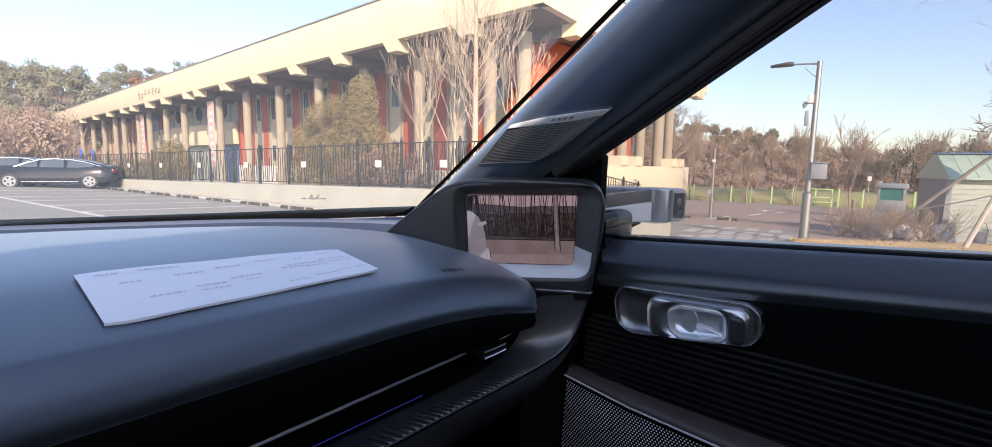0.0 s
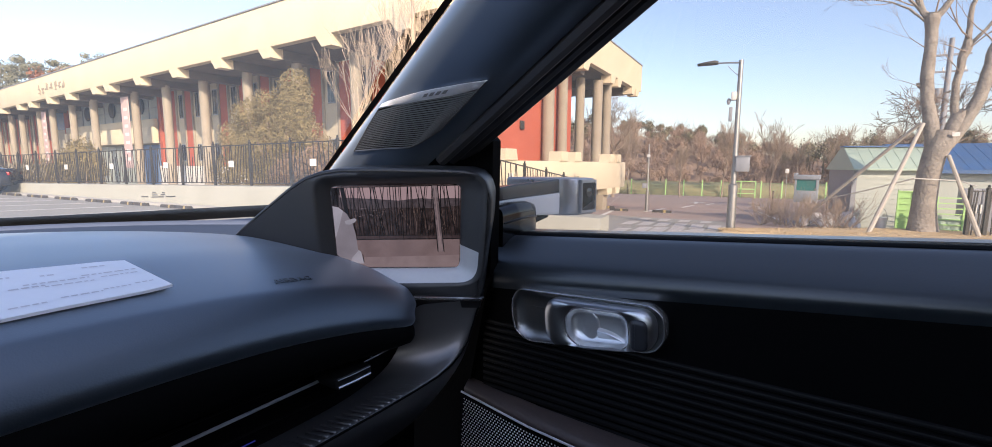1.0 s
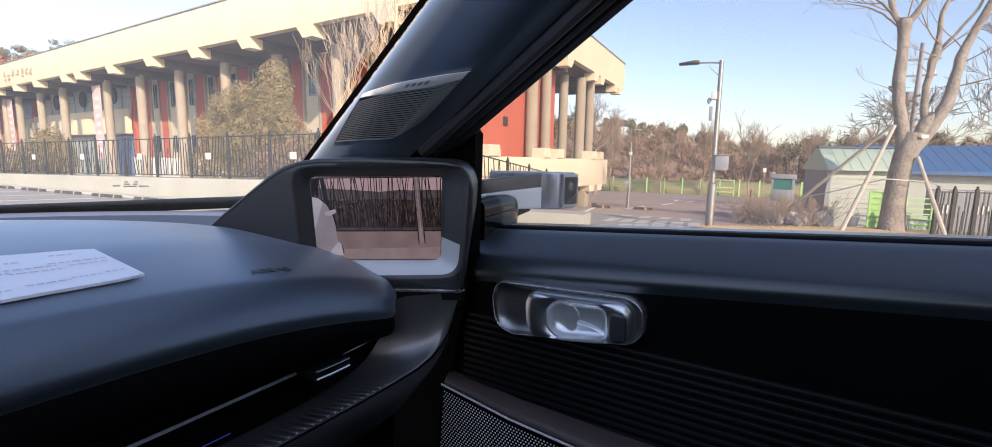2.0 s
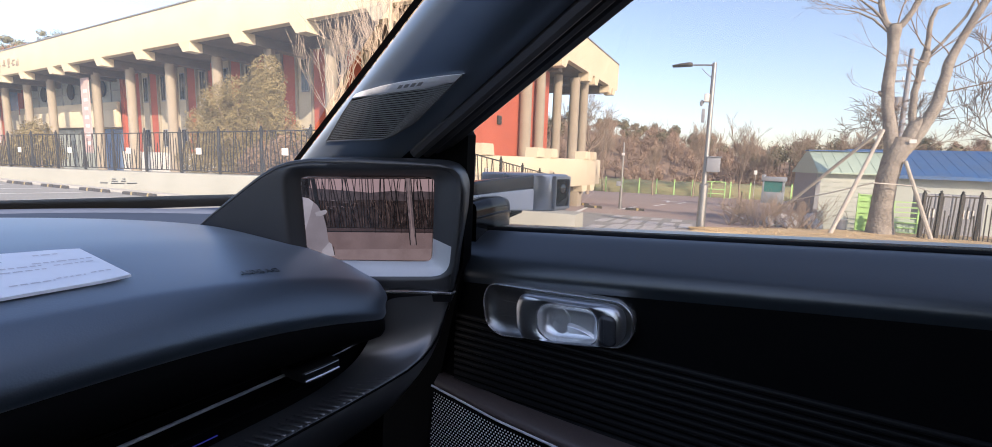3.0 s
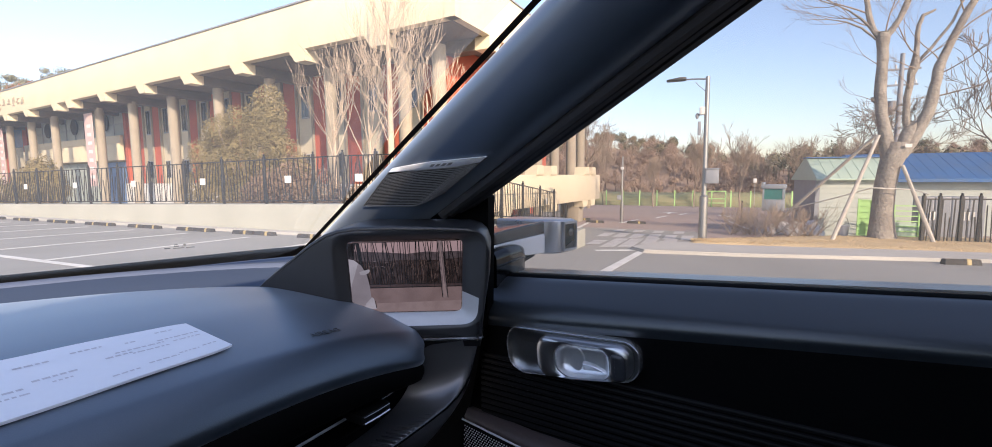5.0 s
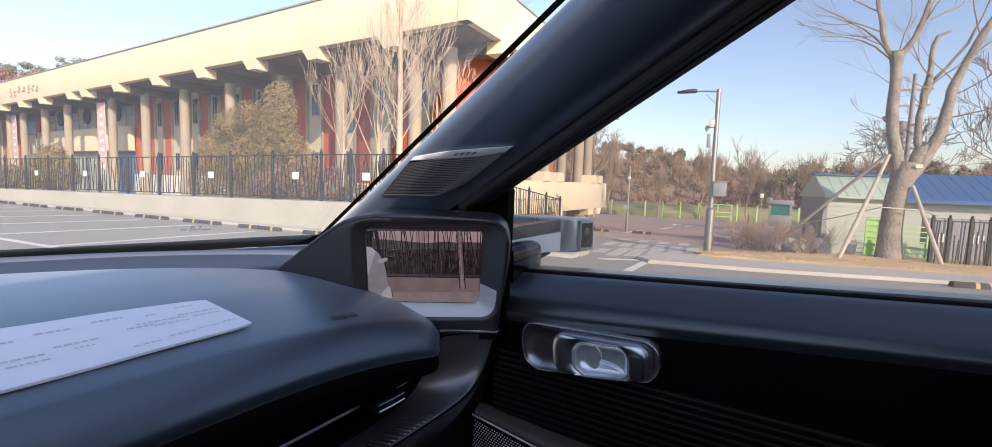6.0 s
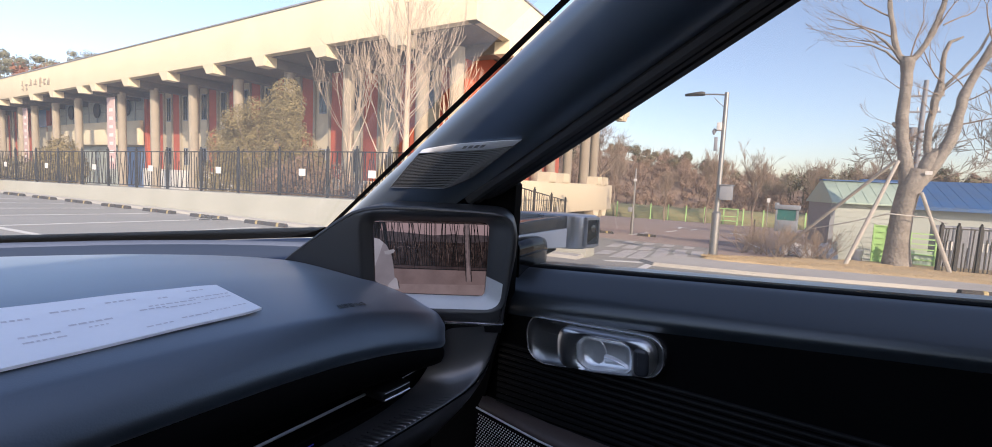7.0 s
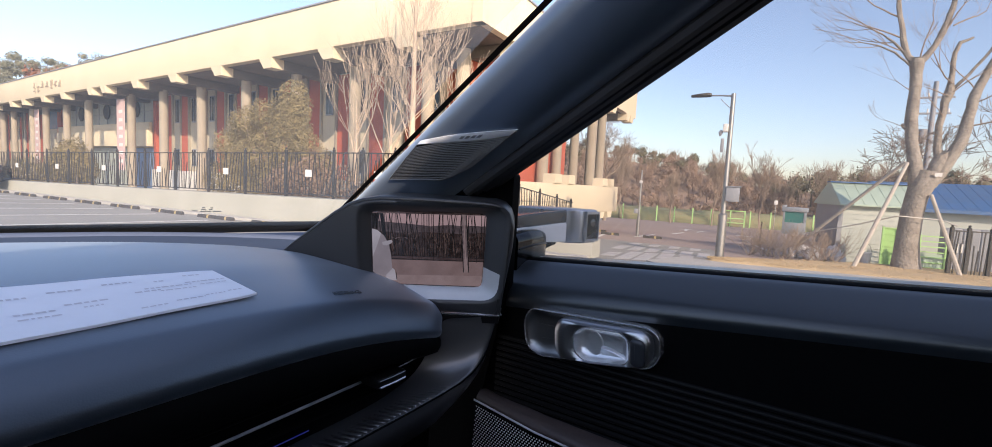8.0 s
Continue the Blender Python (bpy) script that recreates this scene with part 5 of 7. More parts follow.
def paint(p, q, w, name="painted_line", label="worn white parking line"):
    p, q = Vector((*p, 0)), Vector((*q, 0))
    d = (q - p).normalized()
    s = Vector((-d.y, d.x, 0)) * w / 2
    solid(name, flat([tuple((p + s)[:2]), tuple((p - s)[:2]), tuple((q - s)[:2]), tuple((q + s)[:2])], 0.006, 0.003), M["line"], label, "road marking", "white lines of the car park")


for k in range(10):
    y = 7.6 + 2.42 * k
    paint((4.15, y - 0.15), (8.7, y + 0.72), 0.12)
paint((4.15, 4.5), (4.15, 33.0), 0.14)
paint((6.6, 1.42), (10.60, 1.20), 0.16)
paint((10.65, 1.22), (10.08, 2.12), 0.22)
# crossing and arrows
for y0, x0, x1 in [(2.47, 11.3, 12.5), (2.05, 10.9, 13.3), (1.68, 11.1, 13.45), (1.30, 12.1, 13.9), (0.83, 12.3, 13.85)] + [(2.72 - 0.45 * k, 13.65, 15.2) for k in range(6)] + [(2.65 - 0.62 * k, 15.9, 16.95) for k in range(4)]:
    solid("crossing_block", flat([(x0 - 0.08, y0 + 0.14), (x0 + 0.10, y0 - 0.16), (x1 + 0.08, y0 - 0.15), (x1 - 0.06, y0 + 0.17)], 0.008, 0.003), M["crossing"], "white block of a raised crossing", "road marking", "blocks of the crossing")
for k in range(3):
    paint((21 + 6.0 * k, 3.4 - 0.9 * k), (24.5 + 6.0 * k, 3.1 - 0.9 * k), 0.16)
paint((15.2, 4.0), (22.5, 4.9), 0.15)
paint((20.0, -1.4), (27.0, -0.9), 0.14)
for x, y in ((30.0, -1.2), (34.0, 2.4)):
    solid("arrow", flat([(x, y), (x + 3, y + 0.2), (x + 3, y + 0.6), (x + 4.2, y + 0.15), (x + 3, y - 0.5), (x + 3, y - 0.05), (x, y - 0.15)], 0.008, 0.003), M["line"], "white arrow painted on the paving", "road marking")

# ---- rubber wheel stops ----


def wheel_stop(m, label):
    s = thing("wheel_stop", m, label, "wheel stop", "rubber wheel stops")
    rows = [[(-0.07, y, 0.0), (-0.062, y, 0.075), (-0.04, y, 0.10), (0.04, y, 0.10), (0.062, y, 0.075), (0.07, y, 0.0)] for y in (-0.36, 0.36)]
    rows = [[(x * 0.9, -0.38, z * 0.55) for x, _, z in rows[0]]] + rows + [[(x * 0.9, 0.38, z * 0.55) for x, _, z in rows[0]]]
    part("block", loft(rows, caps=True), M["stopper"], s)
    for y in (-0.16,):
        part("stripe", loft([[(x * 1.04, yy, z * 1.03 + 0.002) for x, _, z in rows[1]] for yy in (y, y + 0.09)]), M["yellow"], s, "yellow reflective stripe")
    return s


STOPM = Matrix.Rotation(math.atan(SLOPE), 4, "Y")
first = wheel_stop(Matrix.Translation((9.30, 8.45, gz(9.30))) @ STOPM, "black rubber wheel stop with yellow stripes on the asphalt")
for k in range(18):
    y = 8.45 + 0.82 * (k % 2) + 2.43 * (k // 2)
    if k:
        copy_thing(first, Matrix.Translation((9.30 + 0.008 * (k // 2), y, gz(9.30))) @ STOPM)
copy_thing(first, Matrix.Translation((11.10, -4.15, gz(11.1))) @ STOPM @ Matrix.Rotation(radians(14), 4, "Z") @ Matrix.Diagonal((1.0, 0.75, 1.0, 1)))
copy_thing(first, Matrix.Translation((11.32, -5.05, gz(11.3))) @ STOPM @ Matrix.Rotation(radians(14), 4, "Z") @ Matrix.Diagonal((1.0, 0.75, 1.0, 1)))

# ---- low wall and iron fence behind the stops ----


def wall_top(y):
    return interp(y, [2.5, 5.1, 5.25, 9.0, 20.7, 27.3, 60], [-0.06, -0.05, 0.40, 0.415, 0.215, 0.11, -0.35])


rows = []
for y in (2.55, 5.1, 5.25, 6.5, 9.0, 14.0, 20.7, 27.3, 34.0, 48.0):
    t = wall_top(y)
    rows.append([(10.25, y, gz(10.2) - 0.2), (10.27, y, t - 0.04), (10.30, y, t), (11.0, y, t), (11.0, y, -1.2)])
solid("wall_low", loft(rows, caps=True), M["wallcream"], "low cream rendered wall below the fence", "wall", kind="structure")
solid("kerb", prism([(9.72, 2.6), (10.26, 2.6), (10.26, 48), (9.72, 48)], TILT, 0.07, 0.02), M["pave"], "pale concrete kerb along the wall", "kerb", kind="structure")
post_bm = box((-0.035, -0.035, 0), (0.035, 0.035, 1.46), 0.006, 1)
tube([(0, 0, 1.45), (0, 0, 1.485), (0, 0, 1.52), (0, 0, 1.545)], [0.045, 0.02, 0.034, 0.006], 8, into=post_bm)
POST = mesh_of("post", post_bm, M["iron"])
BARS = [mesh_of("bar", box((-0.009, -0.011, 0), (0.009, 0.011, 1.0), 0.0), M["iron"]) for _ in range(1)]


def sheared(o, k, ln, parent, mesh, name, tilt=0.0):
    """A fence bar that leans along the fence."""
    b = new(name, mesh)
    b.parent = parent
    b.matrix_local = Matrix.Translation((0, o, k)) @ Matrix.Rotation(tilt, 4, "X") @ Matrix.Diagonal((1, 1, ln, 1))
    return b


def fence_run(points, seed, label, sign_every=2, height=1.36, n_bars=13, slant=1.0):
    """Panels of leaning iron bars between posts at the given points (x, y, z)."""
    rg = random.Random(seed)
    for i in range(len(points) - 1):
        p, q = Vector(points[i]), Vector(points[i + 1])
        d = q - p
        yaw = math.atan2(-d.x, d.y)
        ln = math.hypot(d.x, d.y)
        drop = d.z / ln
        f = thing("iron_fence", Matrix.Translation(p) @ Matrix.Rotation(yaw, 4, "Z"), label, "fence", "iron fence panels")
        pst = new("post", POST)
        pst.parent = f
        pst.matrix_local = Matrix.Diagonal((1, 1, height / 1.40, 1))
        for z in (0.09, height - 0.03):
            part("rail", loft([[(-0.014, y, z + drop * y - 0.016), (0.014, y, z + drop * y - 0.016), (0.014, y, z + drop * y + 0.016), (-0.014, y, z + drop * y + 0.016)] for y in (0.0, ln)], close=True, caps=True), M["iron"], f)
        count = n_bars if n_bars > 8 else max(3, round(ln / 0.09))
        for k in range(count):
            y = (k + 0.5) / count * ln
            lean = rg.choice((0, 0, 0.05, -0.05, 0.11, -0.12, 0.16, -0.15))
            lean *= slant
            full = height - 0.12
            lnb = full / math.cos(lean) if rg.random() < 0.75 else full * rg.uniform(0.55, 0.9)
            sheared(min(max(y - lean * -0.5 * full, 0.05), ln - 0.05), 0.09 + drop * y, lnb, f, BARS[0], "bar", lean)
        if i % sign_every == 0:
            sg = part("notice", box((-0.035, ln * 0.5 - 0.13, 0.62 + drop * ln / 2), (-0.025, ln * 0.5 + 0.13, 0.83 + drop * ln / 2), 0.003, 1), M["sign"], f, "small white notice")
            for b in range(3):
                part("print_bar", box((-0.0365, ln * 0.5 - 0.10, 0.66 + 0.055 * b + drop * ln / 2), (-0.0352, ln * 0.5 + (0.10 if b else 0.04), 0.675 + 0.055 * b + drop * ln / 2)), M["ink"], sg)
    lp = Vector(points[-1])
    end = solid("fence_post", post_bm_copy(height), M["iron"], "black iron end post of the fence", "fence post", at=Matrix.Translation(lp))
    return end


def post_bm_copy(height):
    b = box((-0.035, -0.035, 0), (0.035, 0.035, height + 0.06), 0.006, 1)
    return tube([(0, 0, height + 0.05), (0, 0, height + 0.085), (0, 0, height + 0.12), (0, 0, height + 0.145)], [0.045, 0.02, 0.034, 0.006], 8, into=b)


ys = [5.25, 6.7, 8.15, 9.27, 10.35] + [12.3 + 1.87 * k for k in range(16)]
fence_run([(10.62, y, wall_top(y)) for y in ys], 3, "black iron fence panel of leaning bars on the low wall", 2)
fence_run([(10.75 + 1.75 * k, 5.27 + 0.02 * k, 0.10 - 0.097 * 1.75 * k) for k in range(6)], 8, "black iron fence panel running down towards the terrace", 3, 1.12, 9)
# fence by the tree
fence_run([(15.35, -4.95, gz(15.2)), (15.45, -5.30, gz(15.2)), (15.55, -5.75, gz(15.2)), (15.6, -6.12, gz(15.2)), (15.4, -7.9, gz(15.2)), (15.2, -9.7, gz(15.2)), (15.0, -11.5, gz(15.2))], 12, "black iron gate panel beside the tree", 2, 1.18, 8, 0.35)

# ---- verge beside the lot ----
solid("pavement", prism([(10.15, 1.15), (10.70, 1.50), (12.35, 1.0), (12.4, -0.5), (12.9, -3.2), (13.1, -4.6), (14.3, -12), (17, -30), (15.8, -30), (13.2, -12), (11.55, -4.4), (11.1, -2.9), (10.47, -0.8)], TILT, 0.07, 0.03), M["pave"], "pale concrete kerb and footway", "pavement", kind="structure")
rg = random.Random(4)
gv = []
for j in range(64):
    y = 0.45 - 0.25 * j
    near = interp(y, [-16, -4.4, -3.2, -0.1, 0.45], [14.5, 12.72, 12.5, 12.05, 12.3])
    far = interp(y, [-16, -4.2, -3.0, -2.1, -1.1, -0.1, 0.45], [18.5, 17.3, 15.9, 15.3, 14.3, 13.3, 12.7])
    gv.append([(near + (far - near) * k / 12, y, gz(near + (far - near) * k / 12) + 0.115 + 0.03 * noise.noise((near + (far - near) * k / 5, y * 1.4, 0)) - (0.12 if k in (0, 12) or j == 0 else 0.0)) for k in range(13)])
solid("verge", loft(gv), M["straw"], "verge of dry straw-coloured grass", "verge", kind="structure", angle=80)
bm = bmesh.new()
for i in range(8000):
    y = 0.3 - 11 * rg.random() ** 1.5
    near = interp(y, [-16, -4.4, -3.2, -0.1, 0.45], [14.5, 12.72, 12.5, 12.05, 12.3])
    far = interp(y, [-16, -4.2, -3.0, -2.1, -1.1, -0.1, 0.45], [18.5, 17.3, 15.9, 15.3, 14.3, 13.3, 12.7])
    x = near + 0.1 + (far - near - 0.2) * rg.random()
    z, a, h = gz(x) + 0.105, rg.uniform(0, 6.3), rg.uniform(0.015, 0.05)
    dx, dy = math.cos(a), math.sin(a)
    v = [bm.verts.new((x - dx * 0.008, y - dy * 0.008, z)), bm.verts.new((x + dx * 0.008, y + dy * 0.008, z)), bm.verts.new((x + rg.uniform(-0.06, 0.06), y + rg.uniform(-0.06, 0.06), z + h))]
    bm.faces.new(v)
solid("dry_grass", bm, M["straw"], "thin dry grass blades on the verge", "grass", kind="stuff")

# ---- street lamp, poles, kiosk, far fence ----
LX, LY = 13.46, 0.08
lamp = thing("street_lamp", Matrix.Translation((LX, LY, gz(LX))), "tall steel street lamp with cameras and a grey box", "street lamp")
part("pole", tube([(0, 0, 0), (0, 0, 0.02), (0, 0, 1.05), (0, 0, 1.08), (0, 0, 4.16)], [0.16, 0.105, 0.10, 0.065, 0.052], 14), M["steel"], lamp)
part("base_collar", tube([(0, 0, 1.0), (0, 0, 1.16), (0, 0, 1.2)], [0.108, 0.108, 0.07], 14), M["steel"], lamp)
part("arm", tube([(0, 0, 4.10), (0, 0.25, 4.12), (0, 0.55, 4.13)], [0.022, 0.02, 0.018], 8), M["steel"], lamp)
part("brace", tube([(0, 0.02, 3.78), (0, 0.2, 3.95), (0, 0.28, 4.04)], 0.009, 6), M["steel"], lamp)
# the head is seen in shade, which the dark iron colour holds
part("lamp_head", loft([[(w, y, z) for w, z in ((-h, 0.0), (-h * 0.8, k), (h * 0.8, k), (h, 0.0), (h * 0.7, -0.03), (-h * 0.7, -0.03))] for y, h, k in ((0.50, 0.05, 0.05), (0.58, 0.10, 0.06), (0.75, 0.12, 0.04), (0.97, 0.10, 0.01))], close=True, caps=True), M["iron"], lamp, "lamp head, shade put into its dark colour", Matrix.Translation((LX, LY, gz(LX) + 4.13)))
cbox = part("control_box", box((-0.16, -0.33, 1.50), (0.14, -0.02, 1.86), 0.015), M["greybox"], lamp, "grey control box")
part("lid", box((-0.19, -0.36, 1.86), (0.16, 0.0, 1.885), 0.008), M["greybox"], cbox)
part("camera_box", box((-0.09, 0.05, 3.22), (0.09, 0.17, 3.42), 0.02), M["sign"], lamp, "white camera box")
part("camera_dome", tube([(0, 0.19, 3.26), (0, 0.22, 3.2), (0, 0.22, 3.12)], [0.045, 0.05, 0.02], 8), M["greybox"], lamp, "small camera")
part("panel_aerial", box((-0.05, 0.12, 2.72), (0.05, 0.20, 3.06), 0.012), M["greybox"], lamp, "slanted grey loudspeaker")
thin = thing("camera_post", Matrix.Translation((21.3, 3.38, gz(21.3))), "thin steel post with small cameras", "post")
part("pole", tube([(0, 0, 0), (0, 0, 0.9), (0, 0, 0.92), (0, 0, 2.86)], [0.075, 0.07, 0.045, 0.038], 10), M["steel"], thin)
part("camera", box((-0.06, -0.05, 2.3), (0.10, 0.07, 2.42), 0.02), M["sign"], thin, "small white camera")
part("control_box", box((-0.14, 0.03, 1.0), (0.05, 0.2, 1.2), 0.015), M["greybox"], thin, "small grey box")
for x, y in ((20.6, 4.4), (20.9, 2.7), (22.5, 5.4)):
    copy_thing(first, Matrix.Translation((x, y, gz(x) + 0.004)) @ STOPM)
small = thing("sign_post", Matrix.Translation((58.0, -4.6, gz(58))), "small white sign on a thin post", "sign")
part("post", tube([(0, 0, 0), (0, 0, 3.1)], 0.035, 8), M["steel"], small)
part("board", box((-0.04, -0.16, 2.75), (0.0, 0.16, 3.2), 0.02), M["sign"], small)
bol = thing("barrier_post", Matrix.Translation((26.0, -1.55, gz(26.0))), "short dark barrier post on the paving", "bollard")
part("post", tube([(0, 0, 0), (0, 0, 1.0)], [0.05, 0.03], 8), M["iron"], bol)
part("foot", tube([(0, 0, 0), (0, 0, 0.06), (0, 0, 0.1)], [0.2, 0.18, 0.06], 12), M["rubber"], bol)

kx, ky = 49.8, -5.5
kiosk = thing("guard_kiosk", Matrix.Translation((kx, ky, gz(kx))) @ Matrix.Rotation(radians(-10), 4, "Z"), "grey guard kiosk with teal windows", "kiosk")
part("body", box((-0.85, -0.85, 0.0), (0.85, 0.85, 1.05), 0.04), M["kioskgrey"], kiosk)
for a, b in (((-0.84, -0.84), (-0.7, -0.7)), ((-0.84, 0.7), (-0.7, 0.84)), ((0.7, -0.84), (0.84, -0.7)), ((0.7, 0.7), (0.84, 0.84))):
    part("corner_post", box((*a, 1.05), (*b, 2.0), 0.01), M["kioskgrey"], kiosk)
part("window", box((-0.80, -0.7, 1.05), (-0.77, 0.7, 2.0)), M["teal"], kiosk, "teal window")
part("window", box((-0.7, -0.80, 1.05), (0.7, -0.77, 2.0)), M["teal"], kiosk, "teal window")
part("window", box((-0.7, 0.77, 1.05), (0.7, 0.80, 2.0)), M["teal"], kiosk, "teal window")
part("roof", box((-0.95, -0.95, 2.0), (0.95, 0.95, 2.38), 0.05), M["kioskgrey"], kiosk)
part("roof_fin", box((-0.95, 0.75, 2.35), (0.95, 0.95, 2.55), 0.03), M["kioskgrey"], kiosk)

gp = [(62.0 + 0.06 * k, 16.0 - 2.06 * k) for k in range(17)]
for i in range(len(gp) - 1):
    (x0, y0), (x1, y1) = gp[i], gp[i + 1]
    f = thing("mesh_fence", Matrix.Translation((x0, y0, gz(x0))), "lime green post and wire mesh fence panel", "fence", "green mesh fence panels")
    part("post", box((-0.07, -0.07, 0), (0.07, 0.07, 1.95), 0.01, 1), M["lime"], f, "lime green post")
    wire = bmesh.new()
    for k in range(15):
        y = -0.07 - 1.92 * k / 14
        box((-0.006, y - 0.010, 0.1), (0.006, y + 0.010, 1.75), into=wire)
    for z in (0.12, 0.5, 0.9, 1.3, 1.72):
        box((-0.008, -2.0, z - 0.015), (0.008, -0.05, z + 0.015), into=wire)
    part("wire_mesh", wire, M["mesh"], f, "green wire mesh")
gate = thing("green_frame", Matrix.Translation((60.6, -0.9, gz(60.6))), "lime green tubular goal frame before the fence", "frame")
for y in (-1.0, 1.0):
    part("post", box((-0.06, y - 0.07, 0), (0.06, y + 0.07, 1.9), 0.01, 1), M["lime"], gate)
for z in (0.5, 1.0, 1.85):
    part("bar", box((-0.05, -1.0, z - 0.05), (0.05, 1.0, z + 0.05), 0.01, 1), M["lime"], gate)

# ---- shed, blue-roofed building ----
# x along its front to the left of its own face is negative; its front looks at the lot
shed = thing("garden_shed", Matrix.Translation((17.45, -3.05, gz(17.5))), "pale green steel shed with a mint metal roof", "shed")


def sh(a, b, z):
    """A place of the shed: a along its front, b behind the front."""
    return (0.17 * a + 0.98 * b, -a + 0.10 * b, z)


def slab(lo, hi, into=None):
    bm = into or bmesh.new()
    vs = [bm.verts.new(sh(a, b, z)) for a in (lo[0], hi[0]) for b in (lo[1], hi[1]) for z in (lo[2], hi[2])]
    for q in ((0, 1, 3, 2), (4, 6, 7, 5), (0, 4, 5, 1), (2, 3, 7, 6), (0, 2, 6, 4), (1, 5, 7, 3)):
        bm.faces.new([vs[i] for i in q])
    return bm


part("side_wall", slab((-0.03, 0.0, 0), (0.03, 2.4, 1.75)), M["greybox"], shed, "grey side wall")
part("corner_post", slab((-0.05, -0.05, 0), (0.07, 0.05, 1.74)), M["greybox"], shed)
part("front_wall", slab((0.05, 0.02, 0), (1.75, 0.08, 1.74)), M["shedwall"], shed, "pale siding wall")
for k in range(12):
    part("siding_board", slab((0.07, 0.0, 0.03 + 0.142 * k), (1.73, 0.03, 0.03 + 0.142 * k + 0.128)), M["shedwall"], shed)
part("far_wall", slab((1.75, 0.0, 0), (1.81, 2.4, 1.75)), M["shedwall"], shed)
rf = bmesh.new()
rows = [[sh(a, -0.22, 1.70), sh(a, -0.22, 1.735), sh(a, 0.95, 2.40), sh(a, 1.15, 2.40), sh(a, 2.6, 1.74), sh(a, 2.6, 1.70)] for a in (-0.08, 1.95)]
part("roof", loft(rows, close=True, caps=True, into=rf), M["mint"], shed, "mint green metal roof")
for k in range(7):
    a = -0.06 + 0.30 * k
    part("roof_seam", loft([[sh(a - 0.012, b, z), sh(a, b, z + 0.012), sh(a + 0.012, b, z)] for b, z in ((-0.22, 1.737), (0.95, 2.402))]), M["mint"], shed)
part("ridge_cap", slab((-0.10, 0.85, 2.395), (1.97, 1.25, 2.43)), M["blueroof"], shed, "blue ridge cap")
blue = thing("blue_roof_building", Matrix.Translation((20.2, -5.9, gz(20.2))), "long low cream building with a blue metal roof", "building")
part("wall", box((0.0, -14, 0), (0.2, 0.9, 1.9)), M["shedwall"], blue, "cream wall")
part("wall", box((0.2, 0.7, 0), (4.4, 0.9, 1.9)), M["shedwall"], blue, "cream wall")
part("roof", loft([[(-0.35, y, 1.78), (-0.35, y, 1.83), (1.9, y, 2.72), (2.3, y, 2.72), (4.6, y, 1.8)] for y in (-14.3, 1.2)], close=True, caps=True), M["blueroof"], blue, "blue metal roof")
for k in range(46):
    y = 1.15 - 0.33 * k
    part("roof_seam", loft([[(x, y - 0.02, z), (x, y, z + 0.010), (x, y + 0.02, z)] for x, z in ((-0.35, 1.832), (1.9, 2.722))]), M["blueroof"], blue)
part("eaves_board", box((-0.37, -14.3, 1.72), (-0.33, 1.2, 1.82)), M["blueroof"], blue, "blue eaves board")
# grey cabinets and lime panels by the shed
for k in range(4):
    cb = thing("steel_cabinet", Matrix.Translation((17.6 + 0.12 * k, -5.55 - 0.42 * k, gz(17.6))), "dark grey steel cabinet behind the fence", "cabinet", "dark steel cabinets")
    part("body", box((0, -0.37, 0), (0.4, 0.0, 1.22), 0.015), M["greybox"], cb)
    part("door", box((-0.012, -0.35, 0.06), (0.0, -0.02, 1.16), 0.004, 1), M["greybox"], cb)
for x, y, h, w in ((16.6, -3.92, 1.15, 0.32), (16.75, -4.78, 1.0, 0.55)):
    gpn = thing("lime_panel", Matrix.Translation((x, y, gz(x))), "lime green tubular steel panel leaning by the tree", "panel")
    for yy in (0.0, -w):
        part("post", box((-0.02, yy - 0.02, 0), (0.02, yy + 0.02, h), 0.004, 1), M["lime"], gpn)
    for k in range(7):
        part("bar", box((-0.012, -w, 0.1 + (h - 0.15) * k / 6), (0.012, 0, 0.13 + (h - 0.15) * k / 6)), M["lime"], gpn)
    part("sheet", box((0.014, -w, 0.08), (0.022, 0, h * (0.97 if w < 0.4 else 0.5))), M["lime"] if w < 0.4 else M["mint"], gpn)
buck = thing("bucket", Matrix.Translation((16.4, -3.55, gz(16.4) + 0.09)), "small white plastic bucket on the verge", "bucket")
part("pail", tube([(0, 0, 0), (0, 0, 0.02), (0, 0, 0.3), (0, 0, 0.31)], [0.10, 0.115, 0.145, 0.15], 14), M["bag"], buck)
part("handle", tube([(0, 0.14, 0.3), (0, 0.08, 0.5), (0, 0, 0.56), (0, -0.08, 0.5), (0, -0.14, 0.3)], 0.006, 5), M["iron"], buck)

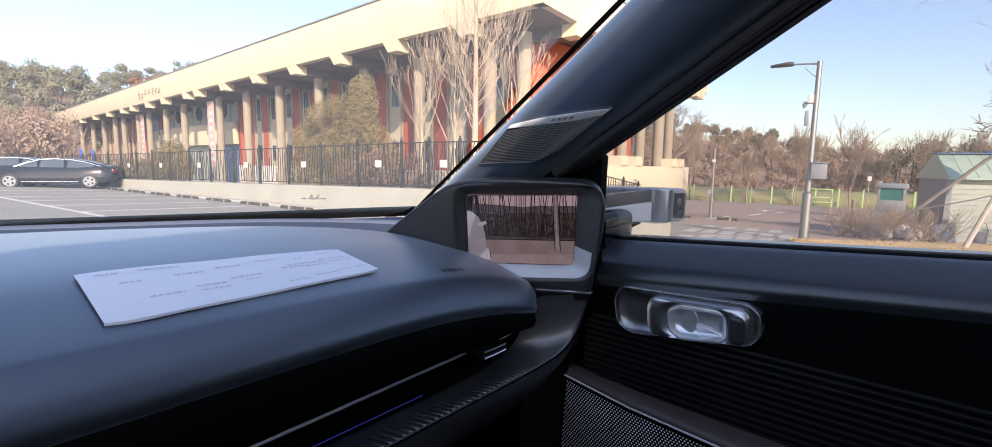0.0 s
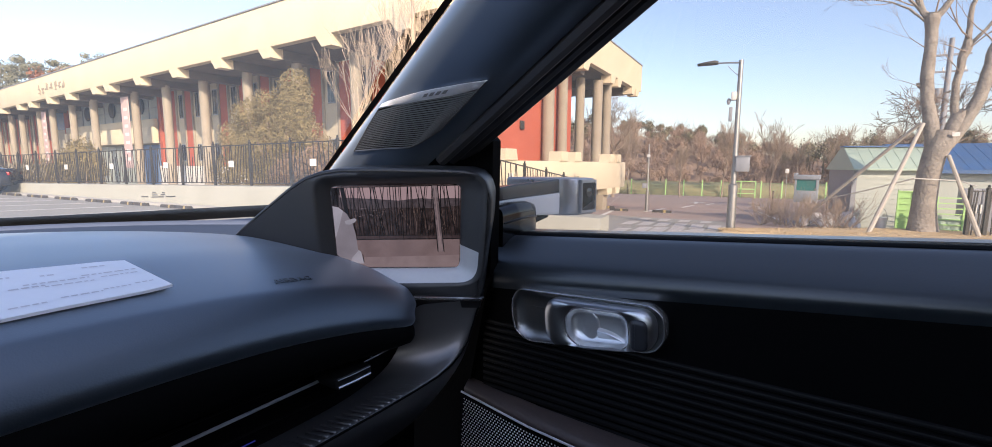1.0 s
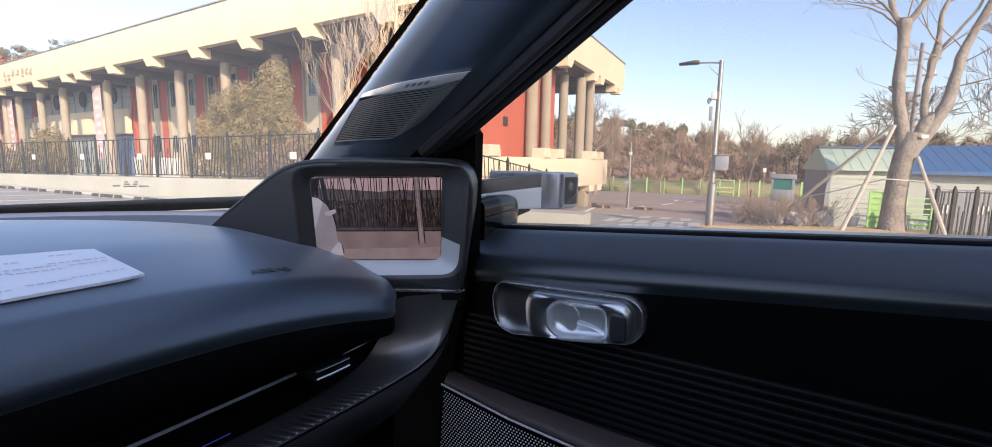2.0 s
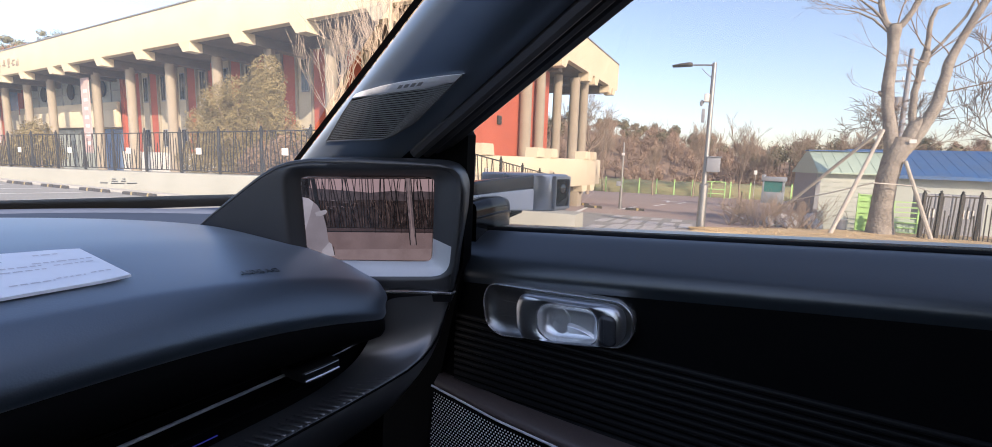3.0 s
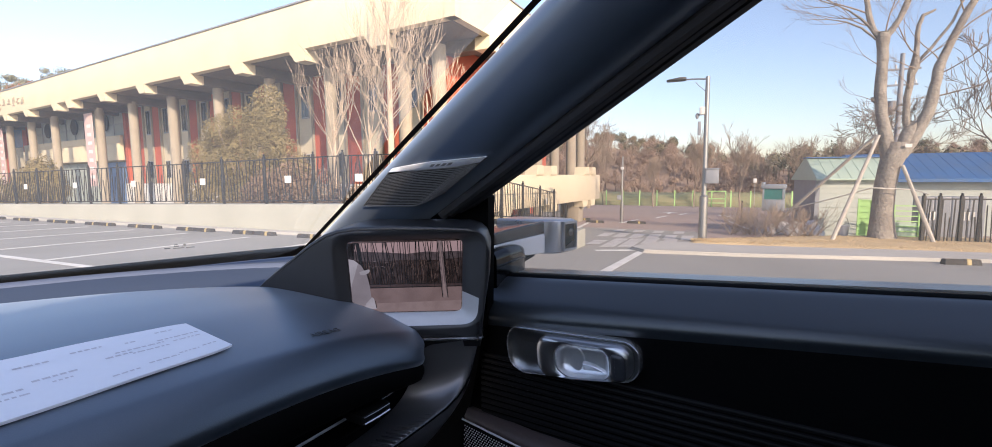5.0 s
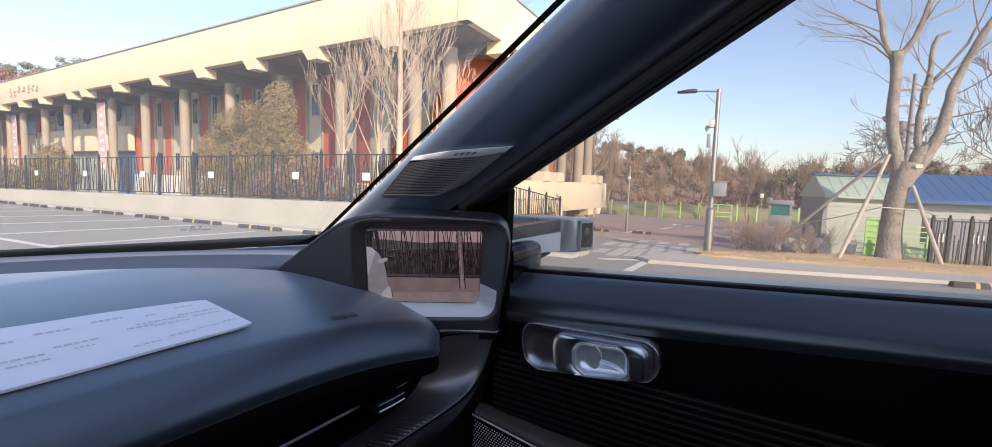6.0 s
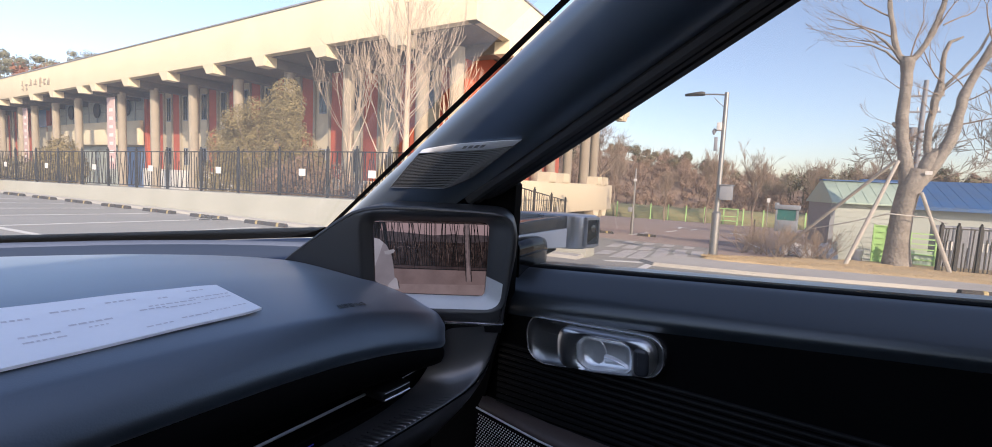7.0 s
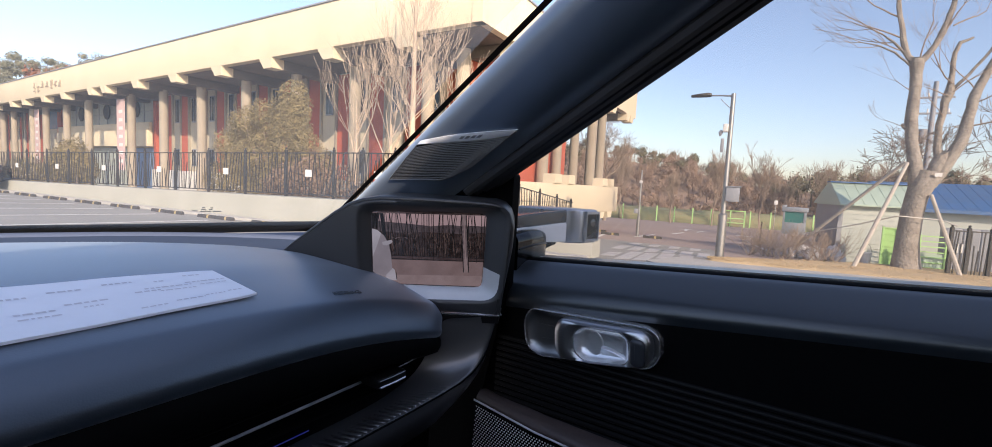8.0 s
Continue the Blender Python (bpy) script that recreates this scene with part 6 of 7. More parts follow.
# ---- trees ----


def grow(bm, p, d, r, ln, depth, rg, bend=0.25, split=(2, 3), taper=0.6, spread=0.6, up=0.15, n=6, minr=0.004):
    """A limb that bends, tapers and forks."""
    pts, rad = [p.copy()], [r]
    k = 4
    for i in range(k):
        d = (d + Vector((rg.uniform(-1, 1), rg.uniform(-1, 1), rg.uniform(-1, 1))) * bend * 0.4 + Vector((0, 0, up * 0.3))).normalized()
        p = p + d * ln / k
        pts.append(p.copy())
        rad.append(max(minr, r * (1 - (1 - taper) * (i + 1) / k)))
    tube(pts, rad, n if depth > 1 else 4 if depth else 3, caps=False, into=bm)
    if depth <= 0:
        return
    for _ in range(rg.randint(*split)):
        s = Vector((rg.uniform(-1, 1), rg.uniform(-1, 1), rg.uniform(-0.6, 1))).normalized()
        nd = (d + s * spread).normalized()
        i = rg.choice((2, 3, 4, 4))
        grow(bm, pts[i], nd, rad[i] * rg.uniform(0.5, 0.75), ln * rg.uniform(0.6, 0.85), depth - 1, rg, bend, split, taper, spread, up, n, minr)


def bare_tree(x, y, z, h, r, seed, mat, label, depth=4, spread=0.6, up=0.3, base=0.4, stems=1, name="bare_tree", split=(3, 4), group=""):
    rg = random.Random(seed)
    t = thing(name, Matrix.Translation((x, y, z)), label, "tree", group)
    trunk = bmesh.new()
    crown = bmesh.new()
    top = Vector((rg.uniform(-0.03, 0.03) * h, rg.uniform(-0.03, 0.03) * h, h * base))
    tube([(0, 0, -0.1), (0, 0, 0.05), top * 0.5 + Vector((0.02 * h * rg.uniform(-1, 1), 0.02 * h * rg.uniform(-1, 1), 0)), top], [r * 1.5, r * 1.1, r * 0.9, r * 0.75], 10, into=trunk)
    for k in range(3 + stems):
        a = rg.uniform(0, math.tau)
        st = Vector((math.cos(a) * spread, math.sin(a) * spread, 1.0 if k else 2.5)).normalized()
        grow(crown, top * rg.uniform(0.7, 1.0), st, r * 0.45, h * (1 - base) * rg.uniform(0.32, 0.45), depth - 1, rg, 0.6, split, 0.6, spread, up, 6, 0.012)
    part("trunk", trunk, mat, t)
    part("crown", crown, mat, t, "bare branches")
    return t


# plane tree held by stakes, cut back and forking
tx, ty = 15.8, -4.3
plane = thing("plane_tree", Matrix.Translation((tx, ty, gz(tx))), "large bare plane tree with lopped limbs held by stakes", "tree")
T0 = Vector((tx, ty, gz(tx)))


def tp(y, z, x=15.8):
    return Vector((x, y, z)) - T0


tr = tube([tp(-4.30, -0.75), tp(-4.29, -0.60), tp(-4.26, -0.30), tp(-4.24, 0.15), tp(-4.27, 0.82), tp(-4.33, 1.31), tp(-4.42, 1.70), tp(-4.45, 1.95)], [0.42, 0.34, 0.28, 0.245, 0.230, 0.240, 0.275, 0.22], 20)
for v in tr.verts:  # burls and furrows
    v.co += Vector((v.co.x, v.co.y, 0)) * 0.10 * noise.noise(v.co * 2.6) + Vector((noise.noise(v.co * 5.0), noise.noise(v.co * 5.0 + Vector((9, 0, 0))), 0)) * 0.012
part("trunk", tr, M["bark"], plane, "mottled grey-brown trunk")


def limb(pts, rad, label, n=12, seed=0.0):
    """A limb through the given places with an uneven, knotted skin."""
    q, r = [], []
    for i in range(len(pts) - 1):
        for k in range(3):
            q.append(tp(*pts[i]).lerp(tp(*pts[i + 1]), k / 3))
            r.append(0.88 * (rad[i] + (rad[i + 1] - rad[i]) * k / 3) * (1 + 0.10 * noise.noise(q[-1] * 3.0)))
    q.append(tp(*pts[-1]))
    r.append(rad[-1])
    for i in range(1, len(q) - 1):
        q[i] = q[i] + Vector((noise.noise(q[i] * 2.2) * 0.04, noise.noise(q[i] * 2.2 + Vector((5, seed, 0))) * 0.03, 0))
    bm = tube(q, r, n)
    for v in bm.verts:
        v.co += Vector((noise.noise(v.co * 6.0), noise.noise(v.co * 6.0 + Vector((3, 7, 0))), noise.noise(v.co * 6.0 + Vector((0, 4, 8))))) * 0.012
    part("limb", bm, M["bark"], plane, label)


limb([(-4.30, 1.55), (-4.20, 2.12), (-4.07, 2.69), (-4.03, 3.25), (-4.01, 3.89), (-4.02, 4.37), (-4.0, 4.66), (-4.0, 4.78)], [0.20, 0.175, 0.15, 0.15, 0.14, 0.14, 0.175, 0.15], "thick lopped limb", 14)
limb([(-4.00, 2.95), (-3.90, 3.05), (-3.88, 3.12)], [0.07, 0.06, 0.05], "cut stub", 8)
limb([(-4.52, 1.60), (-4.62, 1.95), (-4.70, 2.34), (-4.71, 2.40)], [0.20, 0.185, 0.165, 0.12], "short lopped limb", 12)
limb([(-4.55, 1.65), (-4.73, 1.92), (-4.98, 2.53), (-5.11, 3.07), (-5.17, 3.69), (-5.25, 4.07), (-5.44, 4.51), (-5.65, 5.09), (-5.94, 5.71), (-6.2, 6.6)], [0.18, 0.165, 0.155, 0.14, 0.12, 0.11, 0.10, 0.09, 0.07, 0.045], "long rising limb")
limb([(-4.66, 2.2, 15.9), (-4.63, 2.5, 15.9), (-4.62, 3.08, 15.9), (-4.68, 3.66, 15.9), (-4.74, 3.89, 15.9), (-4.74, 4.15, 15.9), (-4.75, 4.86, 15.9), (-4.82, 5.10, 15.9), (-5.06, 5.21, 15.9)], [0.10, 0.095, 0.085, 0.095, 0.125, 0.07, 0.055, 0.05, 0.025], "knotted limb", 10)
limb([(-3.95, 4.65), (-3.82, 4.80), (-3.65, 5.26), (-3.55, 5.82), (-3.46, 6.5)], [0.10, 0.085, 0.075, 0.065, 0.045], "upper limb", 9)
limb([(-4.02, 4.62), (-4.15, 4.75), (-4.31, 5.05), (-4.42, 5.35), (-4.51, 5.64), (-4.57, 6.02), (-4.66, 6.7)], [0.10, 0.085, 0.075, 0.085, 0.075, 0.065, 0.045], "upper limb", 9)
limb([(-4.74, 3.9, 15.9), (-5.05, 4.31, 15.9), (-5.41, 4.88, 15.9), (-5.58, 5.39, 15.9), (-5.8, 6.1, 15.9)], [0.05, 0.04, 0.034, 0.026, 0.016], "slender branch", 7)
limb([(-3.90, 4.66), (-3.70, 4.95), (-3.49, 5.18), (-3.25, 5.40), (-2.98, 5.57), (-2.55, 5.78), (-2.16, 5.88)], [0.05, 0.042, 0.034, 0.028, 0.021, 0.013, 0.006], "arching branch", 6)
limb([(-3.86, 4.60), (-3.55, 4.92), (-3.2, 5.12), (-2.8, 5.25), (-2.3, 5.30)], [0.036, 0.03, 0.022, 0.014, 0.005], "arching branch", 6)
rg = random.Random(21)
tw_bm = bmesh.new()
for sy, sz, dy, dz, r, ln in ((-3.70, 4.95, 0.9, 0.35, 0.017, 0.8), (-3.49, 5.18, 0.9, 0.2, 0.015, 0.8), (-3.25, 5.40, 0.8, 0.6, 0.014, 0.7), (-2.98, 5.57, 0.9, 0.1, 0.011, 0.7), (-3.6, 5.3, 0.9, 0.5, 0.022, 0.9), (-3.55, 5.8, 0.8, 0.5, 0.022, 0.9), (-3.2, 5.12, 0.9, -0.1, 0.011, 0.6), (-2.8, 5.25, 0.9, 0.3, 0.009, 0.6), (-4.05, 4.75, 0.1, 1.0, 0.020, 0.9), (-4.35, 5.15, -0.3, 1.0, 0.022, 0.9), (-4.74, 4.1, 0.5, 0.9, 0.020, 0.9), (-4.78, 3.9, -0.6, 0.6, 0.018, 0.7), (-4.70, 3.8, 0.9, 0.3, 0.014, 0.5), (-4.65, 3.3, 0.5, 0.5, 0.012, 0.5), (-5.11, 3.05, -0.9, 0.25, 0.022, 0.9), (-5.17, 3.6, -0.8, 0.5, 0.018, 0.9), (-5.2, 3.9, 0.6, 0.9, 0.018, 0.8), (-5.44, 4.5, -0.7, 0.7, 0.02, 0.9), (-5.6, 5.0, 0.4, 1.0, 0.02, 0.9), (-4.62, 5.5, -0.7, 0.7, 0.02, 0.9), (-4.0, 3.0, 0.9, 0.35, 0.010, 0.5), (-4.02, 3.9, 0.9, 0.5, 0.012, 0.6), (-5.0, 2.6, -0.8, 0.1, 0.012, 0.5), (-5.1, 3.1, 0.7, -0.1, 0.010, 0.4)):
    grow(tw_bm, tp(sy, sz), Vector((rg.uniform(-0.4, 0.4), dy, dz)).normalized(), r, ln, 3, rg, 0.45, (2, 3), 0.6, 0.5, 0.08, 5, 0.0025)
part("crown", tw_bm, M["twig"], plane, "thin bare branches")
part("tag", box(tuple(tp(-4.68, 1.80, 15.49)), tuple(tp(-4.54, 1.89, 15.505))), M["sign"], plane, "small white tag")
for p, q in (((17.6, -1.7, gz(17.6)), (15.65, -3.98, 2.15)), ((14.45, -2.88, gz(14.4)), (15.5, -3.98, 2.12)), ((15.0, -5.12, gz(15.0)), (15.6, -4.55, 1.35))):
    st = thing("tree_stake", Matrix.Translation(p), "weathered wooden pole propping the tree", "stake", "tree stakes")
    part("pole", tube([(0, 0, 0), tuple((Vector(q) - Vector(p)) * 0.5), tuple(Vector(q) - Vector(p))], [0.052, 0.048, 0.042], 8), M["timber"], st)
solid("rope", tube([(17.2, -2.2, 0.05), (16.2, -3.2, 0.45), (15.4, -3.9, 0.78), (15.4, -4.75, 0.74), (15.2, -5.0, 0.62)], 0.014, 6), M["rope"], "pale rope tied round the tree and stakes", "rope")

# twiggy shrubs and plastic bags before the shed
for k in range(17):
    rg = random.Random(60 + k)
    x, y = 15.6 + 2.4 * rg.random(), -0.7 - 2.2 * (k / 16)
    sb = thing("twig_shrub", Matrix.Translation((x, y, gz(x))), "leafless brown twiggy shrub on the verge", "shrub", "leafless shrubs")
    bmt = bmesh.new()
    for _ in range(9):
        grow(bmt, Vector((0, 0, 0)), Vector((rg.uniform(-1, 1), rg.uniform(-1, 1), 1.0)).normalized(), 0.010, rg.uniform(0.34, 0.55), 2, rg, 0.5, (2, 3), 0.6, 0.6, 0.1, 4, 0.004)
    part("twigs", bmt, M["twig"], sb)
for k, (x, y, r) in enumerate(((17.15, -2.92, 0.24), (16.95, -3.05, 0.16), (17.2, -2.55, 0.22), (17.3, -2.2, 0.20), (17.0, -2.35, 0.15), (17.35, -1.9, 0.16))):
    b = bmesh.new()
    bmesh.ops.create_icosphere(b, subdivisions=3, radius=r)
    for v in b.verts:
        v.co *= 1 + 0.35 * noise.noise(v.co * 9 + Vector((k, 0, 0)))
        v.co.z = max(v.co.z * 1.25, -r * 0.8) + r * 0.8
    solid("plastic_bag", b, M["bag"], "crumpled white plastic bag on the ground", "bag", "plastic bags", at=Matrix.Translation((x, y, gz(x) - 0.01)), angle=60)

# pale poplars behind the fence
for x, y, h, s, fan in ((13.7, 12.35, 6.6, 31, 0.62), (13.9, 10.05, 10.5, 32, 0.0), (13.6, 8.35, 6.2, 33, 0.60), (14.1, 11.1, 6.4, 34, 0.55)):
    rg = random.Random(s)
    t = thing("bare_poplar", Matrix.Translation((x, y, gz(x))), "pale bare tree with fanning branches behind the fence" if fan else "tall pale bare poplar with upright thin branches", "tree", "bare poplars")
    trunk, crown = bmesh.new(), bmesh.new()
    if fan:
        tube([(0, 0, -0.1), (0.03, 0.02, 1.0), (0.0, -0.03, 2.2), (0.03, 0.0, 3.4), (0.05, 0.05, 4.4)], [0.10, 0.075, 0.06, 0.035, 0.015], 10, into=trunk)
        for k in range(8):
            z0 = rg.uniform(1.4, 3.6)
            a = rg.uniform(0, math.tau)
            grow(crown, Vector((0, 0, z0)), Vector((math.cos(a) * fan, math.sin(a) * fan, 1.0)).normalized(), 0.026, (h - z0) * 0.38, 3, rg, 0.30, (2, 3), 0.6, 0.36, 0.25, 5, 0.004)
    else:
        tube([(0, 0, -0.1), (0.03, 0.02, 1.2), (0.0, -0.03, 3.0), (0.03, 0.0, h * 0.65), (0.02, 0.02, h)], [0.17, 0.13, 0.11, 0.06, 0.012], 10, into=trunk)
        for k in range(44):
            z0 = rg.uniform(2.6, h * 0.9)
            a = rg.uniform(0, math.tau)
            grow(crown, Vector((0, 0, z0)), Vector((math.cos(a), math.sin(a), 1.1)).normalized(), 0.020 * (1.15 - z0 / h), (h - z0) * 0.13 + 0.55, 3, rg, 0.35, (2, 3), 0.65, 0.45, 0.35, 5, 0.005)
    part("trunk", trunk, M["paletwig"], t)
    part("crown", crown, M["paletwig"], t, "thin pale branches")


def leafy(name, label, cat, x, y, z, blobs, count, size, mat, seed, group=""):
    """A bush of many small leaf sprays over uneven lobes, on branching stems."""
    rg = random.Random(seed)
    t = thing(name, Matrix.Translation((x, y, z)), label, cat, group)
    st, cr = bmesh.new(), bmesh.new()
    total = sum(b[3] * b[4] for b in blobs)
    for bx, by, bz, br, bh in blobs:
        tube([(0, 0, 0), (bx * 0.4, by * 0.4, bz * 0.4), (bx, by, bz)], [0.09, 0.06, 0.02], 6, into=st)
        for _ in range(int(count * br * bh / total)):
            v = Vector((rg.gauss(0, 1), rg.gauss(0, 1), rg.gauss(0, 1))).normalized()
            rr = 0.55 + 0.45 * rg.random() ** 0.5
            rr *= 1 + 0.34 * noise.noise(v * 2.8 + Vector((bx * 3, by * 3, bz))) + 0.16 * noise.noise(v * 7.0 + Vector((by, bx, bz * 2)))
            c = Vector((bx + v.x * br * rr, by + v.y * br * rr, bz + v.z * bh * rr))
            if c.z < 0.05:
                continue
            out = (v + Vector((rg.gauss(0, 0.45), rg.gauss(0, 0.45), rg.gauss(0.1, 0.45)))).normalized()
            ax = (out.cross(Vector((rg.gauss(0, 1), rg.gauss(0, 1), rg.gauss(0, 0.5)))).normalized() + out * 0.35).normalized()
            sd = out.cross(ax).normalized()
            s = size * rg.uniform(0.6, 1.4)
            q = [cr.verts.new(c + o) for o in (ax * -s * 0.5, sd * s * 0.32, ax * s, sd * -s * 0.32)]
            cr.faces.new(q)
    part("stems", st, M["twig"], t)
    part("crown", cr, mat, t, "dense leaf sprays", angle=180)
    return t


jx, jy = 13.9, 16.9
rg = random.Random(6)
lobes = [(rg.uniform(-0.5, 0.3), b, c, r, r * 1.05) for b, c, r in ((-1.0, 4.75, 0.60), (-0.6, 4.25, 0.62), (-1.45, 4.15, 0.58), (0.3, 4.0, 0.55), (1.1, 3.65, 0.6), (1.9, 3.25, 0.6), (2.6, 2.75, 0.62), (-0.55, 3.65, 0.70), (-1.5, 3.45, 0.62), (0.15, 3.45, 0.66), (-2.0, 2.85, 0.62), (0.85, 3.05, 0.62), (1.5, 2.70, 0.68), (-2.6, 2.1, 0.6), (2.3, 2.15, 0.68), (-0.8, 2.7, 0.85), (0.35, 2.35, 0.85), (1.35, 1.8, 0.8), (-1.8, 1.8, 0.8), (2.85, 1.3, 0.7), (-2.9, 1.2, 0.6), (0.0, 1.2, 1.0), (-1.2, 1.0, 0.9), (1.7, 0.9, 0.9))]
leafy("juniper", "broad olive-brown juniper bush behind the fence", "bush", jx, jy, gz(jx), lobes, 95000, 0.05, M["juniper"], 71)
leafy("juniper", "small olive-brown juniper bush behind the fence", "bush", 13.4, 31.8, gz(13.4), [(0, 0, 1.9, 0.8, 1.0), (0, 1.0, 1.3, 0.9, 0.9), (0, -0.9, 1.3, 0.8, 0.9)], 12000, 0.07, M["juniper"], 72)
for k, (y, h) in enumerate(((13.2, 1.5), (12.1, 1.2), (14.6, 1.2), (10.9, 0.9))):
    leafy("brown_shrub", "brown winter shrub behind the iron fence", "bush", 12.6, y, gz(12.6), [(0, 0, h, 0.75, h * 0.7), (0.1, 0.6, h * 0.8, 0.6, h * 0.6)], 2300, 0.07, M["shrub"], 80 + k, "brown shrubs")
for k in range(5, 9):
    y = 17.8 + 1.9 * k
    leafy("brown_shrub", "brown winter shrub behind the iron fence", "bush", 11.7, y, gz(11.7), [(0, 0, 1.0, 0.7, 0.8), (0.0, 0.8, 0.9, 0.7, 0.7)], 700, 0.09, M["juniper"] if k > 4 else M["shrub"], 90 + k, "brown shrubs")

# trees beyond the lot
for k, (x, y, h) in enumerate(((58, 1.4, 8.5), (60, -3.4, 8.0), (56, 5.5, 5.5), (66, -10, 8.5), (64, -14, 8.0), (70, -6, 7.0), (63, 12.5, 9.0))):
    bare_tree(x, y, gz(x), h, 0.09, 120 + k, M["twig"], "slim leafless tree beyond the car park", 5, 0.5, 0.4, 0.35, 2, group="leafless trees beyond the lot")
bare_tree(31, -8.6, gz(31), 7.2, 0.12, 140, M["twig"], "leafless tree with drooping twigs behind the shed", 5, 0.8, -0.05, 0.5, 2)
bare_tree(26, -11.2, gz(26), 8.4, 0.14, 141, M["twig"], "leafless tree behind the blue roof", 5, 0.7, 0.2, 0.35, 3)
bare_tree(45, 10.3, gz(45), 9.5, 0.16, 142, M["twig"], "leafless tree behind the terrace columns", 5, 0.8, 0.1, 0.5, 3)
up_x, up_y = 40.0, -11.3
ut = thing("utility_pole", Matrix.Translation((up_x, up_y, gz(up_x))), "grey concrete utility pole with cross arms", "utility pole")
part("pole", tube([(0, 0, 0), (0, 0, 10.6)], [0.2, 0.13], 10), M["greybox"], ut)
for z, w in ((9.6, 1.0), (8.6, 0.9), (6.2, 1.1), (5.8, 0.8)):
    part("cross_arm", box((-0.06, -w, z - 0.06), (0.06, w, z + 0.06), 0.01, 1), M["greybox"], ut)
    for y in (-w * 0.85, w * 0.85, w * 0.3):
        part("insulator", tube([(0, y, z + 0.05), (0, y, z + 0.3)], [0.06, 0.035], 6), M["sign"], ut)
part("transformer", tube([(0.0, 0.4, 6.7), (0.0, 0.4, 7.6)], 0.25, 10), M["greybox"], ut)

# ---- grass bank behind the green fence ----
gb = []
for i in range(33):
    y = 18.0 - 1.25 * i
    gb.append([(63.6 + 0.05 * i + d, y, gz(63.6) + h * (1 + 0.12 * noise.noise((y * 0.4, d, 0)))) for d, h in ((0.0, -0.1), (0.3, 0.55), (0.9, 1.15), (1.8, 1.45), (3.2, 1.55), (5.0, 0.4))])
solid("grass_bank", loft(gb), M["bank"], "olive winter grass bank behind the green fence", "grass bank", kind="structure", angle=80)

# ---- wooded hills ----


def hill(name, pts, label):
    return solid(name, loft(pts), M["soil"], label, "hill", kind="structure", angle=80)


def ridge_r(y):
    return interp(y, [-140, -60, -30, -20, -10, -3, 3, 10, 16, 23, 60, 120], [9.0, 5.5, 3.0, 2.6, 2.6, 3.6, 5.0, 6.4, 7.4, 8.2, 12.0, 15.0])


hill("hill", [[(x, y, gz(72) + (ridge_r(y) - gz(72)) * k) for x, k in ((66, -0.06), (76, 0.10), (92, 0.55), (110, 0.95), (140, 1.0))] for y in range(-140, 130, 10)], "brown wooded slope beyond the car park")


def ridge_l(x):
    return interp(x, [-250, -60, 0, 30, 45, 57, 65, 90, 140], [20, 19, 18.5, 18.5, 18.5, 21, 24, 26, 26])


hill("hill", [[(x, y, -1 + ridge_l(x) * k) for y, k in ((84, -0.05), (100, 0.10), (130, 0.62), (160, 1.0), (200, 1.02))] for x in range(-250, 150, 10)], "wooded hill behind the hall")


def woods(name, label, spots, mat, seed, leaf, per, tall):
    """A stand of far trees: stems and clumps of leaf sprays, one mesh."""
    rg = random.Random(seed)
    v, f = [], []
    for x, y, z in spots:
        h = tall * rg.uniform(0.7, 1.25)
        wd = h * rg.uniform(0.26, 0.42)
        lobes = [(rg.uniform(-0.5, 0.5) * wd, rg.uniform(-0.5, 0.5) * wd, h * rg.uniform(0.45, 0.95), wd * rg.uniform(0.5, 0.9)) for _ in range(4)]
        for s in (0, 1):
            i = len(v)
            o = 0.06 * (1 - s)
            v += [(x - 0.08 + o, y - 0.08 * s, z), (x + 0.08, y + 0.08, z), (x + rg.uniform(-0.3, 0.3), y + rg.uniform(-0.3, 0.3), z + h * 0.9)]
            f.append((i, i + 1, i + 2))
        for _ in range(per):
            lx, ly, lz, lr = lobes[rg.randrange(4)]
            d = Vector((rg.gauss(0, 1), rg.gauss(0, 1), rg.gauss(0, 0.7))).normalized() * lr * rg.random() ** 0.4
            c = Vector((x + lx, y + ly, z + lz)) + d
            out = (d.normalized() + Vector((rg.gauss(0, 0.3), rg.gauss(0, 0.3), rg.gauss(0.2, 0.3)))).normalized()
            a = out.cross(Vector((rg.gauss(0, 1), rg.gauss(0, 1), rg.gauss(0, 1)))).normalized() * leaf * rg.uniform(0.5, 1.3)
            b = out.cross(a).normalized() * leaf * rg.uniform(0.25, 0.6)
            i = len(v)
            v += [tuple(c - a), tuple(c + b), tuple(c + a), tuple(c - b)]
            f.append((i, i + 1, i + 2, i + 3))
    me = bpy.data.meshes.new(name)
    me.from_pydata(v, [], f)
    me.materials.append(mat)
    W_ob = new(name, me)
    return tagged(W_ob, label, "woods", kind="stuff")


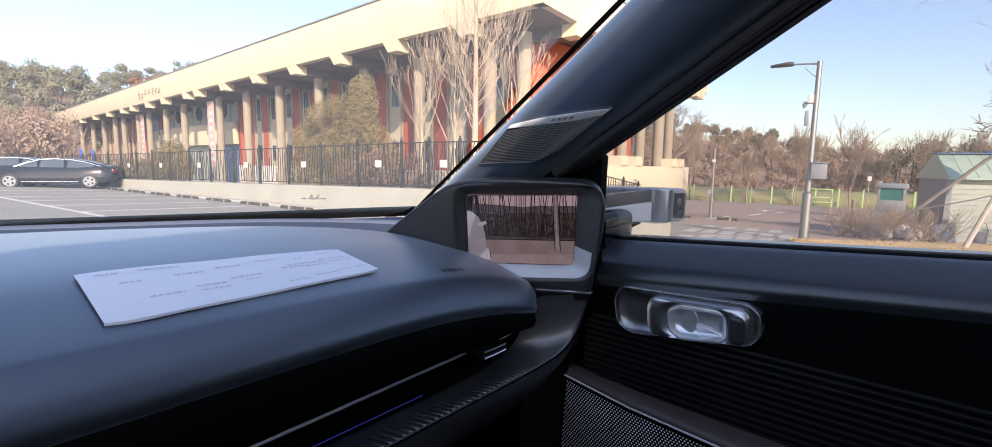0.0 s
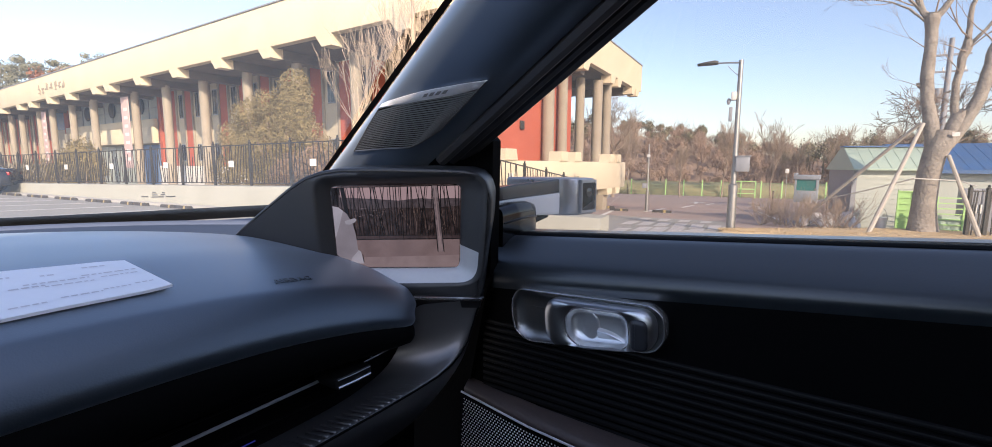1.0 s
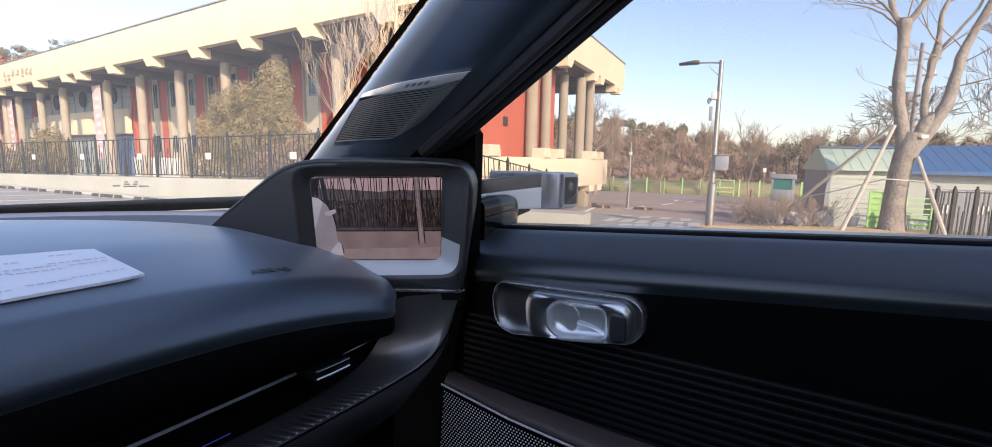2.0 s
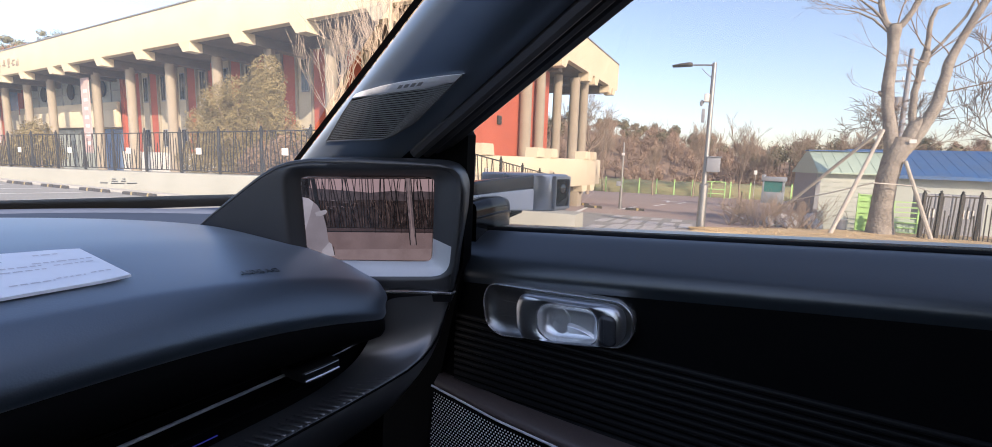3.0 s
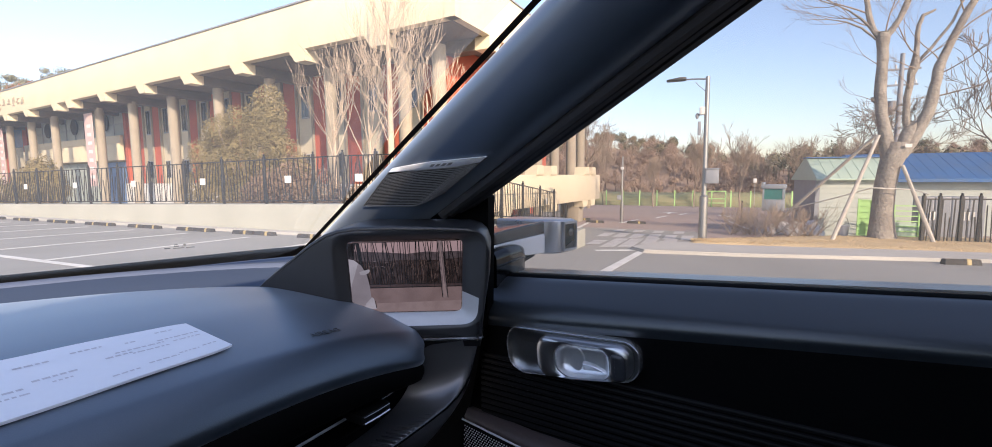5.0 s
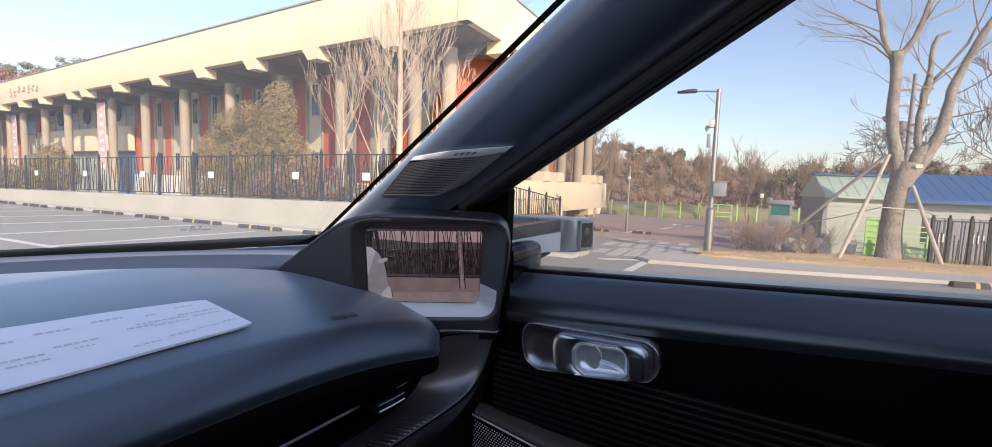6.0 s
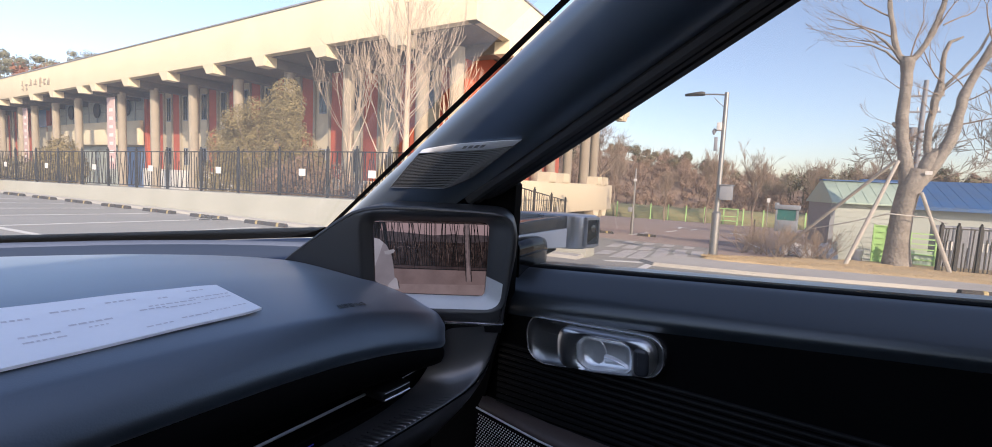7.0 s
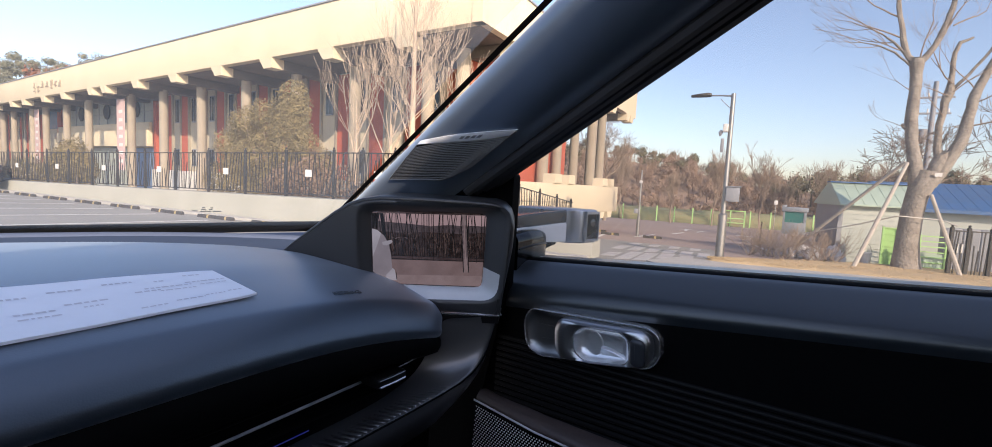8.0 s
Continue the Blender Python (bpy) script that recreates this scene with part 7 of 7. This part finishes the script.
def twiggy(name, label, spots, mat, seed, tall):
    """A thicket of bare far trees: many thin upright slivers."""
    rg = random.Random(seed)
    v, f = [], []
    for x, y, z in spots:
        h = tall * rg.uniform(0.6, 1.2)
        for k in range(64):
            b0 = h * rg.uniform(0.1, 0.7)
            c = Vector((x + rg.gauss(0, 0.13) * h, y + rg.gauss(0, 0.13) * h, z + b0))
            d = Vector((rg.gauss(0, 0.5), rg.gauss(0, 0.5), 1)).normalized() * h * rg.uniform(0.15, 0.4)
            s = Vector((rg.gauss(0, 1), rg.gauss(0, 1), 0)).normalized() * rg.uniform(0.012, 0.045)
            i = len(v)
            v += [tuple(c - s), tuple(c + s), tuple(c + d)]
            f.append((i, i + 1, i + 2))
    me = bpy.data.meshes.new(name)
    me.from_pydata(v, [], f)
    me.materials.append(mat)
    return tagged(new(name, me), label, "woods", kind="stuff")


def zr(x, y):
    return gz(72) + (ridge_r(y) - gz(72)) * interp(x, [66, 76, 92, 110, 140], [-0.06, 0.10, 0.55, 0.95, 1.0])


def zl(x, y):
    return -1 + ridge_l(x) * interp(y, [84, 100, 130, 160, 200], [-0.05, 0.10, 0.62, 1.0, 1.02])


rg = random.Random(9)
sp = [(rg.uniform(69, 112), rg.uniform(-75, 75)) for _ in range(1250)]
twiggy("bare_woods", "brown leafless woods on the slope", [(x, y, zr(x, y)) for x, y in sp[:600]], M["brownwood"], 1, 4.6)
woods("brown_thicket", "brown thicket of leafless shrubs on the slope", [(x, y, zr(x, y)) for x, y in sp[300:1250]], M["brownwood"], 2, 0.15, 330, 2.8)
pn = [(rg.uniform(98, 125), rg.uniform(-75, 75)) for _ in range(120)]
woods("pine_woods", "dark pines along the ridge", [(x, y, zr(x, y)) for x, y in pn], M["pine"], 3, 0.25, 600, 3.4)
woods("rusty_woods", "rust-brown autumn trees behind the blue roof", [(rg.uniform(33, 40), -11.5 - 1.1 * k, gz(36)) for k in range(14)], M["rustbrown"], 8, 0.16, 520, 4.0)
woods("dark_thicket", "dark evergreen thicket low on the slope", [(rg.uniform(72, 90), rg.uniform(-60, -6), 0) for _ in range(60)], M["pine"], 4, 0.26, 330, 4.4)
spl = [(rg.uniform(-30, 120), rg.uniform(98, 168)) for _ in range(520)]
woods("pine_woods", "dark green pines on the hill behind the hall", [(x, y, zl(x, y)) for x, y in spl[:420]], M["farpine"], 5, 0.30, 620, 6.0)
woods("rusty_woods", "rust coloured autumn trees on the hill", [(rg.uniform(46, 62), rg.uniform(120, 150), 0) for _ in range(1)] + [(x, y, zl(x, y)) for x, y in ((52, 138), (56, 140), (59, 146), (63, 150), (48, 130), (54, 146))], M["rust"], 6, 0.36, 600, 6.0)
twiggy("bare_woods", "brown leafless trees at the foot of the hill", [(x, y, zl(x, y)) for x, y in spl[420:]] + [(y / math.tan(radians(b)), y, -1) for y, b in ((rg.uniform(58, 84), rg.uniform(75.2, 82.0)) for _ in range(90))], M["brownwood"], 7, 7.5)

woods("brown_thicket", "soft brown leafless trees at the foot of the hill", [(y / math.tan(radians(b)), y, -1) for y, b in ((rg.uniform(58, 80), rg.uniform(75.6, 80.0)) for _ in range(46))], M["brownwood"], 12, 0.20, 380, 5.4)

# ---- parked cars ----


def sedan(m, label, paintm, ln=5.1, h=1.47):
    """A saloon: x along its length to the front, y to its left."""
    c = thing("saloon_car", m, label, "car", "parked saloons")
    w = 0.93
    st = [(-2.5, 0.55, 0.98, 0.80), (-2.42, 0.36, 1.06, 0.90), (-1.9, 0.26, 1.08, 0.99), (-1.0, 0.24, 1.00, 1.0), (0.2, 0.22, 0.98, 1.0), (1.1, 0.23, 0.96, 1.0), (1.9, 0.26, 0.88, 0.98), (2.35, 0.32, 0.76, 0.90), (2.52, 0.42, 0.66, 0.74)]
    rows = [[(x, -w * k, lo), (x, -w * k * 1.03, lo + 0.25 * (hi - lo)), (x, -w * k, lo + 0.72 * (hi - lo)), (x, -w * k * 0.88, hi), (x, 0, hi + 0.025), (x, w * k * 0.88, hi), (x, w * k, lo + 0.72 * (hi - lo)), (x, w * k * 1.03, lo + 0.25 * (hi - lo)), (x, w * k, lo)] for x, lo, hi, k in st]
    part("body", loft(rows, close=True, caps=True), paintm, c, "glossy dark body", angle=50)
    gh = [(-2.42, 1.04, 0.84, 0.70), (-1.9, 1.18, 0.82, 0.62), (-1.35, 1.33, 0.80, 0.60), (-0.75, 1.44, 0.79, 0.58), (-0.1, 1.475, 0.78, 0.58), (0.45, 1.43, 0.78, 0.58), (1.0, 1.24, 0.80, 0.60), (1.6, 0.97, 0.84, 0.66)]
    rows = [[(x, -yb, min(0.97, z)), (x, -yt, z - 0.02), (x, -yt * 0.8, z), (x, yt * 0.8, z), (x, yt, z - 0.02), (x, yb, min(0.97, z))] for x, z, yb, yt in gh]
    part("roof", loft(rows), paintm, c, "dark roof", angle=50)
    for sgn in (-1, 1):
        for a, b in (((-1.72, -0.62)), ((-0.52, 0.42)), ((0.50, 1.18))):
            top = lambda x: interp(x, [g[0] for g in gh], [g[1] for g in gh]) - 0.075
            q = [(x, sgn * (0.80 - 0.20 * (z - 1.0) / 0.45 + 0.012), z) for x, z in ((a, 1.0), (b, 1.0), (b - 0.04, max(1.03, top(b - 0.04))), ((a + b) / 2, max(1.03, top((a + b) / 2))), (a + 0.04, max(1.03, top(a + 0.04))))]
            part("window", poly(q, sgn), M["carwin"], c, "tinted side window")
        part("chrome_line", tube([(-2.0, sgn * 0.82, 1.08), (-1.35, sgn * 0.69, 1.28), (-0.75, sgn * 0.64, 1.39), (-0.1, sgn * 0.62, 1.42), (0.45, sgn * 0.64, 1.38), (1.0, sgn * 0.74, 1.18), (1.35, sgn * 0.84, 1.02)], 0.014, 5), M["chrome"], c, "chrome window line")
        part("sill_strip", box((-1.1, sgn * 0.95 - 0.012, 0.30), (1.1, sgn * 0.95 + 0.012, 0.335), 0.005, 1), M["chrome"], c, "chrome sill strip")
        part("tail_lamp", box((-2.50, sgn * 0.62 - 0.2, 0.80), (-2.40, sgn * 0.62 + 0.2, 0.95), 0.02), M["taillight"], c, "red tail lamp")
        for x in (-1.52, 1.52):
            wh = part("wheel", tube([(x, sgn * 0.72, 0.34), (x, sgn * 0.74, 0.34), (x, sgn * 0.93, 0.34), (x, sgn * 0.955, 0.34)], [0.30, 0.34, 0.34, 0.31], 24), M["rubber"], c, "black tyre")
            part("rim", tube([(x, sgn * 0.90, 0.34), (x, sgn * 0.962, 0.34)], [0.235, 0.245], 20), M["greybox"], wh, "grey alloy rim")
            for k in range(5):
                a = math.tau * k / 5
                part("spoke_gap", tube([(x + 0.15 * math.cos(a), sgn * 0.955, 0.34 + 0.15 * math.sin(a)), (x + 0.15 * math.cos(a), sgn * 0.968, 0.34 + 0.15 * math.sin(a))], 0.045, 8), M["black"], wh)
    part("windscreen", poly([(1.42, -0.72, 0.99), (1.42, 0.72, 0.99), (0.80, 0.56, 1.34), (0.80, -0.56, 1.34)], 1, (0.02, 0, 0.02)), M["carwin"], c, "tinted windscreen")
    part("head_lamp", box((2.30, -0.85, 0.62), (2.45, -0.5, 0.74), 0.03), M["bag"], c, "clear head lamp")
    part("head_lamp", box((2.30, 0.5, 0.62), (2.45, 0.85, 0.74), 0.03), M["bag"], c, "clear head lamp")
    return c


def poly(pts, sgn, off=None):
    """A thin pane through the points."""
    bm = bmesh.new()
    o = Vector(off or (0, sgn * 0.008, 0))
    a, b = [bm.verts.new(p) for p in pts], [bm.verts.new(Vector(p) + o) for p in pts]
    bm.faces.new(a)
    bm.faces.new(b)
    for i in range(len(a)):
        bm.faces.new((a[i], a[(i + 1) % len(a)], b[(i + 1) % len(a)], b[i]))
    return bm


CYAW = radians(145.3)
sedan(Matrix.Translation((8.14, 31.53, gz(8.1))) @ Matrix.Rotation(CYAW, 4, "Z"), "dark blue-black saloon car parked on the asphalt", M["carblack"])
sedan(Matrix.Translation((7.4, 35.6, gz(7.4))) @ Matrix.Rotation(CYAW, 4, "Z"), "black saloon car parked behind another", M["carblack"])
for x, y in ((13.5, 44.5), (12.6, 43.8)):
    fl = thing("blue_sign", Matrix.Translation((x, y, gz(x))), "small blue sign on a post", "sign", "blue parking signs")
    part("post", tube([(0, 0, 0), (0, 0, 2.2)], 0.03, 6), M["steel"], fl)
    part("board", box((-0.03, -0.3, 1.5), (0.0, 0.3, 2.3), 0.01, 1), M["blueflag"], fl)

# ---- the hall ----
UF, VK, VL = 14.8, 10.53, 119.0
hall = thing("exhibition_hall", CARM @ Matrix.Translation((UF, VK, gz(UF))), "long cream concrete hall with columns and red cladding", "building")
BASE = -1.2
E0, E1 = Vector((14.8, 10.53, 0)), Vector((40.0, 12.5, 0))
ED = (E1 - E0).normalized()
EN = Vector((ED.y, -ED.x, 0))
part("fascia", box((UF, VK + 0.02, 6.97), (UF + 0.45, VL, 9.0), 0.02), M["cream"], hall, "cream concrete roof fascia", CARM)
part("coping", box((UF - 0.06, VK, 9.0), (UF + 0.5, VL, 9.07)), M["greybox"], hall, "grey metal coping", CARM)


def endbox(a0, a1, b0, b1, z0, z1, into=None):
    """A block along the end face: a along it, b behind it."""
    bm = into or bmesh.new()
    vs = [bm.verts.new(E0 + ED * a - EN * b + Vector((0, 0, z))) for a in (a0, a1) for b in (b0, b1) for z in (z0, z1)]
    for q in ((0, 1, 3, 2), (4, 6, 7, 5), (0, 4, 5, 1), (2, 3, 7, 6), (0, 2, 6, 4), (1, 5, 7, 3)):
        bm.faces.new([vs[i] for i in q])
    return bm


LE = (E1 - E0).length
part("fascia", endbox(0.0, LE, 0.0, 0.45, 6.97, 9.0), M["cream"], hall, "cream concrete roof fascia", CARM)
part("coping", endbox(0.0, LE, -0.06, 0.5, 9.0, 9.07), M["greybox"], hall, "grey metal coping", CARM)
part("roof", prism([(15.2, 10.9), (39.5, 12.9), (39.5, 118), (15.2, 118)], Matrix.Translation((0, 0, 8.6)), 0.3), M["greybox"], hall, "flat roof", CARM)
# soffit and beams wear the concrete that holds their shade
part("soffit", prism([(15.2, 10.9), (39.5, 12.9), (39.5, 118), (15.2, 118)], Matrix.Translation((0, 0, 6.95)), 0.2), M["dark"], hall, "soffit with shade put into its brown", CARM)
TEETH = [14.4, 19.25, 24.1, 29.05, 34.45, 40.1, 45.75, 48.5, 54.8, 60.1, 66.1, 70.3, 77.3, 85.4, 94.5, 104.3, 115.0]


def tooth_bm(w0, w1, d, z0, z1):
    return prism([(-w0, z1), (w1, z1), (w0, z0), (-w0, z0)], Matrix(((0, 0, 1, 0), (1, 0, 0, 0), (0, 1, 0, 0), (0, 0, 0, 1))), d)


TM = mesh_of("tooth", tooth_bm(0.36, 0.80, 0.7, 6.45, 6.975), M["cream"])
for v in TEETH:
    o = new("tooth", TM)
    o.parent = hall
    o.matrix_local = W[hall].inverted() @ CARM @ Matrix.Translation((UF - 0.003, v, 0))
    part("beam", box((UF + 0.7, v - 0.35, 6.45), (19.0, v + 0.35, 6.96)), M["dark"], hall, "roof beam with shade put into its brown", CARM)
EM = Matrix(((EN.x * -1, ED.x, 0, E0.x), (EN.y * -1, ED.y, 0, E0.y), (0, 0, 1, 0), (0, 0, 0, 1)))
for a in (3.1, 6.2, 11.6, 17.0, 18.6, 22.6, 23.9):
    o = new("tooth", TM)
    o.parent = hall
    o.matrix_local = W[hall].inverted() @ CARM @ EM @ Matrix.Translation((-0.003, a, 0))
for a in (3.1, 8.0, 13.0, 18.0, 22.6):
    part("beam", endbox(a - 0.35, a + 0.35, 0.7, 4.0, 6.45, 6.96), M["dark"], hall, "roof beam with shade put into its brown", CARM)

# columns
col_bm = tube([(0, 0, BASE), (0, 0, 6.0), (0, 0, 6.15), (0, 0, 6.6)], [0.30, 0.29, 0.29, 0.29], 16)
CM = mesh_of("column", col_bm, M["column"])


def column(u, v, s=1.0):
    o = new("column", CM)
    o.parent = hall
    o.matrix_local = W[hall].inverted() @ CARM @ Matrix.Translation((u, v, 0)) @ Matrix.Diagonal((s, s, 1, 1))


for v in [12.6, 14.5, 19.3, 24.1, 29.1, 34.5, 40.0, 45.6, 54.6, 60.2, 66.3, 70.6, 77.5, 82.0, 88.5, 96.0, 104.6, 111.2, 117.0]:
    column(16.5, v)
for u, v, k in ((24.0, 12.55, 1.1), (25.75, 12.55, 0.95), (31.05, 12.6, 1.15), (32.75, 12.6, 1.05), (29.6, 13.2, 1.0)):
    column(u, v, k)

# wall behind the columns: red panels, render and windows by turns
WU = 18.9
part("wall", box((WU, 13.6, BASE), (WU + 0.4, VL, 6.95)), M["beige"], hall, "beige rendered wall", CARM)
red_m = mesh_of("red_panel", box((-0.07, -0.58, 0.78), (0.0, 0.58, 6.9), 0.02, 1), M["red"])
pil_m = mesh_of("pilaster", box((-0.16, -0.07, 0.78), (0.0, 0.07, 6.9), 0.01, 1), M["column"])
part("plinth", box((WU - 0.5, 13.7, BASE), (WU, 46.9, 0.78), 0.02), M["whitewash"], hall, "whitewashed plinth", CARM)
win_f = mesh_of("window_frame", box((-0.06, -0.55, 0), (0.0, 0.55, 1.9), 0.02, 1), M["greybox"])
win_p = mesh_of("pane", box((-0.075, -0.47, 0.08), (-0.062, 0.47, 1.82)), M["window"])
bar_m = mesh_of("glazing_bar", box((-0.09, -0.03, 0.08), (-0.076, 0.03, 1.82)), M["greybox"])


def put(mesh, name, m, parent):
    o = new(name, mesh)
    o.parent = parent
    o.matrix_local = W[hall].inverted() @ CARM @ m
    W[o] = W[parent]
    return o


def window(v, z, s=1.0, w=1.0):
    m = Matrix.Translation((WU, v, z)) @ Matrix.Diagonal((1, w, s, 1))
    f = put(win_f, "window", m, hall)
    for mesh, nm in ((win_p, "pane"), (bar_m, "glazing_bar")):
        o = new(nm, mesh)
        o.parent = f


for k in range(40):
    v = 14.8 + 2.72 * k
    if not 45.5 < v < 76:
        put(red_m, "red_panel", Matrix.Translation((WU, v, 0)), hall)
        for d in (-0.66, 0.66):
            put(pil_m, "pilaster", Matrix.Translation((WU, v + d, 0)), hall)
        if v < 43:
            window(v + 1.36, 4.6, 1.0, 0.6)
            window(v + 1.36, 1.2, 0.7, 0.6)
# middle part: glazed upper floor, cream parapet, doors below
part("red_panel", box((WU - 0.25, 46.7, 0.78), (WU, 47.2, 6.9), 0.02, 1), M["red"], hall, "red cladding", CARM)
part("red_panel", box((WU - 0.25, 69.9, 3.6), (WU, 71.2, 6.9), 0.02, 1), M["red"], hall, "red cladding", CARM)
part("window", box((WU - 0.12, 71.2, 4.7), (WU, 75.4, 6.9), 0.02, 1), M["blueglass"], hall, "dark blue glazing", CARM)
part("parapet", box((18.35, 47.2, 4.10), (18.6, 69.8, 4.76), 0.03), M["cream"], hall, "cream balcony parapet", CARM)
part("parapet_skirt", box((18.20, 47.2, 2.70), (18.6, 69.8, 4.097), 0.03), M["cream"], hall, "cream balcony parapet", CARM)
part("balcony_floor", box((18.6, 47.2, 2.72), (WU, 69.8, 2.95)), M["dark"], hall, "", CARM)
for i in range(11):
    v = 47.3 + 2.05 * i
    part("window", box((WU - 0.08, v, 4.2), (WU - 0.02, v + 1.95, 6.9), 0.02, 1), M["greenglass"], hall, "grey-green glazing", CARM)
    part("mullion", box((WU - 0.14, v + 1.95, 4.2), (WU - 0.02, v + 2.05, 6.9)), M["greybox"], hall, "", CARM)
    part("transom", box((WU - 0.13, v, 5.72), (WU - 0.081, v + 1.95, 5.80)), M["greybox"], hall, "", CARM)
    part("door_glazing", box((WU - 0.08, v, BASE), (WU - 0.02, v + 1.95, 2.6), 0.02, 1), M["blueglass"] if i in (0, 1) else M["greenglass"], hall, "ground floor glazing", CARM)
for v in (50.75, 57.3, 63.9):
    part("round_ornament", tube([(WU - 0.35, v, 6.0), (WU - 0.25, v, 6.0), (WU - 0.15, v, 6.0)], [0.45, 0.72, 0.72], 20), M["iron"], hall, "dark round ornament", CARM)
for v, w in ((46.2, 0.75), (67.2, 0.7)):
    bn = part("banner", box((15.98, v - w, 0.6), (16.02, v + w, 6.2), 0.01, 1), M["banner"], hall, "faded pink and white banner", CARM)
    for i in range(7):
        part("print_bar", box((15.965, v - w * 0.5, 1.2 + 0.65 * i), (15.978, v + w * 0.4, 1.45 + 0.65 * i)), M["sign"], bn, "", CARM)
# plain raised marks where the name stands on the fascia
rg = random.Random(77)
for i in range(7):
    v = 54.9 + 1.17 * i
    for _ in range(4):
        a, z = v + rg.uniform(0.0, 0.5), rg.uniform(7.45, 8.0)
        if rg.random() < 0.5:
            part("fascia_mark", box((UF - 0.06, a, z), (UF, a + 0.45, z + 0.11), 0.01, 1), M["column"], hall, "plain raised bar", CARM)
        else:
            part("fascia_mark", box((UF - 0.065, a, z - 0.15), (UF, a + 0.11, z + 0.35), 0.01, 1), M["column"], hall, "plain raised bar", CARM)

# end face: red wall behind the columns and the terrace parapet
part("end_wall", box((WU, 13.6, BASE), (27.2, 14.0, 6.95)), M["red"], hall, "red clad end wall", CARM)
part("corner_wall", box((17.6, 12.95, 0.9), (27.75, 13.05, 6.9)), M["red"], hall, "red clad end wall", CARM)
part("wall_lamp", box((21.6, 12.83, 2.85), (21.95, 12.95, 3.3), 0.03), M["iron"], hall, "dark wall lamp", CARM)
part("back_wall", box((27.2, 14.0, BASE), (27.5, 100, 6.95)), M["beige"], hall, "beige rendered wall", CARM)
terr = part("terrace_parapet", box((11.4, 7.55, 0.05), (22.3, 7.95, 1.19), 0.03), M["cream"], hall, "cream concrete terrace parapet", CARM)
for a, w in ((12.16, 0.36), (15.70, 0.30), (16.87, 0.30), (20.42, 0.31), (21.30, 0.27)):
    part("merlon", prism([(a - w, 1.185), (a + w, 1.185), (a + w * 0.78, 1.53), (a - w * 0.78, 1.53)], Matrix(((1, 0, 0, 0), (0, 0, -1, 7.99), (0, 1, 0, 0), (0, 0, 0, 1))), 0.5, 0.02), M["cream"], terr, "", CARM)
for a, w in ((20.35, 0.36), (21.35, 0.32), (13.4, 0.3), (17.0, 0.3)):
    part("drop_block", prism([(a - w * 0.7, -0.22), (a + w * 0.7, -0.22), (a + w, 0.055), (a - w, 0.055)], Matrix(((1, 0, 0, 0), (0, 0, -1, 7.97), (0, 1, 0, 0), (0, 0, 0, 1))), 0.42, 0.01), M["cream"], terr, "", CARM)
part("terrace_floor", box((11.4, 7.95, 0.45), (21.95, 14.0, 0.75)), M["pave"], hall, "concrete terrace", CARM)
part("terrace_side", box((22.0, 7.95, 0.05), (22.3, 13.9, 1.19), 0.02), M["cream"], hall, "cream concrete terrace parapet", CARM)
part("terrace_pier", box((20.1, 7.75, BASE), (20.6, 8.3, 0.45), 0.02), M["column"], hall, "concrete pier below the terrace", CARM)
part("terrace_pier", box((20.75, 8.4, BASE), (21.2, 8.9, 0.45), 0.02), M["column"], hall, "concrete pier below the terrace", CARM)
part("undercroft_wall", box((11.6, 11.5, BASE), (20.0, 11.8, 0.45)), M["dark"], hall, "wall below the terrace, shade put into its brown", CARM)
